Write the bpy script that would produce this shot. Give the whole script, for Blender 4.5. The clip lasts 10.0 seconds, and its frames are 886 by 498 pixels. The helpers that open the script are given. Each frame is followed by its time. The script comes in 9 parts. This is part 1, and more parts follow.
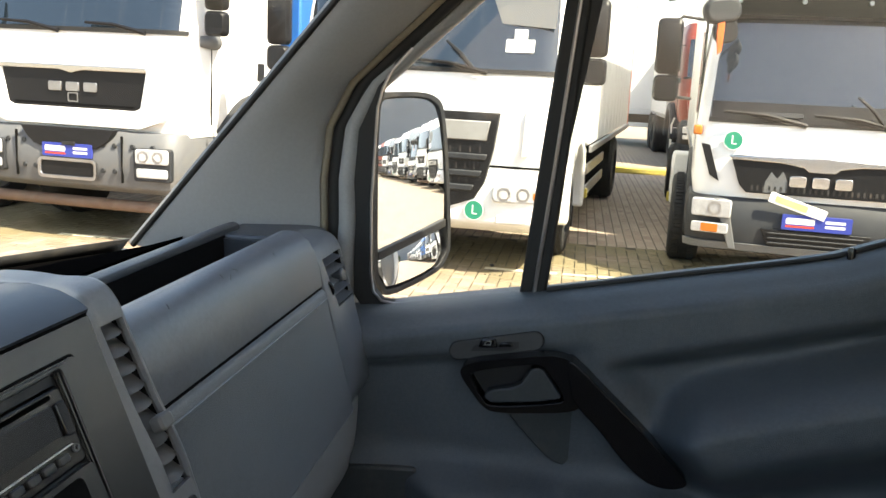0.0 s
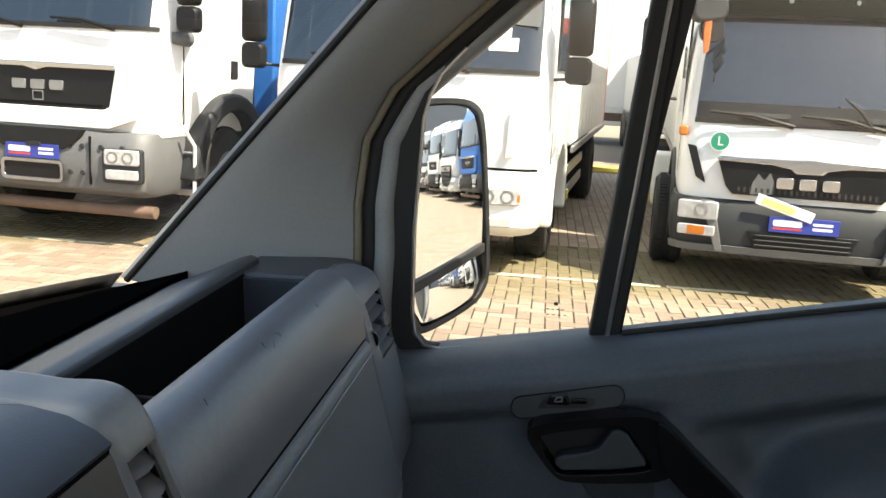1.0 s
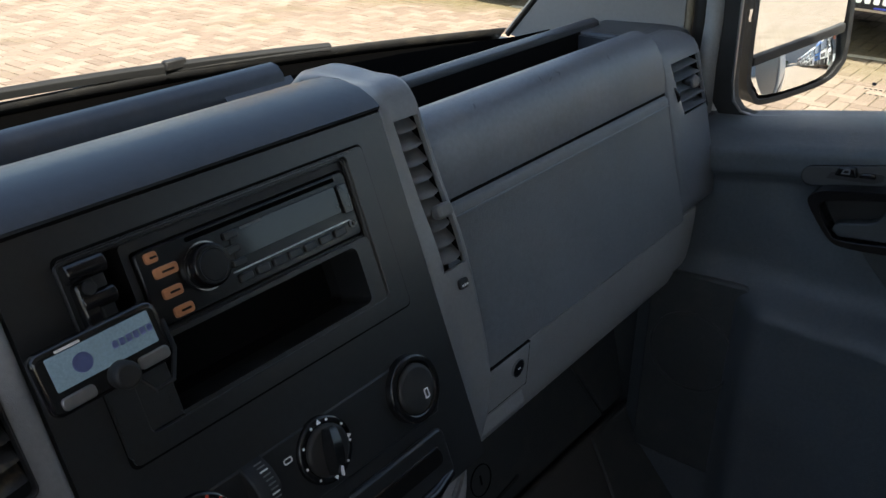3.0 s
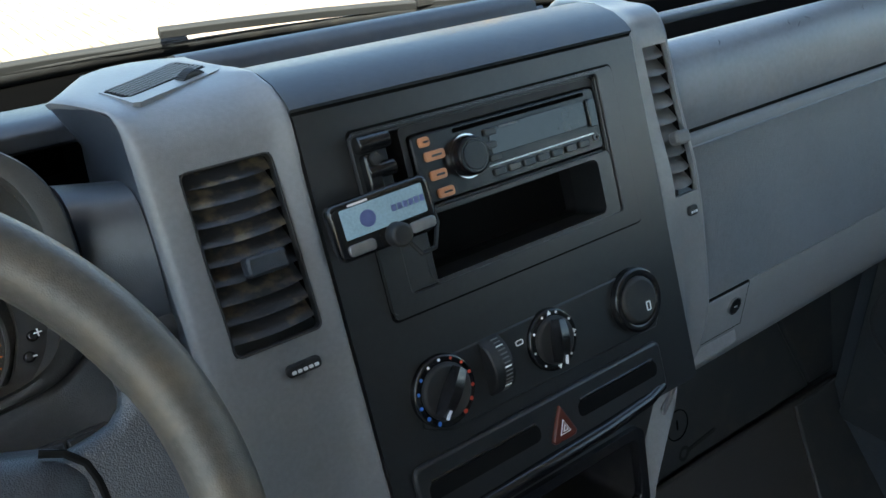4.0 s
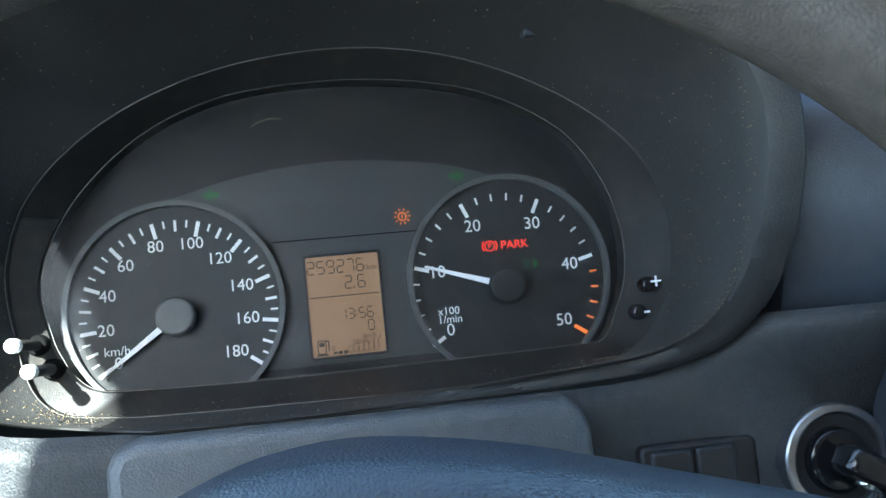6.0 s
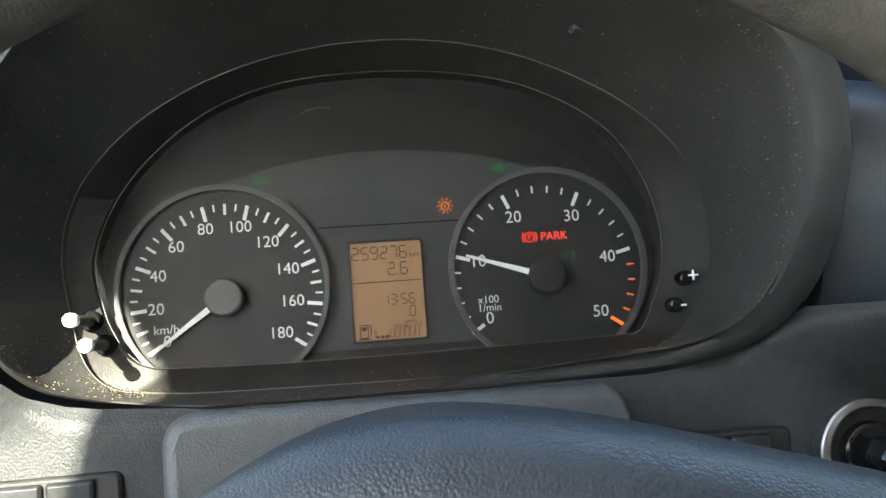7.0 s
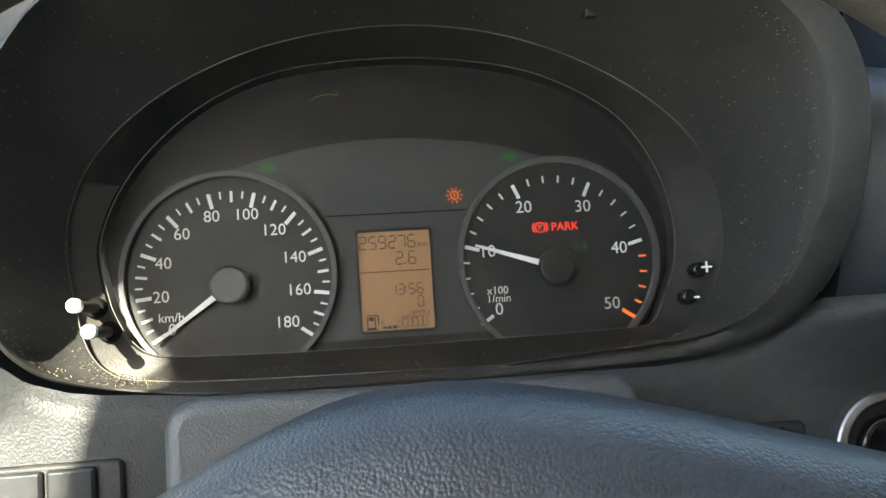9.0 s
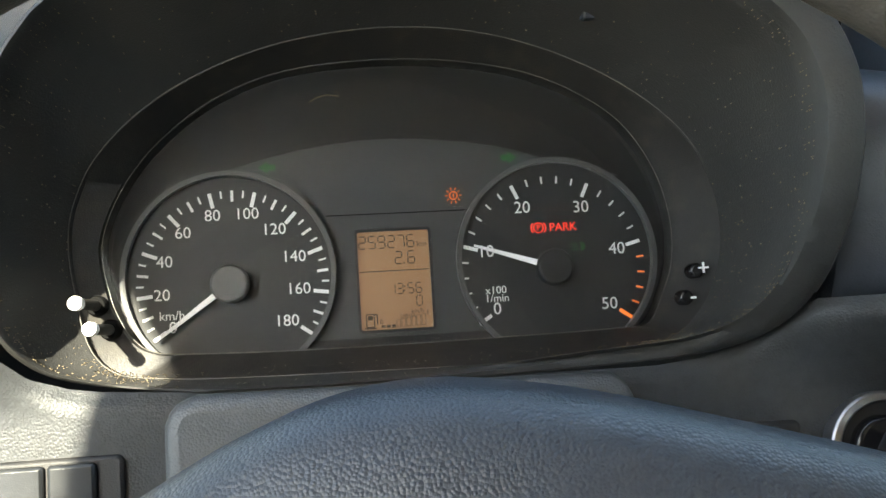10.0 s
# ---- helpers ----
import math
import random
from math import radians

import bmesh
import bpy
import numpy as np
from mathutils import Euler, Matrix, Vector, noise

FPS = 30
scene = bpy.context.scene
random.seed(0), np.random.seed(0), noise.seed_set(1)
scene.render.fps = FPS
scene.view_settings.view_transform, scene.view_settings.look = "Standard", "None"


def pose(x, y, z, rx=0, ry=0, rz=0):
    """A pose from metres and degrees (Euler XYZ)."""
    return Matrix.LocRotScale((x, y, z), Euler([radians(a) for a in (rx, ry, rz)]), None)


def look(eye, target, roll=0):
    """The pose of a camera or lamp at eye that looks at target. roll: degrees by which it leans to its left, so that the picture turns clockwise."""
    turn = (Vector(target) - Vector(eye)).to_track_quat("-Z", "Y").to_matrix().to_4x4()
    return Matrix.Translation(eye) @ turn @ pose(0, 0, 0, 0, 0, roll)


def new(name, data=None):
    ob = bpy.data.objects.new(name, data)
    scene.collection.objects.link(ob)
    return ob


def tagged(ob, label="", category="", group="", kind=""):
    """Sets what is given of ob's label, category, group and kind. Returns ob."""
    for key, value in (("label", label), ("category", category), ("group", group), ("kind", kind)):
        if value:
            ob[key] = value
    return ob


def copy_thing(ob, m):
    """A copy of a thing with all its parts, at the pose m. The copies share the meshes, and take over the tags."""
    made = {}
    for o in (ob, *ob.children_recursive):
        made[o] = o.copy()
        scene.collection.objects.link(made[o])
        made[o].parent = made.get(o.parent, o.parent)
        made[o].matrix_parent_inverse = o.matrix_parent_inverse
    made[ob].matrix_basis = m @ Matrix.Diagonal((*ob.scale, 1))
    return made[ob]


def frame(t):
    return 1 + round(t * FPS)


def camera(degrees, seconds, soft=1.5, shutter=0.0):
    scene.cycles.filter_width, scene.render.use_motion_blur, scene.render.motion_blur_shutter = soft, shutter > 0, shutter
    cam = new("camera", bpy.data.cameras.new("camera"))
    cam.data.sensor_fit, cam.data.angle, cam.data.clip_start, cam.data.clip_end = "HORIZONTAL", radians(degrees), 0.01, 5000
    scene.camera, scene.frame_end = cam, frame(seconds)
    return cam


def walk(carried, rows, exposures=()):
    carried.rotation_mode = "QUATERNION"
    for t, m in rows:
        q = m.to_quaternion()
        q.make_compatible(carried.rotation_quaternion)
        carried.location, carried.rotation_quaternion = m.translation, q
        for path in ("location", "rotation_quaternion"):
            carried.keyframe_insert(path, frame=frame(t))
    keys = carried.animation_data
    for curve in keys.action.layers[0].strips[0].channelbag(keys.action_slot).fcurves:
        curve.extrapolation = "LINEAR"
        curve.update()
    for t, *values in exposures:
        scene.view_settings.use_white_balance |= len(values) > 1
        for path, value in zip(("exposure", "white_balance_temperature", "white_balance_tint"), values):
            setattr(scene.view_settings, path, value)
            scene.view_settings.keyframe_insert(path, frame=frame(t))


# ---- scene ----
cam = camera(54.00, 10.0)
PATH = [
    (0, (-0.3384, 0.5808, 1.6267), (1.6033, 0.8710, 1.2453), 2.83),
    (0.5, (-0.2660, 0.6155, 1.6261), (1.6840, 0.8414, 1.2430), 3.05),
    (1, (-0.1589, 0.7159, 1.6308), (1.7918, 0.9357, 1.2478), 3.05),
    (1.5, (-0.0560, 0.6641, 1.5460), (1.8906, 0.9098, 1.1582), 3.09),
    (2, (-0.1120, 0.5741, 1.6077), (1.7162, 1.2440, 1.1507), 1.66),
    (2.5, (-0.2282, 0.5015, 1.6594), (1.3791, 1.4498, 0.9403), 0.93),
    (2.7, (-0.2589, 0.4820, 1.6622), (1.2666, 1.4850, 0.8457), 0.87),
    (3.8, (-0.3697, 0.4354, 1.6436), (0.7958, 1.7614, 0.7037), 0.09),
    (4, (-0.3727, 0.4355, 1.6387), (0.7152, 1.8287, 0.7030), -0.41),
    (4.2, (-0.3773, 0.4454, 1.6375), (0.6127, 1.9017, 0.6893), -0.48),
    (4.5, (-0.3909, 0.4672, 1.6242), (0.4401, 2.0293, 0.6918), -1.11),
    (5, (-0.4276, 0.5354, 1.5998), (0.1586, 2.1988, 0.6568), -1.04),
    (5.5, (-0.4429, 0.6039, 1.5544), (-0.0768, 2.3415, 0.6343), -1.20),
    (6, (-0.4387, 0.6359, 1.5328), (-0.1702, 2.3885, 0.6074), -1.15),
    (7.5, (-0.4598, 0.6235, 1.5320), (-0.2227, 2.3819, 0.6091), 0.08),
    (8, (-0.4539, 0.6229, 1.5293), (-0.2308, 2.3857, 0.6112), -0.10),
    (8.5, (-0.4621, 0.6290, 1.5276), (-0.2299, 2.3878, 0.6040), 0.18),
    (9, (-0.4539, 0.6302, 1.5242), (-0.2326, 2.3924, 0.6046), 0.02),
    (9.5, (-0.4551, 0.6304, 1.5266), (-0.2279, 2.3891, 0.6019), 0.20),
    (10, (-0.4523, 0.6269, 1.5250), (-0.2376, 2.3913, 0.6081), 0.14),
]
EXPOSURES = [
    (0.0, 1.75, 7600, 7), (1.0, 1.35, 7500, 7), (2.0, 1.1, 7250, 6), (2.7, 0.95, 7000, 8), (3.8, 2.3, 6700, 1),
    (4.5, 2.15, 6400, -4), (5.0, 1.95, 6050, -4), (5.5, 1.65, 5600, -5), (6.0, 3.05, 5600, -4), (7.3, 3.05, 7400, 0), (10.0, 2.95, 7400, 0)]
walk(cam, [(t, look(eye, target, roll)) for t, eye, target, roll in PATH], EXPOSURES)

# ---- daylight ----
SUN = Vector((-0.30, -0.52, 0.80)).normalized()
world = bpy.data.worlds.new("sky")
scene.world = world
world.use_nodes = True
wn = world.node_tree.nodes
sky = wn.new("ShaderNodeTexSky")
sky.sky_type, sky.sun_disc = "NISHITA", False
sky.sun_elevation = math.asin(SUN.z)
sky.sun_rotation = math.atan2(SUN.x, SUN.y)
sky.air_density, sky.dust_density = 1.0, 2.0
world.node_tree.links.new(sky.outputs[0], wn["Background"].inputs[0])
wn["Background"].inputs[1].default_value = 0.15
sun_data = bpy.data.lights.new("sun", "SUN")
sun_data.energy, sun_data.angle, sun_data.color = 5.0, radians(0.5), (1.0, 0.95, 0.87)
sun = new("sun", sun_data)
sun.matrix_world = Matrix.Translation((0, 0, 30)) @ SUN.to_track_quat("Z", "Y").to_matrix().to_4x4()


# ---- materials ----
def mat(name, color, rough=0.5, metal=0.0, grain=0.0, grain_scale=900.0, cells=False, vary=0.18, dirt=0.0,
        dirt_color=(0.22, 0.19, 0.14), emit=None, power=0.0, spec=0.5, scale=9.0):
    """A worn surface: colour drifting at two scales, dust, fine relief."""
    m = bpy.data.materials.new(name)
    m.use_nodes = True
    n, l = m.node_tree.nodes, m.node_tree.links
    b = n["Principled BSDF"]
    b.inputs["Metallic"].default_value = metal
    b.inputs["Specular IOR Level"].default_value = spec
    co = n.new("ShaderNodeTexCoord")
    big, fine = n.new("ShaderNodeTexNoise"), n.new("ShaderNodeTexNoise")
    big.inputs["Scale"].default_value, big.inputs["Detail"].default_value = scale, 4
    fine.inputs["Scale"].default_value, fine.inputs["Detail"].default_value = scale * 22, 3
    mix = n.new("ShaderNodeMath")
    mix.operation = "ADD"
    l.new(co.outputs["Object"], big.inputs["Vector"])
    l.new(co.outputs["Object"], fine.inputs["Vector"])
    l.new(big.outputs["Fac"], mix.inputs[0])
    l.new(fine.outputs["Fac"], mix.inputs[1])
    ramp = n.new("ShaderNodeMapRange")
    ramp.inputs["From Min"].default_value, ramp.inputs["From Max"].default_value = 0.6, 1.4
    ramp.inputs["To Min"].default_value, ramp.inputs["To Max"].default_value = 1 - vary, 1 + vary
    l.new(mix.outputs[0], ramp.inputs["Value"])
    hsv = n.new("ShaderNodeHueSaturation")
    hsv.inputs["Color"].default_value = (*color, 1)
    l.new(ramp.outputs[0], hsv.inputs["Value"])
    out = hsv.outputs[0]
    if dirt:
        d = n.new("ShaderNodeTexNoise")
        d.inputs["Scale"].default_value, d.inputs["Detail"].default_value = scale * 3.1, 6
        l.new(co.outputs["Object"], d.inputs["Vector"])
        dr = n.new("ShaderNodeMapRange")
        dr.inputs["From Min"].default_value, dr.inputs["From Max"].default_value = 0.5, 0.75
        dr.inputs["To Max"].default_value = dirt
        l.new(d.outputs["Fac"], dr.inputs["Value"])
        mc = n.new("ShaderNodeMix")
        mc.data_type = "RGBA"
        l.new(dr.outputs[0], mc.inputs[0])
        l.new(out, mc.inputs[6])
        mc.inputs[7].default_value = (*dirt_color, 1)
        out = mc.outputs[2]
    l.new(out, b.inputs["Base Color"])
    rr = n.new("ShaderNodeMapRange")
    rr.inputs["From Min"].default_value, rr.inputs["From Max"].default_value = 0.6, 1.4
    rr.inputs["To Min"].default_value, rr.inputs["To Max"].default_value = max(0.02, rough * 0.88), min(1, rough * 1.12)
    l.new(mix.outputs[0], rr.inputs["Value"])
    l.new(rr.outputs[0], b.inputs["Roughness"])
    if grain:
        t = n.new("ShaderNodeTexVoronoi" if cells else "ShaderNodeTexNoise")
        t.inputs["Scale"].default_value = grain_scale
        l.new(co.outputs["Object"], t.inputs["Vector"])
        bump = n.new("ShaderNodeBump")
        bump.inputs["Strength"].default_value, bump.inputs["Distance"].default_value = grain, 0.00045
        bump.invert = cells
        l.new(t.outputs["Distance" if cells else "Fac"], bump.inputs["Height"])
        l.new(bump.outputs[0], b.inputs["Normal"])
    if emit:
        b.inputs["Emission Color"].default_value = (*emit, 1)
        b.inputs["Emission Strength"].default_value = power
    return m


def pane_mat(name, tint, gloss=1.0, rough=0.0):
    """Thin clear glass: lets light through, mirrors at a slant."""
    m = bpy.data.materials.new(name)
    m.use_nodes = True
    n, l = m.node_tree.nodes, m.node_tree.links
    n.remove(n["Principled BSDF"])
    tr, gl, lw, mx = n.new("ShaderNodeBsdfTransparent"), n.new("ShaderNodeBsdfGlossy"), n.new("ShaderNodeLayerWeight"), n.new("ShaderNodeMixShader")
    tr.inputs[0].default_value = (*tint, 1)
    gl.inputs["Roughness"].default_value = rough
    pw, ml = n.new("ShaderNodeMath"), n.new("ShaderNodeMath")
    pw.operation, ml.operation = "POWER", "MULTIPLY_ADD"
    lw.inputs["Blend"].default_value = 0.5
    pw.inputs[1].default_value = 5.0
    ml.inputs[1].default_value, ml.inputs[2].default_value = 0.8 * gloss, 0.03 * gloss
    l.new(lw.outputs["Facing"], pw.inputs[0])
    l.new(pw.outputs[0], ml.inputs[0])
    l.new(ml.outputs[0], mx.inputs[0])
    l.new(tr.outputs[0], mx.inputs[1])
    l.new(gl.outputs[0], mx.inputs[2])
    l.new(mx.outputs[0], n["Material Output"].inputs[0])
    return m


def dark_pane(name, color):
    """Glass in front of a dark cab: smooth and mirroring, streaked with dry dirt."""
    m = bpy.data.materials.new(name)
    m.use_nodes = True
    n, l = m.node_tree.nodes, m.node_tree.links
    b = n["Principled BSDF"]
    b.inputs["Specular IOR Level"].default_value = 1.0
    b.inputs["Coat Weight"].default_value = 0.6
    co, mp, nz, rp, mx = n.new("ShaderNodeTexCoord"), n.new("ShaderNodeMapping"), n.new("ShaderNodeTexNoise"), n.new("ShaderNodeMapRange"), n.new("ShaderNodeMix")
    mp.inputs["Scale"].default_value = (1.0, 30.0, 0.8)
    nz.inputs["Scale"].default_value, nz.inputs["Detail"].default_value = 1.0, 5
    rp.inputs["From Min"].default_value, rp.inputs["From Max"].default_value = 0.62, 0.86
    rp.inputs["To Min"].default_value, rp.inputs["To Max"].default_value = 0.0, 0.35
    mx.data_type = "RGBA"
    mx.inputs[6].default_value, mx.inputs[7].default_value = (*color, 1), (0.16, 0.16, 0.15, 1)
    l.new(co.outputs["Object"], mp.inputs[0])
    l.new(mp.outputs[0], nz.inputs["Vector"])
    l.new(nz.outputs["Fac"], rp.inputs["Value"])
    l.new(rp.outputs[0], mx.inputs[0])
    l.new(mx.outputs[2], b.inputs["Base Color"])
    b.inputs["Roughness"].default_value = 0.04
    return m


M_SOFT = mat("charcoal_soft_plastic", (0.138, 0.151, 0.171), 0.34, grain=0.40, grain_scale=1300, dirt=0.12)
M_CROWN = mat("blue_black_soft_plastic", (0.034, 0.040, 0.050), 0.36, grain=0.35, grain_scale=1300, dirt=0.08, spec=0.6)
# near-black colour stands in for shade on the ledge, shelves and recesses
M_SHADEBLACK = mat("near_black_recess_shade", (0.0022, 0.0022, 0.0022), 0.95, spec=0.0)
M_RADIO = mat("satin_black_plastic", (0.006, 0.006, 0.007), 0.24, spec=0.3, vary=0.1)
M_LEATHER = mat("charcoal_leather_grain", (0.146, 0.158, 0.172), 0.42, grain=0.9, grain_scale=850, cells=True, dirt=0.10)
M_LOWER = mat("dark_leather_grain", (0.072, 0.076, 0.080), 0.46, grain=0.40, grain_scale=1000, cells=True, dirt=0.10)
M_FACE = mat("black_dial_surround", (0.016, 0.016, 0.016), 0.5, vary=0.15, dirt=0.12, dirt_color=(0.06, 0.055, 0.045), spec=0.3, scale=30)
M_BEZEL = mat("charcoal_dusty_bezel", (0.024, 0.023, 0.022), 0.42, grain=0.25, grain_scale=1400, dirt=0.5, dirt_color=(0.065, 0.055, 0.04), scale=30)
# pale colour holds the bezel's edge highlight along with its dust
M_EDGELIGHT = mat("dusty_edge_highlight", (0.070, 0.066, 0.060), 0.5, vary=0.3, dirt=0.7, dirt_color=(0.20, 0.17, 0.125), scale=40)
M_RING = mat("grey_dial_ring", (0.075, 0.077, 0.078), 0.5, vary=0.06)
M_PANEL = mat("black_console_plastic", (0.016, 0.017, 0.018), 0.33, grain=0.12, grain_scale=1800, vary=0.2)
M_GREY = mat("grey_trim_plastic", (0.265, 0.272, 0.275), 0.37, grain=0.35, grain_scale=1300, dirt=0.14, vary=0.12, scale=14)
M_TOWER = mat("grey_speckled_tower_plastic", (0.188, 0.192, 0.200), 0.34, grain=0.35, grain_scale=1300, dirt=0.16, dirt_color=(0.13, 0.115, 0.10), vary=0.12, scale=14)
M_PILLAR = mat("light_grey_pillar_cloth", (0.27, 0.275, 0.275), 0.75, grain=0.2, grain_scale=1600, vary=0.08)
M_DOOR = mat("blue_grey_door_plastic", (0.072, 0.085, 0.097), 0.40, grain=0.8, grain_scale=800, cells=True, dirt=0.08)
M_DOORLOW = mat("dark_grey_lower_trim", (0.042, 0.048, 0.051), 0.50, grain=0.35, grain_scale=900, cells=True, dirt=0.1)
M_BLACK = mat("black_gloss_plastic", (0.008, 0.008, 0.009), 0.16, grain=0.04, grain_scale=1500, dirt=0.03)
M_MATT = mat("matt_black_plastic", (0.010, 0.010, 0.011), 0.55, grain=0.3, grain_scale=1400, dirt=0.10)
M_HOOD = mat("matt_black_instrument_hood", (0.031, 0.031, 0.030), 0.55, grain=0.4, grain_scale=1100, dirt=0.16, dirt_color=(0.075, 0.072, 0.062), scale=16)
M_RUBBER = mat("black_rubber", (0.012, 0.012, 0.012), 0.7, grain=0.2, grain_scale=900)
# near-black puts the shade of hollows into colour; also used for dark seams
M_VOID = mat("hollow_shade_black", (0.006, 0.006, 0.006), 0.9, spec=0.08)
M_TAN = mat("tan_weather_strip", (0.20, 0.17, 0.12), 0.6)
M_WHEEL = mat("worn_grey_leather_rim", (0.066, 0.061, 0.054), 0.40, grain=0.22, grain_scale=1200, cells=True, vary=0.30, dirt=0.50, dirt_color=(0.150, 0.112, 0.070), scale=12)
M_PAD = mat("blue_black_airbag_cover", (0.029, 0.035, 0.045), 0.36, grain=0.50, grain_scale=1350, cells=True, dirt=0.05)
M_PLATEGREY = mat("warm_grey_latch_plastic", (0.036, 0.037, 0.039), 0.42, grain=0.2, grain_scale=1500)
M_HAZARD = mat("dark_red_switch", (0.085, 0.018, 0.010), 0.35, vary=0.1)
M_CHROME = mat("polished_metal", (0.62, 0.62, 0.62), 0.18, 1.0, vary=0.05)
M_STEEL = mat("dull_steel", (0.40, 0.40, 0.41), 0.35, 1.0)
M_WHITE = mat("white_print", (0.80, 0.80, 0.80), 0.5, vary=0.03)
M_SLAT = mat("dusty_vent_slat", (0.028, 0.030, 0.034), 0.45, vary=0.3, dirt=0.75, dirt_color=(0.23, 0.18, 0.10), scale=26)
M_SLATGREY = mat("grey_vent_slat", (0.13, 0.13, 0.128), 0.5, dirt=0.2)
M_DIAL = mat("charcoal_dial_face", (0.015, 0.016, 0.017), 0.55, vary=0.06)
M_CLUSTER = mat("dark_grey_cluster_face", (0.038, 0.040, 0.042), 0.5, vary=0.06)
M_PRINT = mat("white_dial_print", (0.78, 0.78, 0.78), 0.5, vary=0.02)
M_RED = mat("red_lit_symbol", (0.5, 0.03, 0.02), 0.5, emit=(1.0, 0.05, 0.03), power=0.14)
M_ORANGE = mat("orange_lit_symbol", (0.6, 0.15, 0.03), 0.5, emit=(1.0, 0.20, 0.03), power=0.085)
M_GREENLAMP = mat("dim_green_symbol", (0.015, 0.07, 0.02), 0.5, emit=(0.05, 0.6, 0.15), power=0.008)
M_LCD = mat("amber_display", (0.17, 0.105, 0.060), 0.45, vary=0.06, emit=(1.0, 0.50, 0.22), power=0.016)
M_SEG = mat("dark_display_segment", (0.014, 0.009, 0.005), 0.5)
M_REDPRINT = mat("red_print", (0.62, 0.06, 0.03), 0.5, vary=0.04)
M_BLUEPRINT = mat("blue_print", (0.03, 0.13, 0.48), 0.5, vary=0.04)
M_AMBERKEY = mat("amber_lit_button", (0.40, 0.17, 0.075), 0.3, vary=0.3, emit=(1.0, 0.4, 0.2), power=0.01, scale=60)
M_SCREEN = mat("radio_display_glass", (0.012, 0.014, 0.016), 0.09, vary=0.1, spec=0.4)
M_BLUESCREEN = mat("blue_lit_display", (0.12, 0.17, 0.21), 0.22, vary=0.25, emit=(0.35, 0.55, 0.75), power=0.05, scale=30)
M_SCREENTEXT = mat("violet_display_print", (0.09, 0.11, 0.25), 0.4)
M_SEAT = mat("dark_woven_seat_cloth", (0.03, 0.033, 0.038), 0.85, grain=1.0, grain_scale=300, cells=True, vary=0.4)
M_CARPET = mat("dark_floor_mat", (0.045, 0.046, 0.045), 0.9, grain=0.6, grain_scale=500)
M_VANPAINT = mat("white_van_paint", (0.75, 0.75, 0.74), 0.3, vary=0.03)
# lining made paler so unseen surfaces bounce more light into the cab
M_LINER = mat("pale_bounce_lining", (0.62, 0.61, 0.59), 0.85, vary=0.05)
M_MIRROR = mat("mirror_silver", (0.86, 0.87, 0.88), 0.01, 1.0, vary=0.0)
M_DUST = mat("sandy_dust", (0.21, 0.165, 0.10), 0.95, vary=0.4, scale=120)
M_GLASS = pane_mat("window_glass", (0.95, 0.97, 0.96))
M_COVER = pane_mat("cluster_cover_glass", (0.97, 0.97, 0.97), 0.2)
# outside
M_PAINT = mat("white_truck_paint", (0.80, 0.80, 0.79), 0.25, vary=0.04, dirt=0.10, dirt_color=(0.5, 0.48, 0.43), scale=2.5)
M_YELLOW = mat("yellow_truck_paint", (0.75, 0.42, 0.02), 0.3, vary=0.06, dirt=0.1, scale=2.5)
M_BLUEPAINT = mat("blue_truck_paint", (0.02, 0.13, 0.42), 0.35, vary=0.1, dirt=0.1, scale=2.5)
M_REDPAINT = mat("red_truck_paint", (0.24, 0.045, 0.03), 0.35, vary=0.1, scale=2.5)
M_PURPLE = mat("purple_truck_paint", (0.12, 0.04, 0.12), 0.35, vary=0.1, scale=2.5)
M_BUMPER = mat("grey_bumper_plastic", (0.115, 0.118, 0.122), 0.55, grain=0.3, grain_scale=300, vary=0.1, dirt=0.2, scale=3)
M_BUMPERDK = mat("dark_bumper_plastic", (0.024, 0.026, 0.029), 0.55, grain=0.3, grain_scale=300, vary=0.12, dirt=0.12, dirt_color=(0.10, 0.09, 0.075), spec=0.35, scale=3)
M_GRILLE = mat("black_grille", (0.008, 0.008, 0.009), 0.45, vary=0.2, dirt=0.06, dirt_color=(0.06, 0.055, 0.045), spec=0.3, scale=4)
M_TYRE = mat("tyre_rubber", (0.020, 0.020, 0.020), 0.8, vary=0.25, dirt=0.35, dirt_color=(0.10, 0.085, 0.06), scale=5)
M_RIM = mat("grey_wheel_rim", (0.36, 0.36, 0.35), 0.45, 0.5, dirt=0.4, scale=6)
M_TRUCKGLASS = dark_pane("dark_truck_windscreen", (0.009, 0.015, 0.022))
M_LAMP = mat("headlamp_lens", (0.42, 0.425, 0.43), 0.06, vary=0.35, spec=1.0, scale=18)
M_INDICATOR = mat("amber_indicator", (0.55, 0.16, 0.02), 0.2)
M_CHASSIS = mat("dirty_chassis_steel", (0.035, 0.032, 0.03), 0.75, vary=0.4, dirt=0.5, dirt_color=(0.11, 0.07, 0.04), scale=5)
M_RUST = mat("rusty_bar", (0.16, 0.10, 0.07), 0.7, vary=0.3, dirt=0.4, scale=6)
M_BOX = mat("white_box_panel", (0.72, 0.72, 0.70), 0.45, vary=0.05, dirt=0.15, dirt_color=(0.5, 0.46, 0.38), scale=1.5)
M_ORANGETRIM = mat("orange_red_trim", (0.70, 0.14, 0.03), 0.4)
M_PLATE = mat("blue_dealer_plate", (0.03, 0.05, 0.30), 0.35, vary=0.04)
M_GREENDISC = mat("green_disc", (0.01, 0.22, 0.13), 0.5, vary=0.04)
M_LINE = mat("worn_line_paint", (0.62, 0.58, 0.42), 0.8, vary=0.2, dirt=0.6, dirt_color=(0.34, 0.27, 0.20), scale=6)
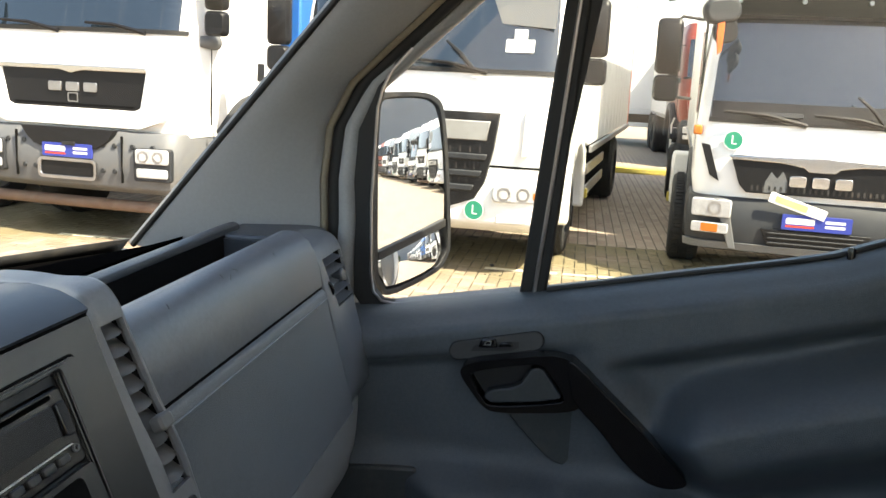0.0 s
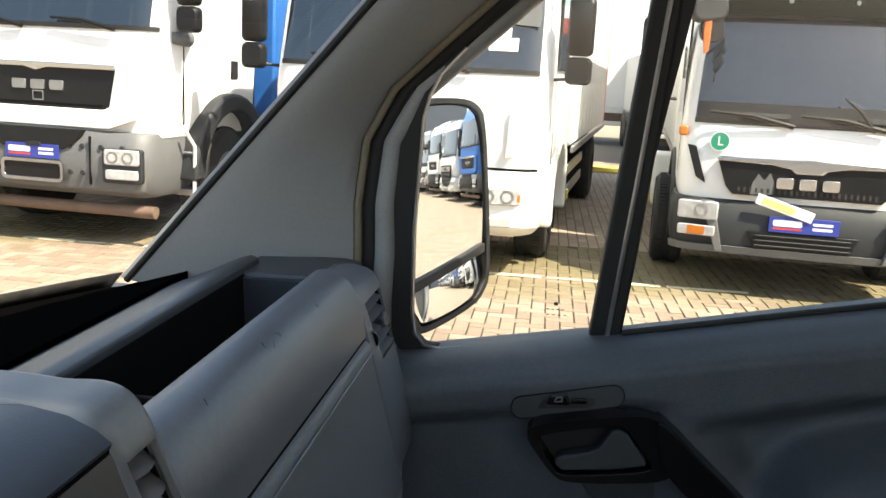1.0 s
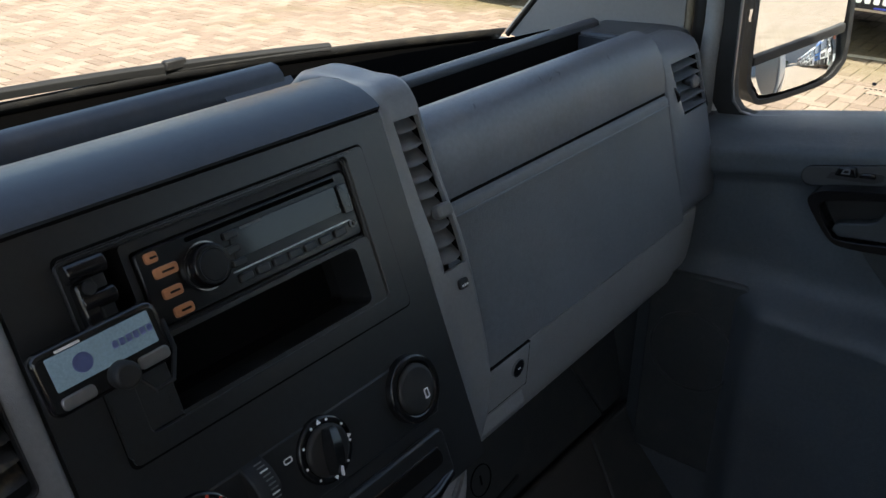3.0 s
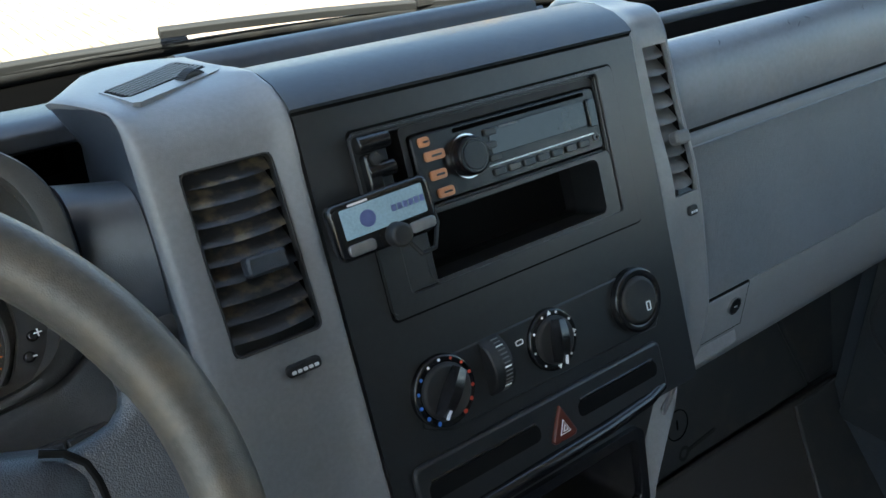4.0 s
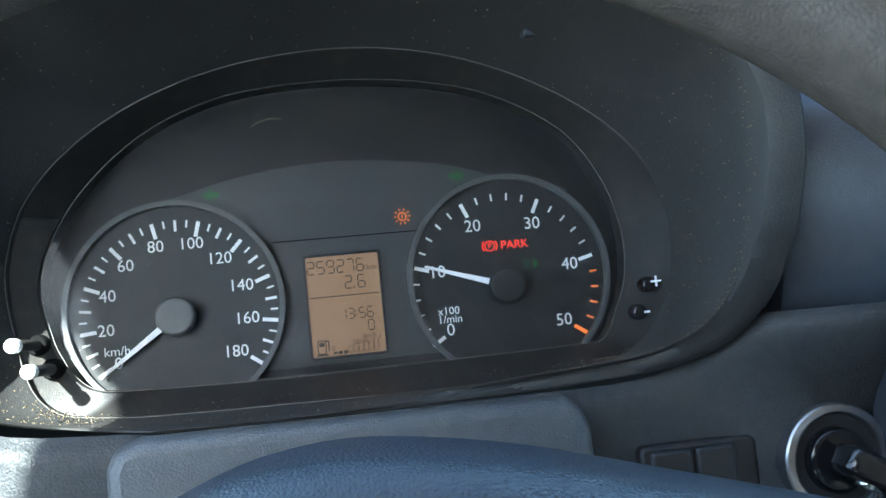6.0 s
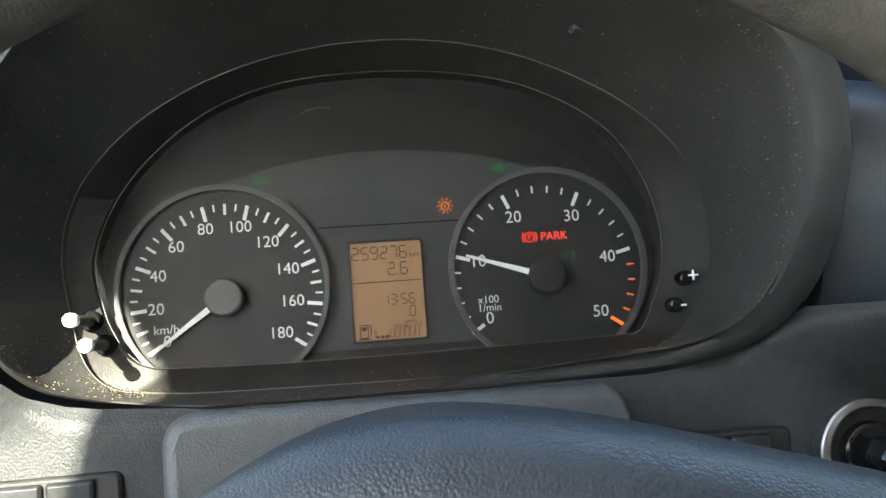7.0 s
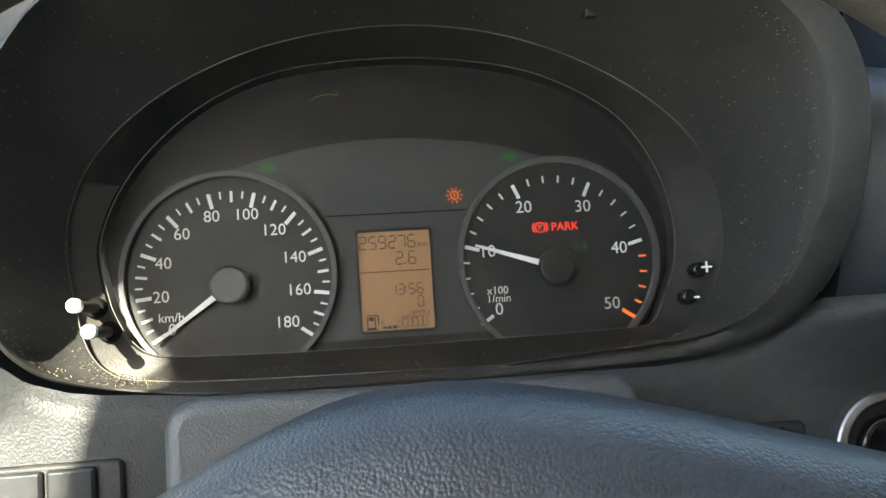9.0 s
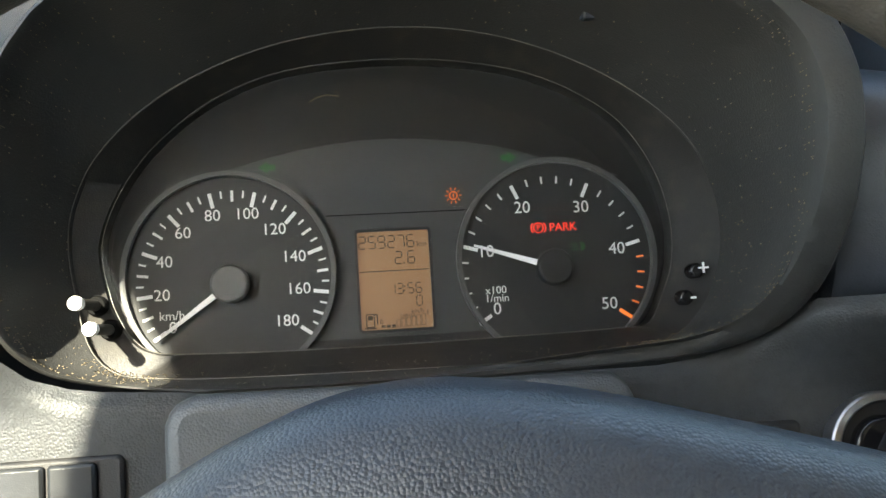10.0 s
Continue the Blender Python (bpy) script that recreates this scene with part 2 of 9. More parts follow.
M_YELLOWLINE = mat("yellow_kerb_paint", (0.55, 0.45, 0.10), 0.8, vary=0.25, dirt=0.4, scale=4)
M_WALL = mat("grey_hall_cladding", (0.30, 0.31, 0.33), 0.6, vary=0.06, scale=0.6)
M_LEAF = mat("dark_green_leaves", (0.05, 0.08, 0.03), 0.7, vary=0.5, scale=3)
M_BARK = mat("brown_bark", (0.10, 0.08, 0.06), 0.9, vary=0.3)


def brick_mat(name, each):
    """Worn clay pavers: every one its own shade, moss in places, painted shade by the trucks."""
    m = bpy.data.materials.new(name)
    m.use_nodes = True
    n, l = m.node_tree.nodes, m.node_tree.links
    b = n["Principled BSDF"]
    b.inputs["Roughness"].default_value = 0.85
    geo = n.new("ShaderNodeNewGeometry")
    info = n.new("ShaderNodeObjectInfo")
    ramp = n.new("ShaderNodeValToRGB")
    cr = ramp.color_ramp
    cr.elements[0].color, cr.elements[1].color = (0.222, 0.163, 0.122, 1), (0.335, 0.262, 0.202, 1)
    e = cr.elements.new(0.5)
    e.color = (0.282, 0.214, 0.162, 1)
    l.new(info.outputs["Random"] if each else geo.outputs["Random Per Island"], ramp.inputs[0])
    nz = n.new("ShaderNodeTexNoise")
    nz.inputs["Scale"].default_value, nz.inputs["Detail"].default_value = 45, 5
    l.new(geo.outputs["Position"], nz.inputs["Vector"])
    mul = n.new("ShaderNodeHueSaturation")
    mr = n.new("ShaderNodeMapRange")
    mr.inputs["To Min"].default_value, mr.inputs["To Max"].default_value = 0.7, 1.3
    l.new(nz.outputs["Fac"], mr.inputs["Value"])
    l.new(mr.outputs[0], mul.inputs["Value"])
    l.new(ramp.outputs[0], mul.inputs["Color"])
    ms = n.new("ShaderNodeTexNoise")
    ms.inputs["Scale"].default_value, ms.inputs["Detail"].default_value = 0.8, 5
    l.new(geo.outputs["Position"], ms.inputs["Vector"])
    r2 = n.new("ShaderNodeMapRange")
    r2.inputs["From Min"].default_value, r2.inputs["From Max"].default_value = 0.58, 0.80
    r2.inputs["To Max"].default_value = 0.75
    # ramp towards the trucks paints the shade before them in the moss colour
    sx, bay_shade, add = n.new("ShaderNodeSeparateXYZ"), n.new("ShaderNodeMapRange"), n.new("ShaderNodeMath")
    bay_shade.inputs["From Min"].default_value, bay_shade.inputs["From Max"].default_value = 6.2, 7.6
    bay_shade.inputs["To Max"].default_value = 0.34
    add.operation = "ADD"
    l.new(geo.outputs["Position"], sx.inputs[0])
    l.new(sx.outputs["X"], bay_shade.inputs["Value"])
    l.new(ms.outputs["Fac"], add.inputs[0])
    l.new(bay_shade.outputs[0], add.inputs[1])
    l.new(add.outputs[0], r2.inputs["Value"])
    mx = n.new("ShaderNodeMix")
    mx.data_type = "RGBA"
    l.new(r2.outputs[0], mx.inputs[0])
    l.new(mul.outputs[0], mx.inputs[6])
    mx.inputs[7].default_value = (0.155, 0.130, 0.055, 1)
    l.new(mx.outputs[2], b.inputs["Base Color"])
    bp = n.new("ShaderNodeBump")
    bp.inputs["Strength"].default_value, bp.inputs["Distance"].default_value = 0.4, 0.004
    l.new(nz.outputs["Fac"], bp.inputs["Height"])
    l.new(bp.outputs[0], b.inputs["Normal"])
    return m


M_PAVER = brick_mat("worn_clay_paver", True)
M_PAVERS = brick_mat("worn_clay_pavers_joined", False)


def ground_mat():
    """Paving seen from afar: brick courses, joints with moss and sand."""
    m = bpy.data.materials.new("brick_paving_distance")
    m.use_nodes = True
    n, l = m.node_tree.nodes, m.node_tree.links
    b = n["Principled BSDF"]
    b.inputs["Roughness"].default_value = 0.9
    co = n.new("ShaderNodeTexCoord")
    br = n.new("ShaderNodeTexBrick")
    br.inputs["Scale"].default_value = 1.0
    br.inputs["Brick Width"].default_value, br.inputs["Row Height"].default_value = 0.206, 0.103
    br.inputs["Mortar Size"].default_value, br.inputs["Bias"].default_value = 0.006, 0.1
    br.inputs["Color1"].default_value, br.inputs["Color2"].default_value = (0.262, 0.198, 0.148, 1), (0.368, 0.293, 0.228, 1)
    br.inputs["Mortar"].default_value = (0.10, 0.085, 0.06, 1)
    l.new(co.outputs["Object"], br.inputs["Vector"])
    nz = n.new("ShaderNodeTexNoise")
    nz.inputs["Scale"].default_value, nz.inputs["Detail"].default_value = 0.7, 6
    l.new(co.outputs["Object"], nz.inputs["Vector"])
    r2 = n.new("ShaderNodeMapRange")
    r2.inputs["From Min"].default_value, r2.inputs["From Max"].default_value = 0.5, 0.75
    r2.inputs["To Max"].default_value = 0.5
    l.new(nz.outputs["Fac"], r2.inputs["Value"])
    mx = n.new("ShaderNodeMix")
    mx.data_type = "RGBA"
    l.new(r2.outputs[0], mx.inputs[0])
    l.new(br.outputs["Color"], mx.inputs[6])
    mx.inputs[7].default_value = (0.24, 0.20, 0.12, 1)
    l.new(mx.outputs[2], b.inputs["Base Color"])
    return m


M_GROUND = ground_mat()
M_JOINT = mat("mossy_joint_sand", (0.062, 0.050, 0.030), 0.95, vary=0.4, dirt=0.5, dirt_color=(0.05, 0.055, 0.02), scale=4)


# ---- building helpers ----
def thing(name, loc=(0, 0, 0), label="", category="", group="", kind=""):
    e = new(name)
    e.empty_display_size = 0.05
    e.matrix_basis = Matrix.Translation(loc)
    return tagged(e, label, category, group, kind)


def link(name, bm, material, smooth=35.0, bevel=0.0, segs=2):
    me = bpy.data.meshes.new(name)
    bmesh.ops.recalc_face_normals(bm, faces=bm.faces)
    bm.to_mesh(me)
    bm.free()
    me.materials.append(material)
    if smooth:
        for p in me.polygons:
            p.use_smooth = True
        me.set_sharp_from_angle(angle=radians(smooth))
    ob = new(name, me)
    if bevel:
        b = ob.modifiers.new("bevel", "BEVEL")
        b.width, b.segments, b.limit_method, b.angle_limit = bevel, segs, "ANGLE", radians(40)
        b.use_clamp_overlap = True
    return ob


def part(name, bm, material, parent, label="", smooth=35.0, bevel=0.0, segs=2):
    """One mesh under a thing or a part; coordinates are those of the place."""
    ob = link(name, bm, material, smooth, bevel, segs)
    ob.parent = parent
    m = parent.matrix_basis.copy()
    up = parent.parent
    while up:
        m = up.matrix_basis @ m
        up = up.parent
    if parent.type == "EMPTY":
        ob.matrix_parent_inverse = m.inverted()
    if label:
        ob["label"] = label
    return ob


def solo(name, bm, material, label="", category="", group="", kind="", smooth=35.0, bevel=0.0, segs=2):
    return tagged(link(name, bm, material, smooth, bevel, segs), label, category, group, kind)


class Frame:
    """A flat working plane in space: u across, v up, n out of it."""

    def __init__(self, o, u, v):
        self.o, self.u, self.v = Vector(o), Vector(u).normalized(), Vector(v).normalized()
        self.n = self.u.cross(self.v).normalized()

    def p(self, u, v, n=0.0):
        return self.o + self.u * u + self.v * v + self.n * n

    def m(self, u=0.0, v=0.0, n=0.0, turn=0.0):
        r = Matrix((self.u, self.v, self.n)).transposed().to_4x4()
        return Matrix.Translation(self.p(u, v, n)) @ r @ Matrix.Rotation(radians(turn), 4, "Z")


def strip(rings, bm=None, close=True, caps=True):
    """Bridges rings of equal count."""
    bm = bm or bmesh.new()
    vs = [[bm.verts.new(p) for p in r] for r in rings]
    k = len(vs[0])
    for a, b in zip(vs, vs[1:]):
        for i in range(k if close else k - 1):
            j = (i + 1) % k
            bm.faces.new((a[i], a[j], b[j], b[i]))
    if caps and close:
        bm.faces.new(vs[0][::-1])
        bm.faces.new(vs[-1])
    return bm


def prism_x(profile, x0, x1, bm=None):
    return strip([[(x0, y, z) for y, z in profile], [(x1, y, z) for y, z in profile]], bm)


def sheet_x(profile, x0, x1, thick, bm=None):
    """A curved panel of even thickness along x; the profile runs in y, z."""
    pts = [Vector((0, y, z)) for y, z in profile]
    back = []
    for i, p in enumerate(pts):
        d = (pts[min(i + 1, len(pts) - 1)] - pts[max(i - 1, 0)]).normalized()
        back.append(p + Vector((0, d.z, -d.y)) * thick)
    ring = [(p.y, p.z) for p in pts] + [(p.y, p.z) for p in reversed(back)]
    return prism_x(ring, x0, x1, bm)


def plate(fr, poly, n0, n1, bm=None):
    return strip([[fr.p(u, v, n0) for u, v in poly], [fr.p(u, v, n1) for u, v in poly]], bm)


def rrect(cx, cy, w, h, r, k=4):
    out = []
    for sx, sy, a in ((1, 1, 0), (-1, 1, 90), (-1, -1, 180), (1, -1, 270)):
        for i in range(k + 1):
            t = radians(a + 90 * i / k)
            out.append((cx + sx * (w / 2 - r) + r * math.cos(t), cy + sy * (h / 2 - r) + r * math.sin(t)))
    return out


def arc(cx, cy, r, a0, a1, k=24):
    return [(cx + r * math.cos(radians(a0 + (a1 - a0) * i / k)), cy + r * math.sin(radians(a0 + (a1 - a0) * i / k))) for i in range(k + 1)]


def curve(p, k=5):
    """A closed smooth outline through the points."""
    n, out = len(p), []
    for i in range(n):
        a, b, c, d = (Vector(p[(i + j - 1) % n]) for j in range(4))
        for s in range(k):
            f = s / k
            q = 0.5 * ((2 * b) + (c - a) * f + (2 * a - 5 * b + 4 * c - d) * f * f + (3 * b - a - 3 * c + d) * f ** 3)
            out.append((q.x, q.y))
    return out


def at_angle(poly, c, a):
    """Where a ray from c at angle a leaves the outline."""
    dx, dy = math.cos(a), math.sin(a)
    best = 0.0
    for (x1, y1), (x2, y2) in zip(poly, poly[1:] + poly[:1]):
        ex, ey = x2 - x1, y2 - y1
        det = dx * (-ey) + ex * dy
        if abs(det) < 1e-12:
            continue
        s = ((x1 - c[0]) * (-ey) + ex * (y1 - c[1])) / det
        w = (dx * (y1 - c[1]) - dy * (x1 - c[0])) / det
        if s > 0 and -1e-6 <= w <= 1 + 1e-6:
            best = max(best, s)
    return (c[0] + dx * best, c[1] + dy * best)


def matched(c, *polys):
    """Outlines resampled at the same angles round c."""
    angles = sorted({round(math.atan2(y - c[1], x - c[0]), 5) for p in polys for x, y in p})
    return [[at_angle(p, c, a) for a in angles] for p in polys]


def framed(fr, outer, inner, n0, n1, bm=None):
    """A flat frame with an opening through it."""
    c = (sum(p[0] for p in inner) / len(inner), sum(p[1] for p in inner) / len(inner))
    o, i = matched(c, outer, inner)
    rings = [[fr.p(u, v, n1) for u, v in o], [fr.p(u, v, n1) for u, v in i], [fr.p(u, v, n0) for u, v in i], [fr.p(u, v, n0) for u, v in o]]
    return strip(rings + rings[:1], bm, caps=False)


def disc(fr, u, v, r, n0, n1, k=28, top=None, bm=None):
    """A round boss, its top edge eased."""
    top = r if top is None else top
    rings = []
    for rr, n in ((r, n0), (r, n0 + (n1 - n0) * 0.8), (top - (n1 - n0) * 0.12 if top == r else top, n1)):
        rings.append([fr.p(u + rr * math.cos(2 * math.pi * i / k), v + rr * math.sin(2 * math.pi * i / k), n) for i in range(k)])
    return strip(rings, bm)


def annulus(fr, u, v, r0, r1, n0, n1, k=48, bm=None):
    c = [[fr.p(u + r * math.cos(2 * math.pi * i / k), v + r * math.sin(2 * math.pi * i / k), n) for i in range(k)]
         for r, n in ((r1, n0), (r1, n1), (r0, n1), (r0, n0))]
    return strip(c + c[:1], bm, caps=False)


def tube(points, radius, k=8, bm=None, close=False):
    pts = [Vector(p) for p in points]
    rad = radius if isinstance(radius, (list, tuple)) else [radius] * len(pts)
    rings, prev = [], None
    for i, p in enumerate(pts):
        a = pts[(i + 1) % len(pts)] if close else pts[min(i + 1, len(pts) - 1)]
        b = pts[i - 1] if close else pts[max(i - 1, 0)]
        d = (a - b).normalized()
        side = d.orthogonal() if prev is None else (prev - d * prev.dot(d))
        side.normalize()
        prev = side
        up = d.cross(side)
        rings.append([p + (side * math.cos(2 * math.pi * j / k) + up * math.sin(2 * math.pi * j / k)) * rad[i] for j in range(k)])
    if close:
        return strip(rings + rings[:1], bm, caps=False)
    return strip(rings, bm)


def block(x0, x1, y0, y1, z0, z1, bm=None):
    return prism_x([(y0, z0), (y1, z0), (y1, z1), (y0, z1)], x0, x1, bm)


def letters(name, words, fr, u, v, n, size, material, parent, turn=0.0, thick=0.0001, wide=1.0):
    """Raised print in the built-in font, as a mesh."""
    cu = bpy.data.curves.new(name, "FONT")
    cu.body, cu.size, cu.align_x, cu.align_y, cu.extrude = words, size, "CENTER", "CENTER", thick
    cu.resolution_u = 3
    tmp = bpy.data.objects.new(name, cu)
    me = bpy.data.meshes.new_from_object(tmp)
    bpy.data.objects.remove(tmp)
    me.transform(fr.m(u, v, n, turn) @ Matrix.Diagonal((wide, 1, 1, 1)))
    bm = bmesh.new()
    bm.from_mesh(me)
    return part(name, bm, material, parent, smooth=0)


SEVEN = {"0": "abcdef", "1": "bc", "2": "abged", "3": "abgcd", "4": "fgbc", "5": "afgcd", "6": "afgedc", "7": "abc", "8": "abcdefg", "9": "abcdfg"}


def digits(name, words, fr, u, v, n, h, material, parent):
    """Seven-segment numbers, right-aligned at u."""
    bm = bmesh.new()
    w, t = h * 0.55, h * 0.10
    for ch in reversed(words):
        if ch in ".:":
            for dv in ((0.05,) if ch == "." else (0.3, 0.7)):
                plate(fr, rrect(u - t, v + dv * h, t * 1.3, t * 1.3, t * 0.3, 1), n, n + 0.0001, bm)
            u -= t * 2.6
            continue
        x0, x1 = u - w, u
        for s in SEVEN[ch]:
            cx, cy, sw, sh = {"a": ((x0 + x1) / 2, v + h, w - t, t), "d": ((x0 + x1) / 2, v, w - t, t), "g": ((x0 + x1) / 2, v + h / 2, w - t, t),
                              "b": (x1, v + h * 0.75, t, h / 2 - t), "c": (x1, v + h * 0.25, t, h / 2 - t),
                              "e": (x0, v + h * 0.25, t, h / 2 - t), "f": (x0, v + h * 0.75, t, h / 2 - t)}[s]
            plate(fr, rrect(cx, cy, sw, sh, t * 0.3, 1), n, n + 0.0001, bm)
        u -= w + t * 2.4
    return part(name, bm, material, parent, smooth=0)


def bars(name, fr, rects, n, material, parent, label=""):
    bm = bmesh.new()
    for u, v, w, h in rects:
        plate(fr, rrect(u, v, w, h, min(w, h) * 0.2, 1), n, n + 0.0006, bm)
    return part(name, bm, material, parent, label, smooth=0)


# ================= the van's cab =================
X, Y, Z = Vector((1, 0, 0)), Vector((0, 1, 0)), Vector((0, 0, 1))
CLUSTER = Frame((-0.43, 0.9868, 1.32), X, (0, 0.6442, 1))
CONSOLE = Frame((0.02, 0.8344, 1.30), X, (0, 0.398, 1))


def step(a, b, v):
    f = max(0.0, min(1.0, (v - a) / (b - a)))
    return f * f * (3 - 2 * f)


# ---- instrument cluster ----
def instrument_cluster():
    t = thing("instrument_cluster", CLUSTER.p(0, -0.03), "black instrument cluster with two white-printed dials and amber display", "instrument cluster")
    inner = [(-0.1294, 0.0022), (-0.1325, 0.024), (-0.1240, 0.0479), (-0.1071, 0.0699), (-0.0809, 0.0900), (-0.0467, 0.1027), (-0.0015, 0.1066), (0.0390, 0.1039),
             (0.0743, 0.0952), (0.1065, 0.0763), (0.1242, 0.0518), (0.1316, 0.0260), (0.1310, 0.0040), (0.1253, -0.0114), (0.1175, -0.0250), (0.1050, -0.0268), (0.0509, -0.0276), (-0.0358, -0.0278), (-0.0960, -0.0262), (-0.1120, -0.0240), (-0.1200, -0.0180), (-0.1255, -0.0090)]
    outer = [(-0.1410, -0.0010), (-0.1440, 0.0190), (-0.1430, 0.0370), (-0.1365, 0.0535), (-0.1235, 0.0680), (-0.1036, 0.0850), (-0.0781, 0.0992), (-0.0454, 0.1100), (-0.0046, 0.1153), (0.0368, 0.1128), (0.0758, 0.1017),
             (0.1119, 0.0822), (0.1371, 0.0583), (0.1481, 0.0311), (0.1482, 0.0073), (0.1435, -0.0080), (0.1377, -0.0182), (0.1286, -0.0279), (0.1172, -0.0343), (0.1037, -0.0370), (0.0642, -0.0388), (0.0132, -0.0387), (-0.0362, -0.0380), (-0.0842, -0.0369), (-0.1160, -0.0348), (-0.1268, -0.0315), (-0.1340, -0.0246), (-0.1383, -0.0148)]
    inner, outer = curve(inner), curve(outer)
    hood_r = [(0.06, -0.0405), (0.114, -0.038), (0.138, -0.032), (0.150, -0.022), (0.155, -0.008), (0.157, 0.012), (0.1575, 0.035), (0.156, 0.058), (0.147, 0.080), (0.125, 0.099), (0.096, 0.113), (0.060, 0.125), (0.025, 0.132)]
    hood = curve([(0.0, -0.041)] + hood_r + [(0.0, 0.134)] + [(-0.025, 0.131), (-0.058, 0.124), (-0.092, 0.114), (-0.1215, 0.1060), (-0.1360, 0.0925), (-0.1475, 0.0775), (-0.1520, 0.0580)] + [(-u * (1 + 0.03 * step(0.10, 0.14, u)), v) for u, v in reversed(hood_r) if v < 0.05], 5)
    c = (0.0, 0.03)
    ri, ro, rh = matched(c, inner, outer, hood)
    rise = [(-0.06, 0.066), (-0.041, 0.066), (-0.038, 0.070), (-0.032, 0.080), (-0.022, 0.092), (-0.008, 0.106), (0.012, 0.122), (0.035, 0.132), (0.058, 0.135), (0.3, 0.135)]

    def lift(v, u=0.0):
        drop = 0.040 * step(0.07, 0.13, -u) * step(0.10, 0.03, v) + 0.034 * step(0.085, 0.125, -u) * step(0.04, 0.075, v)
        return lift_even(v) - drop

    def lift_even(v):
        for (a, x0), (b, x1) in zip(rise, rise[1:]):
            if a <= v <= b:
                return x0 + (x1 - x0) * (v - a) / (b - a)
        return 0.135

    def lip(u):
        return 0.075 * step(-0.03, 0.10, u) + 0.004

    def grow(p, f):
        return (p[0] * f, 0.03 + (p[1] - 0.03) * f)
    face = strip([[CLUSTER.p(u, v, -0.004) for u, v in ri], [CLUSTER.p(u, v, 0.0) for u, v in ri]])
    part("face_plate", face, M_FACE, t, "dark grey face plate")
    dark = strip([[CLUSTER.p(u, v, 0.0008) for u, v in ri], [CLUSTER.p(u * 0.985, 0.03 + (v - 0.03) * 0.985, 0.0008) for u, v in ri]], caps=False)
    part("face_edge", dark, M_MATT, t)
    def flat(u, v):
        return 0.0105 * step(-0.085, -0.118, u) * step(0.075, 0.045, v)
    slope = strip([[CLUSTER.p(u, v, 0.0) for u, v in ri], [CLUSTER.p(u * 1.012, 0.03 + (v - 0.03) * 1.012, 0.011) for u, v in ri], [CLUSTER.p(u, v, 0.026 - flat(u, v)) for u, v in ro],
                   [CLUSTER.p(u * 1.005, 0.03 + (v - 0.03) * 1.005, 0.030 - flat(u, v)) for u, v in ro]], caps=False)
    part("bezel", slope, M_BEZEL, t, "dusty black bezel", smooth=50)
    rings = [[CLUSTER.p(u, v, 0.0285 - flat(u, v)) for u, v in ro]]
    for f in (0.15, 0.35, 0.55, 0.75, 0.9, 1.0):
        g = 1 - (1 - f) ** 1.8
        rings.append([CLUSTER.p(u + (a - u) * g, v + (b - v) * g, 0.0285 - flat(u, v) * (1 - f) + (lift(b, a) - 0.0355) * f) for (u, v), (a, b) in zip(ro, [grow(p, 1 - lip(p[0])) for p in rh])])
    for f, w, d in ((1.0, 0.75, -0.0028), (1.003, 0.45, -0.0008), (1.010, 0.0, -0.0012), (1.018, 0.0, -0.004), (1.023, 0.0, -0.009), (1.03, 0.0, -0.03), (1.045, 0.0, -0.08), (1.06, 0.0, -0.17)):
        rings.append([CLUSTER.p(*grow(p, f - w * lip(p[0])), lift(p[1], p[0]) + d) for p in rh])
    part("hood", strip(rings, caps=False), M_HOOD, t, "matt black scratched hood", smooth=60)
    # flat grained band along the hood's free edge
    bm = bmesh.new()
    side = [p for p in rh if p[0] > 0.035 and p[1] > -0.018]
    side.sort(key=lambda p: -math.atan2(p[1] - 0.03, p[0]))
    cols = []
    for p in side:
        fade = step(0.035, 0.075, p[0])
        cols.append([bm.verts.new(CLUSTER.p(*grow(p, f - w * lip(p[0])), lift(p[1], p[0]) + d * fade - 0.0012 * (1 - fade))) for f, w, d in ((1.0, 1.02, -0.0080), (1.0, 0.97, -0.0040), (1.0, 0.90, -0.0018), (1.0, 0.5, 0.0006), (1.006, 0.0, 0.0004), (1.014, 0.0, -0.0010), (1.021, 0.0, -0.0050), (1.0255, 0.0, -0.0120), (1.032, 0.0, -0.032))])
    for p, q in zip(cols, cols[1:]):
        for k in range(8):
            bm.faces.new((p[k], p[k + 1], q[k + 1], q[k]))
    part("hood_rim", bm, M_HOOD, t, "grained charcoal band along the hood", smooth=40)
    # thin pale tubes draw the highlight on the dusty bezel edges
    edge = [CLUSTER.p(u * 1.002, 0.03 + (v - 0.03) * 1.002, 0.0300 - flat(u, v)) for u, v in ro]
    part("bezel_edge", tube(edge, 0.00035, 5, close=True), M_EDGELIGHT, t, "dusty grey bezel edge with painted highlight")
    edge = [CLUSTER.p(u, v, 0.0115) for u, v in ri]
    part("bezel_edge", tube(edge, 0.00026, 5, close=True), M_EDGELIGHT, t)
    # dust lying along the foot of the bezel, a pale scratch and specks on the hood
    rnd = random.Random(4)
    dust = bmesh.new()
    for i in range(420):
        u = rnd.choice((rnd.uniform(-0.135, 0.12), rnd.gauss(-0.12, 0.012), rnd.gauss(0.12, 0.012)))
        if abs(u) > 0.137:
            continue
        v = -0.0365 + 0.010 * max(0.0, (abs(u) - 0.105) / 0.032) ** 2 + rnd.uniform(-0.001, 0.003)
        r = rnd.uniform(0.00007, 0.00022)
        plate(CLUSTER, [(u - r, v), (u, v - r), (u + r, v), (u, v + r)], 0.0285, 0.0306, dust)
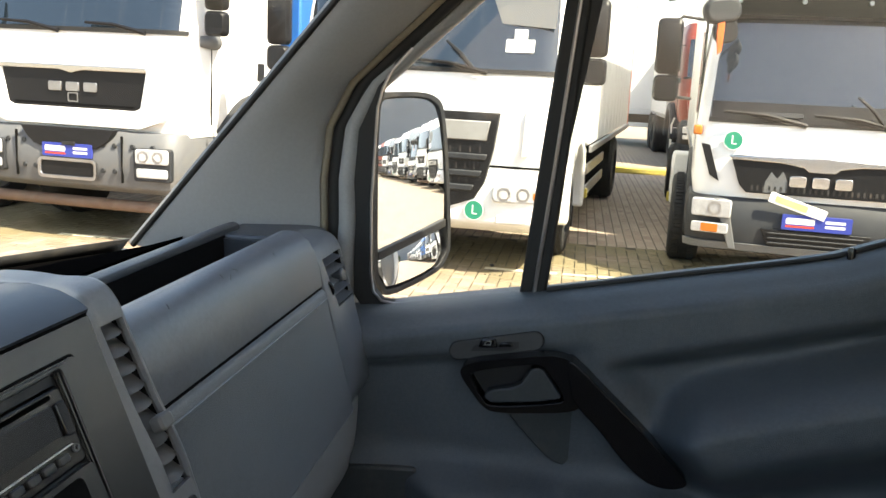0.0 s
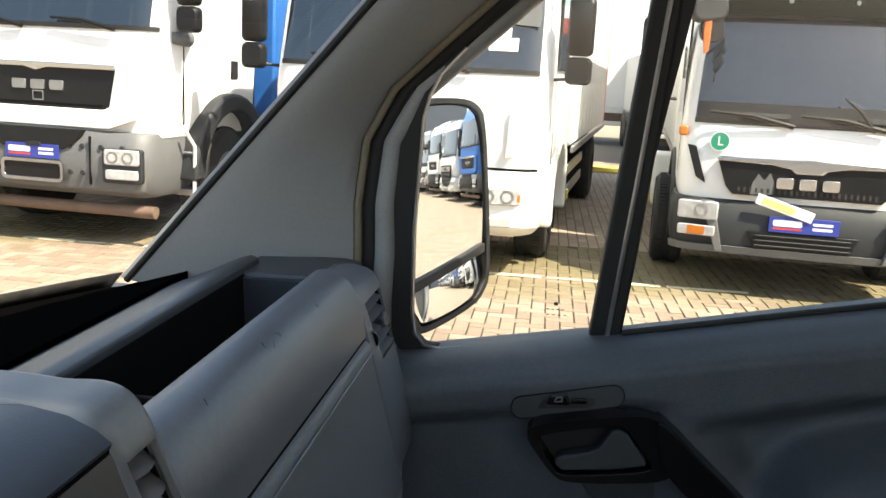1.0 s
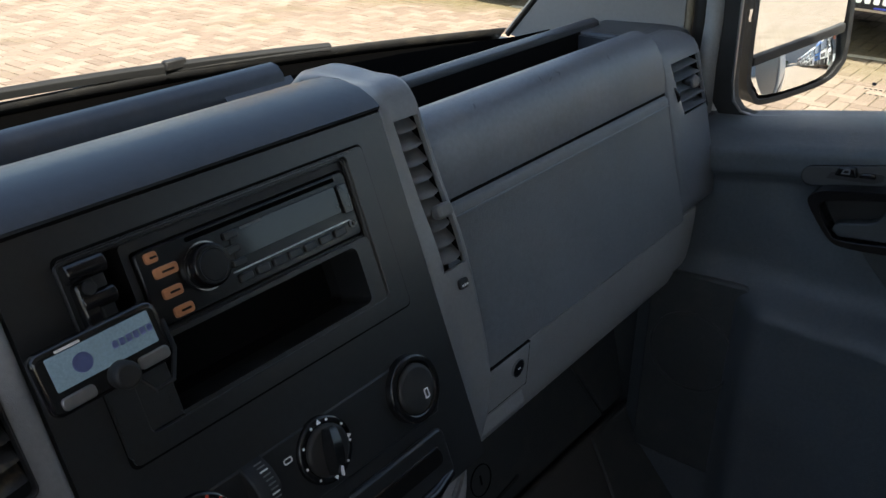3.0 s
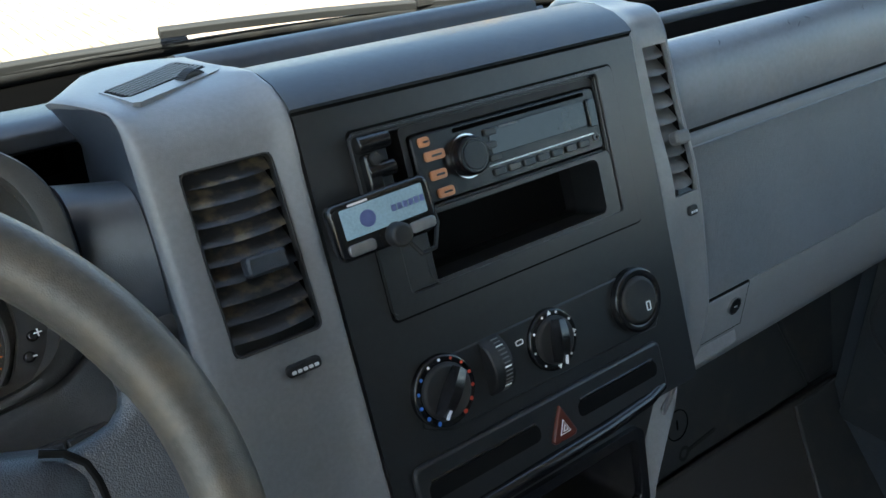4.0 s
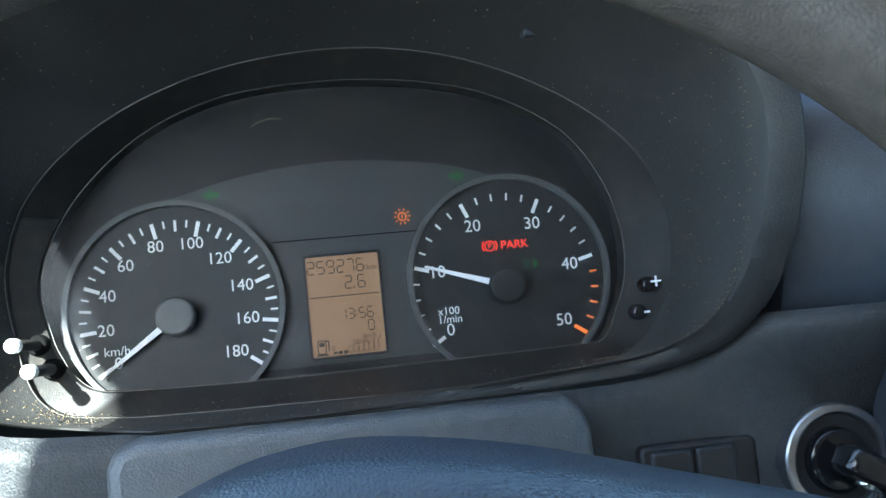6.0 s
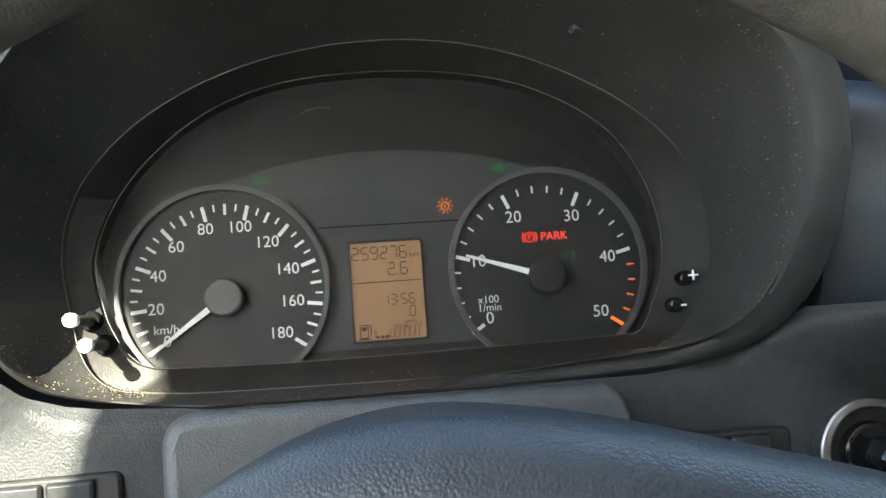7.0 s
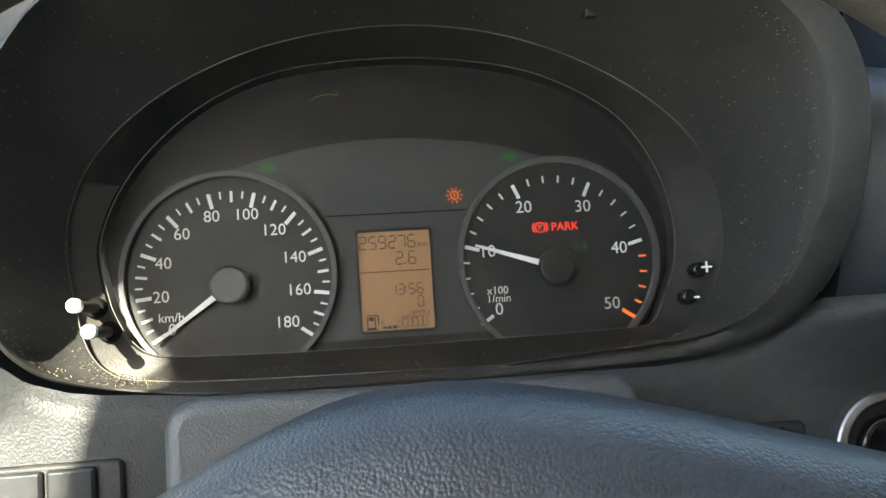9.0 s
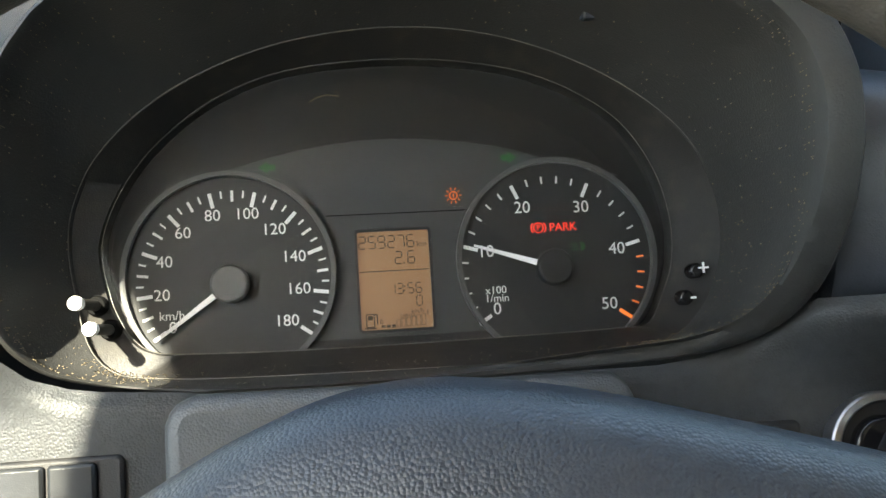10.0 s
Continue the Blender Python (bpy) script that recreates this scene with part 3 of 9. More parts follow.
    tagged(part("dust", dust, M_DUST, t, "sandy dust along the bezel"), kind="stuff")
    specks = bmesh.new()
    for i in range(1500):
        a = rnd.choice((rnd.randrange(1, 6), 6))
        k = rnd.randrange(len(rh))
        p = rings[a][k].lerp(rings[a - 1][k], rnd.random())
        c0 = Vector((CLUSTER.u.dot(p - CLUSTER.o), CLUSTER.v.dot(p - CLUSTER.o)))
        n0, z = CLUSTER.n.dot(p - CLUSTER.o), rnd.choice((1.0, 1.0, 1.6)) * rnd.uniform(0.00007, 0.00024)
        plate(CLUSTER, [(c0.x - z, c0.y), (c0.x, c0.y - z), (c0.x + z, c0.y), (c0.x, c0.y + z)], n0 - 0.0004, n0 + 0.0004, specks)
    for i in range(500):
        u, v = rnd.uniform(-0.125, 0.125), rnd.uniform(-0.02, 0.105)
        z = rnd.uniform(0.00005, 0.00014)
        if (u / 0.130) ** 2 + ((v - 0.0) / 0.105) ** 2 < 0.95:
            plate(CLUSTER, [(u - z, v), (u, v - z), (u + z, v), (u, v + z)], 0.0002, 0.0011, specks)
    tagged(part("dust", specks, M_DUST, t, "pale dust specks on the hood"), kind="stuff")
    scr = [(-0.0378, 0.0898), (-0.0344, 0.0921), (-0.0289, 0.0934), (-0.0231, 0.0925), (-0.0248, 0.0952)]
    part("scratch", tube([CLUSTER.p(u, v, 0.0008) for u, v in scr], 0.00018, 5), M_DUST, t, "pale scratch")
    top = [(-0.098, 0.0470), (-0.0706, 0.0603), (-0.0304, 0.0688), (0.0078, 0.0704), (0.0490, 0.0655), (0.0753, 0.0576), (0.104, 0.045), (0.104, -0.0242), (-0.100, -0.0242)]
    top = curve(top[:7], 3)[:19] + top[7:]
    part("lamp_band", plate(CLUSTER, top, 0.0003, 0.0009), M_CLUSTER, t, "grey lamp and display band")
    part("lamp_line", plate(CLUSTER, [(-0.0325, 0.0342), (0.036, 0.0340), (0.036, 0.0345), (-0.0325, 0.0347)], 0.0013, 0.0016), M_VOID, t)

    def dial(cu, cv, R, ring_u, name, start, end, count, major, texts, size, red_from):
        d = part(name, disc(CLUSTER, ring_u, 0.0085, 0.0475, 0.0008, 0.0022, 64), M_DIAL, t, "charcoal dial with white marks")
        part("dial_ring", annulus(CLUSTER, ring_u, 0.0085, 0.0466, 0.0490, 0.0008, 0.0060, 96), M_RING, d)
        for i in range(count):
            a = radians(start + (end - start) * i / (count - 1))
            big, mid = i % major == 0, major == 4 and i % 2 == 0
            r0 = R - (0.0071 if big else 0.0052 if mid else 0.0034)
            w = 0.00085 if big else 0.00062 if mid else 0.00042
            du, dv = math.cos(a), math.sin(a)
            pu, pv = -dv * w, du * w
            poly = [(cu + du * r0 + pu, cv + dv * r0 + pv), (cu + du * r0 - pu, cv + dv * r0 - pv), (cu + du * R - pu, cv + dv * R - pv), (cu + du * R + pu, cv + dv * R + pv)]
            part("tick", plate(CLUSTER, poly, 0.0023, 0.0027), M_ORANGE if i >= red_from else M_PRINT, d, smooth=0)
        for word, u, v in texts:
            letters("numeral", word, CLUSTER, u, v, 0.0025, size, M_PRINT, d)
        return d

    s = dial(-0.0763, 0.0046, 0.0440, -0.0777, "speedometer", 213.4, -35.6, 37, 4,
             [("0", -0.1043, -0.0141), ("20", -0.1088, 0.0010), ("40", -0.1072, 0.0163), ("60", -0.0985, 0.0294), ("80", -0.0848, 0.0369), ("100", -0.0690, 0.0371),
              ("120", -0.0568, 0.0292), ("140", -0.0481, 0.0159), ("160", -0.0466, 0.0007), ("180", -0.0526, -0.0139)], 0.0076, 99)
    letters("unit", "km/h", CLUSTER, -0.1046, -0.0086, 0.0025, 0.0058, M_PRINT, s)
    r = dial(0.0754, 0.0036, 0.0450, 0.0772, "rev_counter", 213.2, -35.0, 26, 5,
             [("0", 0.0466, -0.0144), ("10", 0.0429, 0.0133), ("20", 0.0620, 0.0337), ("30", 0.0910, 0.0327), ("40", 0.1074, 0.0115), ("50", 0.1016, -0.0150)], 0.0082, 21)
    letters("unit", "x100", CLUSTER, 0.0465, -0.0054, 0.0025, 0.0052, M_PRINT, r)
    letters("unit", "1/min", CLUSTER, 0.0468, -0.0093, 0.0025, 0.0052, M_PRINT, r)

    def needle(u0, v0, angle, mate, hub_label, length=0.040):
        d, w = Vector((math.cos(radians(angle)), math.sin(radians(angle)))), 0.0014
        q = Vector((-d.y, d.x))
        c0 = Vector((u0, v0))
        poly = [tuple(c0 + d * 0.008 + q * w), tuple(c0 + d * 0.008 - q * w), tuple(c0 + d * length - q * 0.0005), tuple(c0 + d * length + q * 0.0005)]
        part("needle", plate(CLUSTER, poly, 0.0052, 0.0066), M_PRINT, t, "white needle")
        part("needle_hub", disc(CLUSTER, u0, v0, 0.0088, 0.0028, 0.0095, 32), mate, t, hub_label, bevel=0.0006)
    needle(-0.0775, 0.0046, 215.6, M_RING, "grey needle hub", 0.0415)
    needle(0.0749, 0.0040, 162, M_DIAL, "black needle hub", 0.0400)

    lcd = part("display", plate(CLUSTER, rrect(-0.0014, 0.0025, 0.0338, 0.0464, 0.001, 2), 0.0004, 0.0016), M_LCD, t, "amber lit display with dark segments")
    part("display_frame", framed(CLUSTER, rrect(-0.0014, 0.0025, 0.0364, 0.0490, 0.0015, 2), rrect(-0.0014, 0.0025, 0.0338, 0.0464, 0.001, 2), 0.0002, 0.0026), M_MATT, lcd)
    n = 0.0017
    digits("odometer", "259276", CLUSTER, 0.0085, 0.0178, n, 0.0058, M_SEG, lcd)
    digits("trip", "2.6", CLUSTER, 0.0085, 0.0100, n, 0.0058, M_SEG, lcd)
    digits("clock", "13:56", CLUSTER, 0.0110, -0.0042, n, 0.0048, M_SEG, lcd)
    digits("speed_figure", "0", CLUSTER, 0.0110, -0.0103, n, 0.0048, M_SEG, lcd)
    letters("unit", "km", CLUSTER, 0.0122, 0.0190, n, 0.0040, M_SEG, lcd)
    letters("unit", "km/h", CLUSTER, 0.0085, -0.0128, n, 0.0030, M_SEG, lcd)
    letters("fuel_word", "DIESEL", CLUSTER, 0.0040, -0.0150, n, 0.0026, M_SEG, lcd)
    letters("fuel_mark", "0", CLUSTER, -0.0088, -0.0172, n, 0.0034, M_SEG, lcd)
    letters("fuel_mark", "1", CLUSTER, 0.0132, -0.0138, n, 0.0034, M_SEG, lcd)
    bars("display_line", CLUSTER, [(-0.0014, 0.0068, 0.0325, 0.0005)], n - 0.0004, M_SEG, lcd)
    bars("fuel_gauge", CLUSTER, [(-0.0080 + 0.0024 * i, -0.0193, 0.0019, 0.0012 + 0.0002 * i) for i in range(3)], n - 0.0004, M_SEG, lcd)
    for i in range(3, 9):
        c = (-0.0080 + 0.0024 * i, -0.0187 + 0.00022 * i)
        part("gauge_cell", framed(CLUSTER, rrect(*c, 0.0021, 0.0022 + 0.0004 * i, 0.0002, 1), rrect(*c, 0.0016, 0.0018 + 0.0004 * i, 0.0001, 1), n - 0.0002, n), M_SEG, lcd, smooth=0)
    part("fuel_pump", framed(CLUSTER, rrect(-0.0140, -0.0163, 0.0042, 0.0066, 0.0006, 1), rrect(-0.0140, -0.0163, 0.0032, 0.0056, 0.0004, 1), n - 0.0002, n), M_SEG, lcd, smooth=0)
    bars("fuel_pump", CLUSTER, [(-0.0140, -0.0150, 0.0024, 0.0020), (-0.0108, -0.0158, 0.0006, 0.0050), (-0.0118, -0.0135, 0.0020, 0.0006), (-0.0140, -0.0199, 0.0056, 0.0007)], n - 0.0004, M_SEG, lcd)

    w = part("park_lamp", annulus(CLUSTER, 0.0693, 0.0236, 0.0021, 0.0026, 0.0024, 0.0027, 24), M_RED, t, "red lit parking brake lamp", smooth=0)
    letters("lamp_word", "P", CLUSTER, 0.0693, 0.0236, 0.0025, 0.0036, M_RED, w)
    letters("lamp_word", "PARK", CLUSTER, 0.0814, 0.0234, 0.0025, 0.0056, M_RED, w)
    for sgn in (-1, 1):
        a = arc(0.0693, 0.0236, 0.0033, -40 + (180 if sgn < 0 else 0), 40 + (180 if sgn < 0 else 0), 8)
        b = arc(0.0693, 0.0236, 0.0038, 40 + (180 if sgn < 0 else 0), -40 + (180 if sgn < 0 else 0), 8)
        part("lamp_bracket", plate(CLUSTER, a + b, 0.0024, 0.0027), M_RED, w, smooth=0)
    b = part("bulb_lamp", annulus(CLUSTER, 0.0290, 0.0415, 0.0016, 0.0021, 0.0014, 0.0018, 20), M_ORANGE, t, "orange lit bulb failure lamp", smooth=0)
    for i in range(10):
        a = radians(36 * i)
        p0, p1 = (0.0290 + 0.0028 * math.cos(a), 0.0415 + 0.0028 * math.sin(a)), (0.0290 + 0.0040 * math.cos(a), 0.0415 + 0.0040 * math.sin(a))
        q = (-math.sin(a) * 0.0002, math.cos(a) * 0.0002)
        part("ray", plate(CLUSTER, [(p0[0] + q[0], p0[1] + q[1]), (p0[0] - q[0], p0[1] - q[1]), (p1[0] - q[0], p1[1] - q[1]), (p1[0] + q[0], p1[1] + q[1])], 0.0014, 0.0018), M_ORANGE, b, smooth=0)
    bars("ray", CLUSTER, [(0.0290, 0.0415, 0.0004, 0.0018)], 0.0013, M_ORANGE, b)
    g = part("beam_lamp", plate(CLUSTER, arc(0.0895, 0.0135, 0.0022, -90, 90, 10), 0.0024, 0.0027), M_GREENLAMP, t, "dim green dipped beam lamp", smooth=0)
    bars("ray", CLUSTER, [(0.0865, 0.0135 + 0.0013 * i, 0.0030, 0.0004) for i in (-1, 0, 1)], 0.0023, M_GREENLAMP, g)
    for u, sg in ((-0.0586, -1), (0.0570, 1)):
        v = 0.0590
        part("turn_lamp", plate(CLUSTER, [(u + sg * 0.0042, v), (u, v + 0.0030), (u, v + 0.0014), (u - sg * 0.0036, v + 0.0014), (u - sg * 0.0036, v - 0.0014), (u, v - 0.0014), (u, v - 0.0030)], 0.0010, 0.0014), M_GREENLAMP, t, "dim green turn arrow", smooth=0)
    for u, v, word in ((0.1405, -0.0020, "+"), (0.1345, -0.0142, "-")):
        k = part("button", disc(CLUSTER, u - 0.003, v - 0.0005, 0.0036, 0.018, 0.0255, 24), M_BLACK, t, "round black push button", bevel=0.0005)
        letters("sign", word, CLUSTER, u, v, 0.0258, 0.0105, M_WHITE, k, thick=0.0003)
    for u, v in ((-0.1345, -0.0024), (-0.1290, -0.0133)):
        k = part("reset_pin", disc(CLUSTER, u, v, 0.0024, 0.012, 0.041, 20), M_MATT, t, "black reset pin with a white head")
        part("pin_head", disc(CLUSTER, u, v, 0.0030, 0.0405, 0.0465, 24), M_WHITE, k, "white pin head", bevel=0.0010)
        part("pin_hole", disc(CLUSTER, u, v, 0.0046, 0.010, 0.0165, 24), M_VOID, k)
    # cover: shallow clear sheet
    cov = part("cover", strip([[CLUSTER.p(u, v, 0.0115) for u, v in ri], [CLUSTER.p(u, v, 0.0125) for u, v in ri]]), M_COVER, t, "clear dusty cover", smooth=0)
    cov.visible_shadow = False


instrument_cluster()


# ---- steering wheel ----
def steering_wheel():
    a, b = radians(57.7), radians(-9.24)
    W = Frame((-0.4497, 0.7186, 1.3748), (math.cos(b), math.sin(b), 0), (0, math.cos(a), math.sin(a)))
    W = Frame(W.o, W.u, W.v - W.u * W.u.dot(W.v))
    t = thing("steering_wheel", W.p(0, 0, -0.12), "worn grey leather steering wheel with a grained airbag cover", "steering wheel")
    R = 0.172
    bm = bmesh.new()
    k, s = 120, 20
    rings = []
    for i in range(k):
        f = 2 * math.pi * i / k
        ring = []
        for j in range(s):
            g = 2 * math.pi * j / s
            rr = R + 0.0145 * math.cos(g)
            ring.append(W.p(rr * math.cos(f), rr * math.sin(f), 0.0142 * math.sin(g)))
        rings.append(ring)
    part("rim", strip(rings + rings[:1], bm, caps=False), M_WHEEL, t, "worn brown-grey leather rim", smooth=180)
    # airbag cover: domed lens, widest at the spokes
    top = [(-0.125, -0.014), (-0.100, 0.007), (-0.070, 0.030), (-0.045, 0.0475), (-0.030, 0.0570), (-0.015, 0.0635), (0.002, 0.0670), (0.020, 0.0670), (0.040, 0.065), (0.065, 0.0605), (0.090, 0.0558), (0.108, 0.0520), (0.118, 0.0482), (0.1240, 0.0425), (0.1262, 0.035)]
    low = [(0.127, 0.012), (0.115, -0.02), (0.08, -0.060), (0.04, -0.088), (0.0, -0.10), (-0.04, -0.100), (-0.08, -0.085), (-0.11, -0.055), (-0.124, -0.030)]
    shape = curve(top + low, 3)
    rings = []
    for f, n in ((1.0, -0.03), (1.0, -0.002), (0.98, 0.004), (0.93, 0.009), (0.80, 0.013), (0.55, 0.016), (0.25, 0.017)):
        rings.append([W.p(u * f, -0.02 + (v + 0.02) * f, n) for u, v in shape])
    part("airbag_cover", strip(rings), M_PAD, t, "blue-black grained airbag cover", smooth=60)
    arm = [(0.106, 0.036), (0.111, 0.0480), (0.121, 0.0506), (0.130, 0.0530), (0.136, 0.0555), (0.1402, 0.0600), (0.1418, 0.0660), (0.1400, 0.0735), (0.150, 0.082), (0.166, 0.045),
           (0.170, 0.0), (0.162, -0.045), (0.150, -0.062), (0.143, -0.056), (0.1395, -0.046), (0.133, -0.037), (0.122, -0.031), (0.106, -0.028)]
    seam = [(0.1095, 0.0525), (0.1180, 0.0498), (0.1245, 0.0440), (0.1272, 0.0365), (0.1285, 0.0280), (0.1290, 0.0100), (0.1260, -0.012)]
    for sgn, low_by in ((1, 0.0), (-1, 0.052)):
        poly = [(sgn * u, v - low_by) for u, v in arm]
        part("spoke", plate(W, poly if sgn > 0 else poly[::-1], -0.014, 0.0035), M_PAD, t, "grained spoke running into the rim", bevel=0.0065, segs=4, smooth=60)
        part("cover_gap", tube([W.p(sgn * u, v - low_by, 0.0030) for u, v in seam], 0.0016, 6), M_VOID, t)
    part("column", tube([W.p(0, -0.02, -0.015), W.p(0, -0.02, -0.10), W.p(0, -0.01, -0.20)], [0.045, 0.05, 0.055], 20), M_MATT, t, "black steering column shroud")


steering_wheel()


# ---- dashboard ----
TRIM = [(0.760, 0.98), (0.775, 1.05), (0.800, 1.15), (0.826, 1.25), (0.850, 1.335), (0.876, 1.390), (0.898, 1.440), (0.905, 1.456), (0.916, 1.4700), (0.932, 1.4785), (0.955, 1.4825), (0.980, 1.4835), (1.000, 1.4815), (1.012, 1.4720)]


def trim_y(z):
    for (y0, z0), (y1, z1) in zip(TRIM[:9], TRIM[1:9]):
        if z0 <= z <= z1:
            return y0 + (y1 - y0) * (z - z0) / (z1 - z0)
    return TRIM[0][0]


def vent_slats(t, x0, x1, z0, z1, count, depth, material, tilt=0.35, sink=0.003):
    """Slats lying across a vent's opening, each bowed."""
    for i in range(count):
        z = z0 + (z1 - z0) * (i + 0.5) / count
        y = trim_y(z) + sink
        rings = []
        for j in range(9):
            f = j / 8
            x = x0 + (x1 - x0) * f
            bow = 0.004 * (1 - (2 * f - 1) ** 2)
            e = (z1 - z0) / count
            rings.append([(x, y - bow, z - e * 0.28), (x, y - bow + 0.0015, z - e * 0.20), (x, y + depth, z + e * tilt + e * 0.25), (x, y + depth, z + e * tilt + e * 0.13)])
        part("slat", strip(rings), material, t, smooth=50)


def thicken(bm, d, out):
    """Give an open sheet a second skin d behind it and close its rims."""
    bmesh.ops.recalc_face_normals(bm, faces=bm.faces[:])
    if sum((f.normal * f.calc_area() for f in bm.faces), Vector()).dot(out) < 0:
        bmesh.ops.reverse_faces(bm, faces=bm.faces[:])
    bm.normal_update()
    rims = [(e, [l.vert for l in e.link_loops]) for e in bm.edges if e.is_boundary]
    faces = [tuple(f.verts) for f in bm.faces]
    twin = {v: bm.verts.new(v.co - v.normal * d) for v in bm.verts[:]}
    for f in faces:
        bm.faces.new([twin[v] for v in reversed(f)])
    for e, (v,) in rims:
        w = e.other_vert(v)
        bm.faces.new((w, v, twin[v], twin[w]))


def between(knots, v):
    for (a, p), (b, q) in zip(knots, knots[1:]):
        if v <= b:
            return p + (q - p) * max(0.0, v - a) / (b - a)
    return knots[-1][1]


def tower_top(f, s):
    """Top of the driver's tower: f across, s from its front to its back edge."""
    back = between([(0.0, 0.981), (0.10, 1.000), (0.2, 1.018), (0.35, 1.029), (0.55, 1.031), (0.8, 1.024), (1.0, 1.004)], f)
    rise = between([(0.0, 0.0), (0.05, 0.0065), (0.10, 0.0108), (0.16, 0.0150), (0.22, 0.0176), (0.32, 0.0196), (0.5, 0.0206), (0.8, 0.0206), (0.95, 0.0196), (1.0, 0.0178)], s)
    return 0.905 + (back - 0.905) * s, 1.456 + rise


def tower_flare(y):
    return between([(0.920, 0.0), (0.935, -0.0020), (0.955, -0.0100), (0.981, -0.0228)], y)


def trim_tower(x0, x1, vx0, vx1, vz0, vz1, label, left):
    """A rounded grey upright beside the console with a vent cut through it."""
    t = thing("vent_tower", ((x0 + x1) / 2, 0.9, 0.98), label, "dashboard trim")
    prof = []
    for i, ((y0, z0), (y1, z1)) in enumerate(zip(TRIM, TRIM[1:])):
        a, d = TRIM[max(i - 1, 0)], TRIM[min(i + 2, len(TRIM) - 1)]
        for f in (0.0, 0.25, 0.5, 0.75):
            q = [0.5 * (2 * b + (c - e) * f + (2 * e - 5 * b + 4 * c - g) * f * f + (3 * b - e - 3 * c + g) * f ** 3) for e, b, c, g in ((a[0], y0, y1, d[0]), (a[1], z0, z1, d[1]))]
            prof.append((q[0], q[1] - (0.0 if left else 0.010 * step(0.905, 0.955, q[0]))))
    prof.append((TRIM[-1][0], TRIM[-1][1] - (0.0 if left else 0.010)))
    inner = [vx0 + (vx1 - vx0) * k / 4 for k in range(5)]
    xs = [x0, x0 + 0.0006, x0 + 0.0022, x0 + 0.0055, x0 + 0.011] + inner + [x1 - 0.007, x1 - 0.0035, x1 - 0.0012, x1]
    edge = [0.011, 0.0062, 0.0030, 0.0010, 0.0] + [0.0] * 5 + [0.0, 0.0010, 0.0040, 0.009]
    weld = ([0.0] * 10 + [0.5, 0.8, 0.95, 1.0]) if left else ([1.0, 0.95, 0.8, 0.6, 0.4] + [0.0] * 9)
    bm = bmesh.new()

    def surf(i, y, z):
        up = max(0.0, min(1.0, (y - 0.905) / 0.05))
        w = weld[i]
        x = xs[i]
        yf, zf = y + edge[i] * (1 - up), z - edge[i] * 0.8 * up
        if left and y > 0.905:
            f = (x - x0) / (x1 - x0)
            yf = tower_top(f, (y - 0.905) / 0.107)[0] + edge[i] * (1 - up)
            zf = tower_top(f, (y - 0.905) / 0.107)[1] - edge[i] * 0.20 * up
            x += tower_flare(yf) * (1 - i / 9) if i < 9 else 0.0
        if w and z < 1.44 and y < 0.91:
            return bm.verts.new((x, yf + (0.8340 + 0.398 * (z - 1.30) + 0.3 * edge[i] - yf) * w, zf))
        if w:
            path = [(0.890, 0.8860, 1.430), (0.898, 0.8897, 1.440), (0.905, 0.8960, 1.4580), (0.916, 0.9030, 1.4690), (0.932, 0.9180, 1.4770), (0.955, 0.940, 1.4805), (0.980, 0.962, 1.4780), (1.000, 0.985, 1.4720), (1.013, 1.000, 1.4600)]
            for (a, ya, za), (b, yb, zb) in zip(path, path[1:]):
                if a - 1e-6 <= y <= b + 1e-6:
                    f = (y - a) / (b - a)
                    yc, zc = ya + (yb - ya) * f, za + (zb - za) * f - 0.25 * edge[i]
                    return bm.verts.new((x, yf + (yc - yf) * w, (zf if left else z) + (zc - (zf if left else z)) * w))
        return bm.verts.new((x, yf, zf))
    rows = [q for q in prof if q[1] < 1.452 and q[0] < 0.92] + [(trim_y(vz0), vz0), (trim_y(vz1), vz1)]
    rows = sorted(rows, key=lambda q: q[1]) + [q for q in prof if not (q[1] < 1.452 and q[0] < 0.92)]
    if not left:
        rows = [(trim_y(1.165), 1.165), (trim_y(1.172), 1.172), (trim_y(1.180), 1.180), (trim_y(1.190), 1.190), (trim_y(1.205), 1.205), (trim_y(1.22), 1.22)] + [q for q in rows if q[1] > 1.235]
    grid = [[surf(i, y, z) for i in range(len(xs))] for y, z in rows]
    if not left:
        for row, (_, z) in zip(grid, rows):
            for v in row:
                v.co.x += between([(1.165, -0.046), (1.172, -0.036), (1.180, -0.027), (1.190, -0.018), (1.205, -0.009), (1.22, -0.003), (1.235, 0.0)], z)
    for r in range(len(rows) - 1):
        for i in range(len(xs) - 1):
            zc = (rows[r][1] + rows[r + 1][1]) / 2
            if 5 <= i < 9 and vz0 - 1e-6 < zc < vz1 + 1e-6 and rows[r + 1][0] < 0.96:
                continue
            bm.faces.new((grid[r][i], grid[r][i + 1], grid[r + 1][i + 1], grid[r + 1][i]))
    thicken(bm, 0.004, Vector((0, -0.7, 0.7)))
    part("tower", bm, M_TOWER, t, smooth=50)
    # hollow behind the slats, its depth shade put into near-black colour
    h = bmesh.new()
    zc = [vz0 - 0.004, vz1 + 0.004]
    prism_x([(trim_y(zc[0]) + 0.045, zc[0]), (trim_y(zc[0]) + 0.05, zc[0]), (trim_y(zc[1]) + 0.05, zc[1]), (trim_y(zc[1]) + 0.045, zc[1])], vx0 - 0.006, vx1 + 0.006, h)
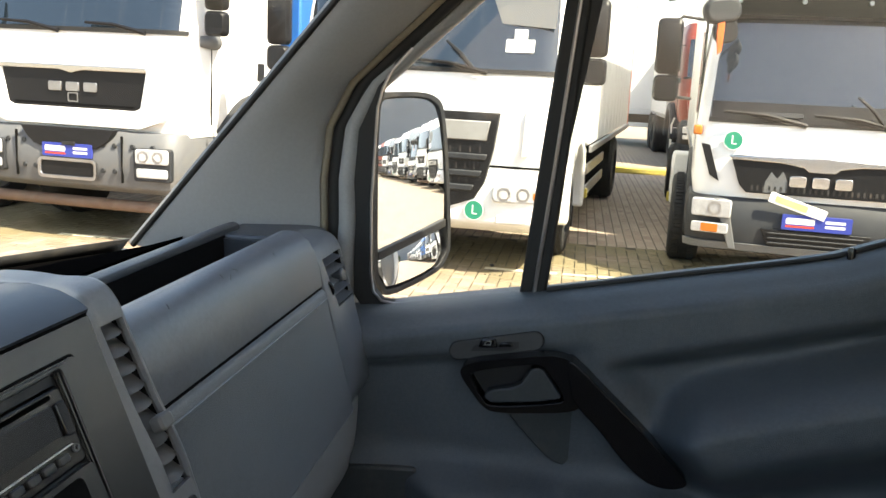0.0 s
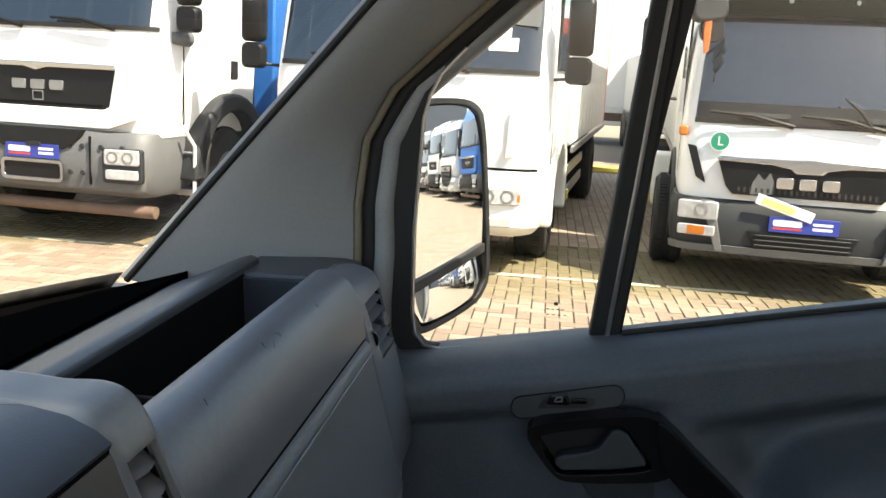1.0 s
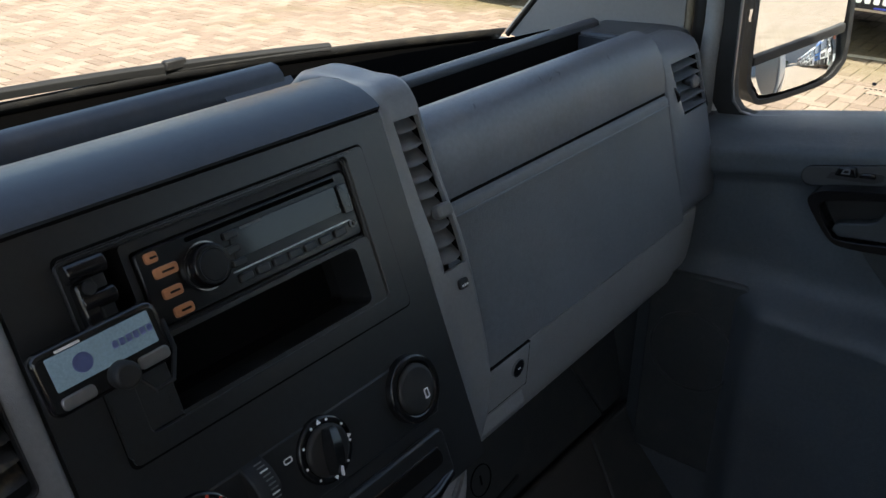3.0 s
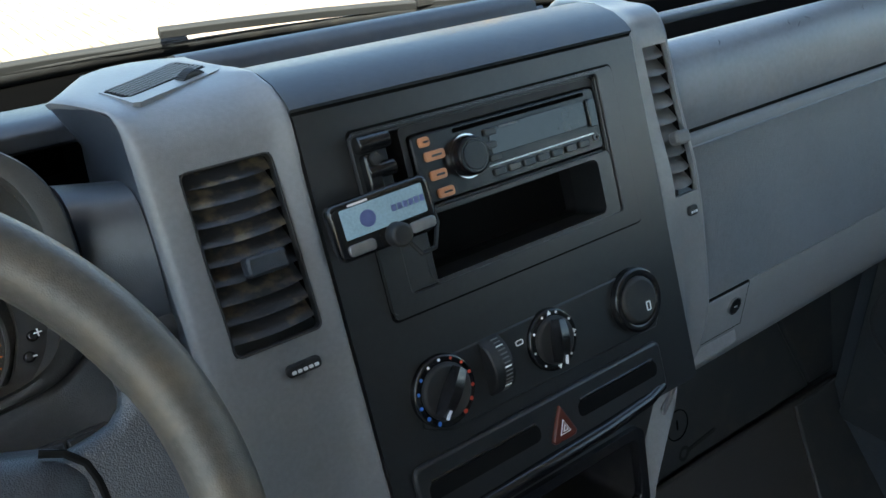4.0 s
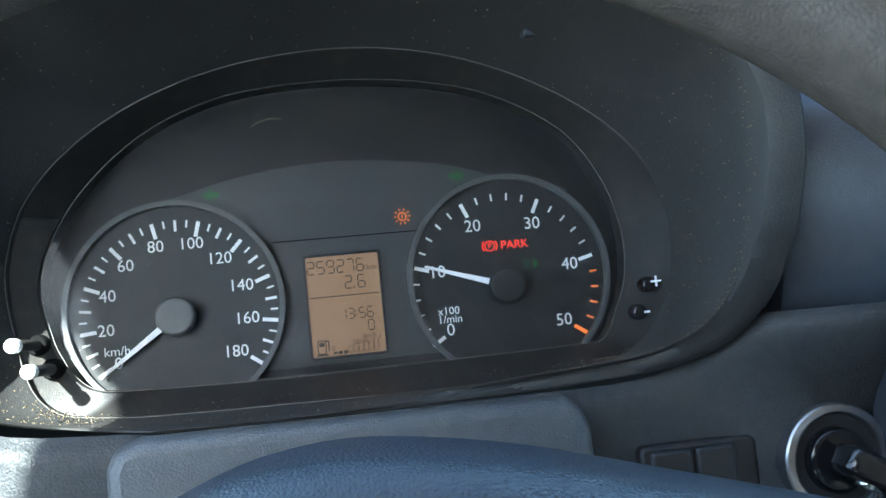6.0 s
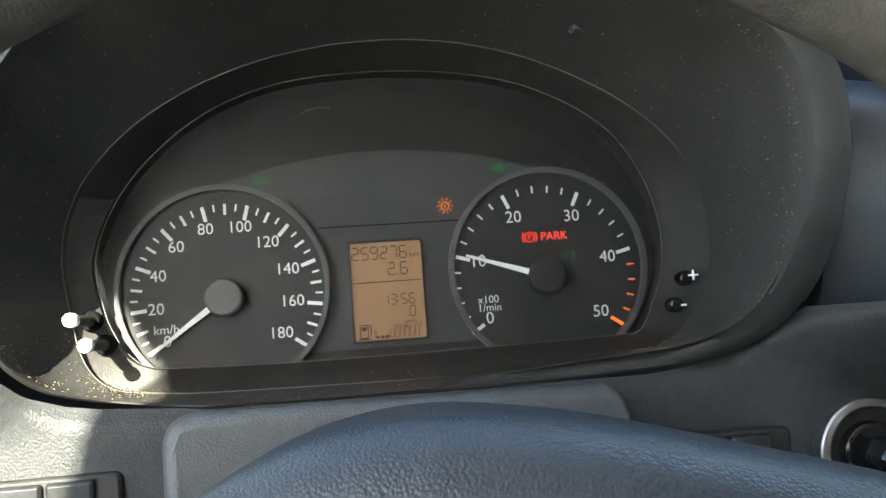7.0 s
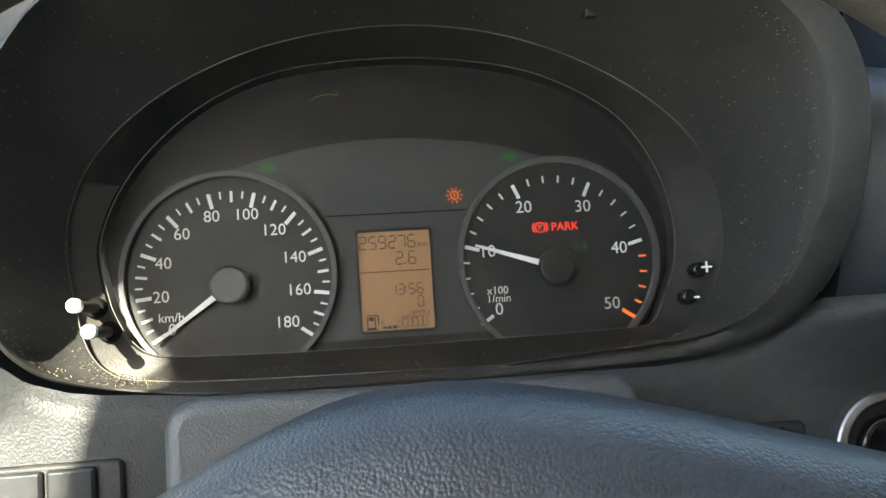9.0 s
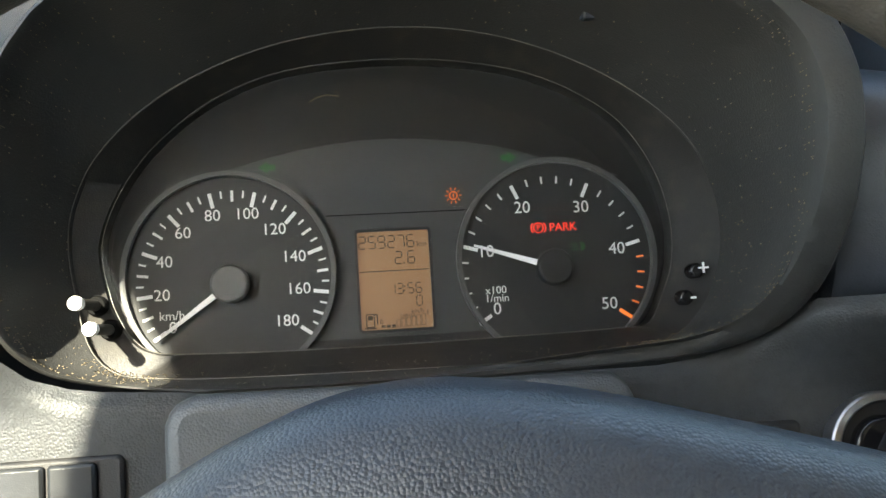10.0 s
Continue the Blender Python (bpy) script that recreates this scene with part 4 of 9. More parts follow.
    for xx in (vx0 - 0.006, vx1 + 0.004):
        prism_x([(trim_y(vz0) + 0.005, zc[0]), (trim_y(vz0) + 0.05, zc[0]), (trim_y(vz1) + 0.05, zc[1]), (trim_y(vz1) + 0.005, zc[1])], xx, xx + 0.002, h)
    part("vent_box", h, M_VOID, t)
    return t


tower = trim_tower(-0.228, -0.131, -0.206, -0.147, 1.337, 1.441, "grey speckled plastic vent tower with dusty black slats", True)
vent_slats(tower, -0.2055, -0.1472, 1.340, 1.439, 9, 0.020, M_SLAT)
vf = Frame((-0.1765, trim_y(1.389) - 0.0012, 1.389), X, (0, 0.468, 1))
part("vent_frame", framed(vf, rrect(0, 0, 0.0604, 0.1160, 0.005), rrect(0, 0, 0.0578, 0.1130, 0.004), -0.006, 0.0010), M_MATT, tower, "dark vent frame", bevel=0.0008)
knob = Frame((-0.172, trim_y(1.383) - 0.002, 1.383), X, (0, 0.5, 1))
part("vent_tab", plate(knob, rrect(0, 0, 0.027, 0.013, 0.003), -0.004, 0.008), M_PAD, tower, "dark blue-grey adjuster tab", bevel=0.002)
tw = Frame((-0.166, trim_y(1.318) - 0.0005, 1.318), X, (0, 0.29, 1))
thumb = part("thumb_wheel", plate(tw, rrect(0, 0, 0.024, 0.008, 0.003), -0.002, 0.0035), M_MATT, tower, "ribbed black thumb wheel", bevel=0.001)
bars("rib", tw, [(-0.008 + 0.004 * i, -0.0008, 0.0030, 0.0022) for i in range(5)], 0.0036, M_WHITE, thumb)
grille = Frame((-0.1825, 0.9677, 1.4767), (0.880, 0.475, 0.0), (-0.475, 0.880, 0.0))
opening = [(-0.0340, 0.0160), (-0.0375, -0.0020), (-0.0345, -0.0065), (0.0, -0.0075), (0.0340, -0.0085), (0.0365, -0.0040), (0.0365, 0.0165), (0.0335, 0.0190)]
rim = [(-0.0355, 0.0180), (-0.0430, -0.0150), (-0.0400, -0.0185), (0.0, -0.0200), (0.0330, -0.0205), (0.0395, -0.0160), (0.0395, 0.0170), (0.0350, 0.0212)]
part("top_grille_plate", framed(grille, rim, opening, -0.004, 0.0006), M_TOWER, tower, bevel=0.0004)
part("top_grille_hollow", plate(grille, opening, -0.003, 0.0002), M_VOID, tower)
for i in range(7):
    v = -0.0045 + 0.0033 * i
    part("top_slat", plate(grille, rrect(0.0008, v + 0.0009, 0.0695 - 0.0008 * i, 0.0017, 0.0004, 1), -0.0006, 0.0008), M_SLATGREY, tower, bevel=0.0002)
wheel_axis = Frame(grille.p(0.013, -0.0125, -0.0105), grille.u, grille.n)
vent_wheel = part("top_wheel", disc(wheel_axis, 0, 0, 0.0150, -0.0035, 0.0035, 36), M_MATT, tower, "ribbed black vent wheel", bevel=0.001)
for i in range(13):
    a = radians(50 + 80 * i / 12)
    p = wheel_axis.p(0.0150 * math.cos(a), 0.0150 * math.sin(a), -0.0035)
    part("rib", tube([p, p + wheel_axis.n * 0.007], 0.0006, 5), M_BUMPERDK, vent_wheel)

tower2 = trim_tower(0.184, 0.241, 0.203, 0.233, 1.327, 1.446, "grey plastic vent tower with pale slats beside the glovebox", False)
vent_slats(tower2, 0.203, 0.234, 1.329, 1.445, 9, 0.018, M_SLATGREY, 0.3, 0.004)
k2 = Frame((0.221, trim_y(1.372) - 0.001, 1.372), X, (0, 0.5, 1))
part("vent_tab", plate(k2, rrect(0, 0, 0.018, 0.012, 0.004), -0.003, 0.007), M_SLATGREY, tower2, "pale grey adjuster tab", bevel=0.002)
k3 = Frame((0.221, trim_y(1.312) - 0.0005, 1.312), X, (0, 0.29, 1))
t3 = part("thumb_wheel", plate(k3, rrect(0, 0, 0.012, 0.009, 0.003), -0.002, 0.003), M_MATT, tower2, bevel=0.001)
bars("rib", k3, [(-0.003 + 0.003 * i, -0.001, 0.002, 0.002) for i in range(3)], 0.0031, M_WHITE, t3)


def centre_console():
    t = thing("centre_console", (0.02, 0.85, 1.0), "black plastic centre console panel with radio slot and heater controls", "centre console")
    F = CONSOLE
    hole = rrect(0.0065, 0.0945, 0.208, 0.108, 0.004)
    hole = [(u - (0.006 if u < 0 and v > 0.1 else 0), v) for u, v in hole]
    panel = [(-0.1495, -0.125), (0.1635, -0.125), (0.1635, 0.172), (-0.1495, 0.172)]
    part("panel", framed(F, panel, hole, -0.040, 0.0), M_PANEL, t, bevel=0.0008)
    outer = rrect(0.0085, 0.089, 0.247, 0.128, 0.004)
    part("frame", framed(F, outer, rrect(0.0065, 0.0945, 0.210, 0.110, 0.004), -0.002, 0.0022), M_PANEL, t, bevel=0.0012)
    part("inner_frame", framed(F, rrect(0.0030, 0.0905, 0.239, 0.1225, 0.004), rrect(0.0065, 0.0945, 0.211, 0.111, 0.004), 0.0, 0.0046), M_PANEL, t, bevel=0.0014)
    part("frame_groove", framed(F, rrect(0.0085, 0.089, 0.251, 0.132, 0.005), outer, -0.004, 0.0004), M_VOID, t)
    # wells behind radio and pocket, the back's shade put into its colour
    part("slot_wall", framed(F, rrect(0.0065, 0.0945, 0.214, 0.114, 0.004), rrect(0.0065, 0.0945, 0.207, 0.107, 0.004), -0.06, -0.003), M_MATT, t)
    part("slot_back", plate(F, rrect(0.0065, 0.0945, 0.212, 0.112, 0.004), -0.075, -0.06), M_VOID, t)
    part("shelf_bar", plate(F, rrect(0.017, 0.0885, 0.187, 0.006, 0.001), -0.05, -0.001), M_PANEL, t, bevel=0.001)
    part("pocket_frame", framed(F, rrect(0.0165, 0.0635, 0.186, 0.052, 0.005), rrect(0.0070, 0.0640, 0.176, 0.044, 0.006), -0.03, 0.0036), M_PANEL, t, "black open pocket frame", bevel=0.0014)
    part("side_blank", plate(F, rrect(-0.0875, 0.0655, 0.0245, 0.0515, 0.002), -0.012, 0.0034), M_PANEL, t, bevel=0.001)
    # rounded crown above the panel
    crown = [(0.8975, 1.4645), (0.905, 1.4700), (0.918, 1.4755), (0.936, 1.4785), (0.958, 1.4770), (0.980, 1.4705), (0.995, 1.4590), (1.000, 1.440)]
    part("crown", prism_x(crown + [(0.99, 1.41), (0.92, 1.41)], -0.131, 0.184), M_CROWN, t, "soft rounded charcoal crown", smooth=60)
    part("crown_gap", prism_x([(0.8985, 1.4595), (0.905, 1.4595), (0.905, 1.4650), (0.8985, 1.4650)], -0.130, 0.183), M_VOID, t)
    # heater controls
    strip_poly = [(-0.115, -0.054), (-0.095, -0.064), (0.0, -0.064), (0.125, -0.066), (0.130, -0.058), (0.128, -0.018), (0.120, -0.012), (-0.09, -0.012), (-0.115, -0.022)]
    part("control_strip", plate(F, strip_poly, -0.001, 0.0016), M_PANEL, t, bevel=0.0015)

    def rotary(u, v, r, label, cap=True, angle=60):
        part("control_ring", annulus(F, u, v, r - 0.0030, r + 0.0036, 0.0, 0.0055, 48), M_BLACK, t, bevel=0.0018, segs=3)
        base = part("control_knob", disc(F, u, v, r - 0.002, 0.0, 0.009, 40), M_MATT, t, label, bevel=0.0015)
        if cap:
            d = Vector((math.cos(radians(angle)), math.sin(radians(angle))))
            q = Vector((-d.y, d.x))
            rings = []
            for f in range(9):
                s = -1 + f / 4
                wdt = 0.0065 * (1 - 0.25 * s * s)
                c0 = Vector((u, v)) + d * s * (r - 0.0045)
                rings.append([F.p(*(c0 + q * wdt), 0.008), F.p(*(c0 + q * wdt * 0.6), 0.019 - 0.003 * s * s), F.p(*(c0 - q * wdt * 0.6), 0.019 - 0.003 * s * s), F.p(*(c0 - q * wdt), 0.008)])
            part("grip", strip(rings), M_BLACK, base, smooth=50)
            c1 = Vector((u, v)) - d * (r - 0.007)
            part("pointer", plate(Frame(F.p(*c1, 0.0188), F.u * -q.x + F.v * -q.y, F.u * d.x + F.v * d.y), rrect(0, 0, 0.001, 0.007, 0.0003, 1), -0.002, 0.0005), M_WHITE, base)
        return base
    k = rotary(-0.093, -0.0335, 0.0224, "round black temperature knob", True, 50)
    for i in range(13):
        a = radians(240 - 25 * i)
        mate = M_BLUEPRINT if i < 5 else M_WHITE if i < 7 else M_REDPRINT
        s = 0.0010 + 0.0007 * abs(i - 6) / 6
        part("dot", disc(F, -0.093 + 0.0229 * math.cos(a), -0.0335 + 0.0229 * math.sin(a), s, 0.0056, 0.0061, 12), mate, k, smooth=0)
    k = rotary(0.011, -0.0345, 0.0206, "round black air direction knob", True, 80)
    for i in range(8):
        a = radians(230 - 40 * i)
        part("dot", disc(F, 0.011 + 0.0211 * math.cos(a), -0.0345 + 0.0211 * math.sin(a), 0.0010, 0.0056, 0.0061, 10), M_WHITE, k, smooth=0)
    for a0, rot in ((90, 90), (0, 0), (270, 270)):
        a = radians(a0)
        c = Vector((0.011 + 0.0211 * math.cos(a), -0.0345 + 0.0211 * math.sin(a)))
        tri = [tuple(c + Vector((0.0022 * math.cos(radians(rot + e)), 0.0022 * math.sin(radians(rot + e))))) for e in (0, 120, 240)]
        part("arrow", plate(F, tri, 0.0056, 0.0062), M_WHITE, k, smooth=0)
    fan = Frame(F.p(-0.046, -0.0335, -0.009), F.n, F.v)
    w = part("fan_wheel", annulus(fan, 0, 0, 0.004, 0.0235, -0.009, 0.009, 56), M_MATT, t, "ribbed black fan wheel", bevel=0.0015)
    for i in range(15):
        a = radians(-55 + 110 * i / 14)
        c = fan.p(0.0237 * math.cos(a), 0.0237 * math.sin(a), -0.006)
        part("rib", tube([c, c + fan.n * 0.006], 0.0006, 5), M_WHITE if i % 5 == 2 else M_BUMPER, w)
    b = part("recirculation_button", disc(F, 0.105, -0.0350, 0.0195, 0.001, 0.010, 40), M_MATT, t, "round black stippled button", bevel=0.002)
    part("button_ring", annulus(F, 0.105, -0.0350, 0.0198, 0.0268, 0.0, 0.0085, 48), M_BLACK, b, bevel=0.002, segs=3)
    part("mark", framed(F, rrect(0.112, -0.042, 0.005, 0.008, 0.001, 2), rrect(0.112, -0.042, 0.003, 0.006, 0.0006, 2), 0.010, 0.0104), M_WHITE, b)
    for u, v in ((-0.019, -0.026), (0.035, -0.0835)):
        part("icon", framed(F, rrect(u, v, 0.0075, 0.0042, 0.0015, 2), rrect(u, v, 0.0058, 0.0026, 0.001, 2), 0.0016, 0.0020), M_WHITE, t, smooth=0)
    # switch row
    part("switch_bar", plate(F, rrect(-0.006, -0.0975, 0.256, 0.044, 0.008), -0.001, 0.0045), M_PANEL, t, bevel=0.003, segs=3)
    for u, w in ((-0.073, 0.104), (0.066, 0.092)):
        part("switch_channel", plate(F, rrect(u, -0.0965, w, 0.013, 0.005), 0.0042, 0.0049), M_VOID, t)
        part("switch_ridge", tube([F.p(u - w / 2 + 0.003, -0.0890, 0.0040), F.p(u + w / 2 - 0.003, -0.0890, 0.0040)], 0.0017, 8), M_BLACK, t)
    bar = [F.p(-0.134, -0.1275, 0.001), F.p(-0.10, -0.1245, 0.004), F.p(-0.03, -0.1225, 0.006), F.p(0.04, -0.1215, 0.006), F.p(0.095, -0.1195, 0.004), F.p(0.118, -0.1160, 0.001)]
    part("tray_bar", tube(bar, [0.0050, 0.0058, 0.0062, 0.0062, 0.0058, 0.0046], 14), M_BLACK, t, "glossy rounded bar over the tray", smooth=60)
    hz = [(0.001, -0.0835), (0.013, -0.1085), (0.010, -0.112), (-0.011, -0.112), (-0.013, -0.1085)]
    h = part("hazard_switch", plate(F, hz, 0.002, 0.0075), M_HAZARD, t, "dark red triangular hazard switch", bevel=0.0015)
    for s, mate, n in ((0.80, M_WHITE, 0.0082), (0.62, M_HAZARD, 0.0086), (0.40, M_WHITE, 0.0090), (0.20, M_HAZARD, 0.0094)):
        part("triangle", plate(F, [(0.0, -0.1015 + 0.0085 * s), (0.0068 * s, -0.1015 - 0.0055 * s), (-0.0068 * s, -0.1015 - 0.0055 * s)], n - 0.0006, n), mate, h, smooth=0)
    letters("word", "ASR", F, -0.028, -0.101, 0.0034, 0.0048, M_WHITE, t)
    # lower tray
    low = Frame(F.p(0, -0.125, 0.002), X, (0, 0.25, 1))
    part("lower_panel", framed(low, [(-0.149, -0.20), (0.062, -0.20), (0.088, -0.030), (0.104, 0.0), (-0.149, 0.0)], rrect(-0.018, -0.048, 0.185, 0.060, 0.008), -0.006, 0.0), M_PANEL, t, bevel=0.001)
    part("tray_frame", framed(low, rrect(-0.018, -0.048, 0.202, 0.077, 0.010), rrect(-0.018, -0.048, 0.183, 0.058, 0.008), -0.004, 0.005), M_BLACK, t, "glossy black tray frame", bevel=0.0015)
    # tray back coloured near-black for the shade inside
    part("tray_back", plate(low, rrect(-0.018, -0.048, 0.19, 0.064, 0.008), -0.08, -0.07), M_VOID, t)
    part("tray_wall", framed(low, rrect(-0.018, -0.048, 0.192, 0.066, 0.008), rrect(-0.018, -0.048, 0.184, 0.059, 0.008), -0.075, -0.003), M_MATT, t)
    part("lower_cheek", plate(low, [(0.096, 0.0), (0.150, 0.008), (0.141, -0.022), (0.126, -0.050), (0.108, -0.085), (0.092, -0.14), (0.080, -0.20), (0.066, -0.20), (0.085, -0.090), (0.090, -0.030)], -0.030, -0.0075), M_GREY, t, "grey plastic cheek beside the tray", bevel=0.004, segs=3)


centre_console()


def car_radio():
    F = Frame(CONSOLE.p(0.0185, 0.1165, -0.004), X, (0, 0.398, 1))
    t = thing("car_radio", F.p(0, -0.025, -0.02), "black single-slot car radio with amber buttons in the console", "car radio")
    part("sleeve", framed(F, rrect(0, 0.001, 0.190, 0.061, 0.003), rrect(0, 0, 0.179, 0.050, 0.003), -0.045, 0.003), M_MATT, t, "matt black mounting sleeve", bevel=0.001)
    part("face", plate(F, rrect(0, 0, 0.178, 0.049, 0.004), -0.02, 0.006), M_RADIO, t, "glossy black face plate", bevel=0.0015)
    part("display", plate(F, rrect(0.026, 0.006, 0.098, 0.020, 0.002), 0.0055, 0.0068), M_SCREEN, t, "grey glossy display", bevel=0.0005)
    part("disc_slot", plate(F, rrect(0.012, 0.0205, 0.13, 0.003, 0.0008, 2), 0.0055, 0.0064), M_SHADEBLACK, t)
    k = part("volume_knob", disc(F, -0.046, 0.001, 0.0140, 0.005, 0.017, 48, 0.0130), M_RADIO, t, "round black ribbed volume knob", bevel=0.001)
    part("knob_ring", annulus(F, -0.046, 0.001, 0.0147, 0.0158, 0.005, 0.008, 48), M_CHROME, k, "chrome knob ring")
    part("knob_cap", disc(F, -0.046, 0.001, 0.0100, 0.016, 0.0178, 40), M_RADIO, k)
    part("cap_ring", annulus(F, -0.046, 0.001, 0.0100, 0.0104, 0.0168, 0.0176, 40), M_BUMPERDK, k)
    for u, v, w in ((-0.0790, 0.0185, 0.009), (-0.0725, 0.0080, 0.017), (-0.0730, -0.0055, 0.014), (-0.0700, -0.0185, 0.014)):
        b = part("amber_button", plate(F, rrect(u, v, w, 0.0068, 0.002), 0.005, 0.0078), M_AMBERKEY, t, "amber lit button", bevel=0.0006)
        bars("button_print", F, [(u + 0.001, v, w * 0.5, 0.0014)], 0.0078, M_BLACK, b)
    for i in range(7):
        b = part("preset_button", plate(F, rrect(-0.020 + 0.0145 * i, -0.0165, 0.0105, 0.0055, 0.0012), 0.005, 0.0082), M_PANEL, t, bevel=0.0008)
    part("button_line", plate(F, rrect(0.026, -0.0110, 0.108, 0.0010, 0.0003, 1), 0.0055, 0.0070), M_STEEL, t, "thin silver line")
    for i in range(3):
        part("side_button", plate(F, rrect(-0.0215 - 0.002 * (i == 1), 0.013 - 0.0095 * i, 0.011, 0.005, 0.0015), 0.005, 0.0085), M_PANEL, t, bevel=0.0008)
    part("release_tab", plate(F, rrect(0.0815, 0.005, 0.009, 0.022, 0.002), 0.0055, 0.0085), M_SCREEN, t, bevel=0.0008)
    part("socket", annulus(F, 0.0815, -0.0145, 0.0014, 0.0028, 0.0055, 0.0074, 24), M_BUMPER, t)
    bars("maker_mark", F, [(-0.004, 0.0145, 0.018, 0.0016)], 0.0070, M_BUMPER, t, "small grey mark")


car_radio()


def phone_kit():
    B = Frame(CONSOLE.p(-0.104, 0.130, 0.004), X, (0, 0.398, 1))
    h = thing("phone_holder", B.p(0, -0.02, -0.012), "black plastic phone cradle clipped to the console", "phone holder")
    part("back_plate", plate(B, rrect(0, 0, 0.026, 0.042, 0.003), -0.008, 0.000), M_MATT, h, bevel=0.0012)
    part("top_jaw", tube([B.p(-0.012, 0.0145, 0.005), B.p(0.012, 0.0145, 0.005)], 0.0060, 14), M_BLACK, h, bevel=0.001)
    part("mid_jaw", tube([B.p(-0.009, -0.004, 0.005), B.p(0.012, -0.004, 0.005)], 0.0055, 14), M_BLACK, h, bevel=0.001)
    part("arm", plate(B, rrect(-0.005, -0.008, 0.010, 0.032, 0.003), 0.0, 0.009), M_BLACK, h, bevel=0.0015)
    part("screw", disc(B, -0.003, 0.004, 0.004, 0.008, 0.0115, 20), M_MATT, h)
    a = radians(4)
    P = Frame(CONSOLE.p(-0.120, 0.0975, 0.030), (math.cos(a), -0.05, math.sin(a)), (-math.sin(a), 0.34, math.cos(a)))
    t = thing("call_kit", P.p(0, -0.018, -0.012), "small black call kit with a blue lit screen", "car kit")
    part("case", plate(P, rrect(0, 0, 0.0735, 0.0370, 0.006), -0.010, 0.0), M_BLACK, t, bevel=0.003, segs=3)
    part("screen", plate(P, rrect(0.0005, 0.0048, 0.060, 0.0192, 0.001), -0.0005, 0.0006), M_BLUESCREEN, t, "blue lit screen", bevel=0.0003)
    for i in range(6):
        bars("screen_mark", P, [(0.007 + 0.0042 * i, 0.0050, 0.0030, 0.0042)], 0.0007, M_SCREENTEXT, t)
    part("screen_blob", disc(P, -0.012, 0.0045, 0.0055, 0.0005, 0.0012, 16), M_SCREENTEXT, t)
    bars("case_mark", P, [(-0.016, 0.0158, 0.014, 0.0014)], 0.0003, M_WHITE, t)
    part("dial_knob", disc(P, 0.004, -0.0115, 0.0080, -0.001, 0.010, 32), M_MATT, t, "round black knob", bevel=0.001)
    for u in (-0.021, 0.024):
        part("call_key", plate(P, rrect(u, -0.0118, 0.019, 0.0072, 0.0025), -0.001, 0.0022), M_STEEL, t, "silver call key", bevel=0.0006)
    part("mount", plate(P, rrect(0.0, -0.002, 0.026, 0.022, 0.004), -0.026, -0.010), M_MATT, t)
    c = [P.p(0.012, -0.018, -0.004), P.p(0.018, -0.030, 0.000), P.p(0.032, -0.031, -0.006), P.p(0.044, -0.018, -0.016), P.p(0.048, -0.002, -0.026)]
    part("cable", tube(c, 0.0016, 8), M_RUBBER, t, "thin black cable")


phone_kit()


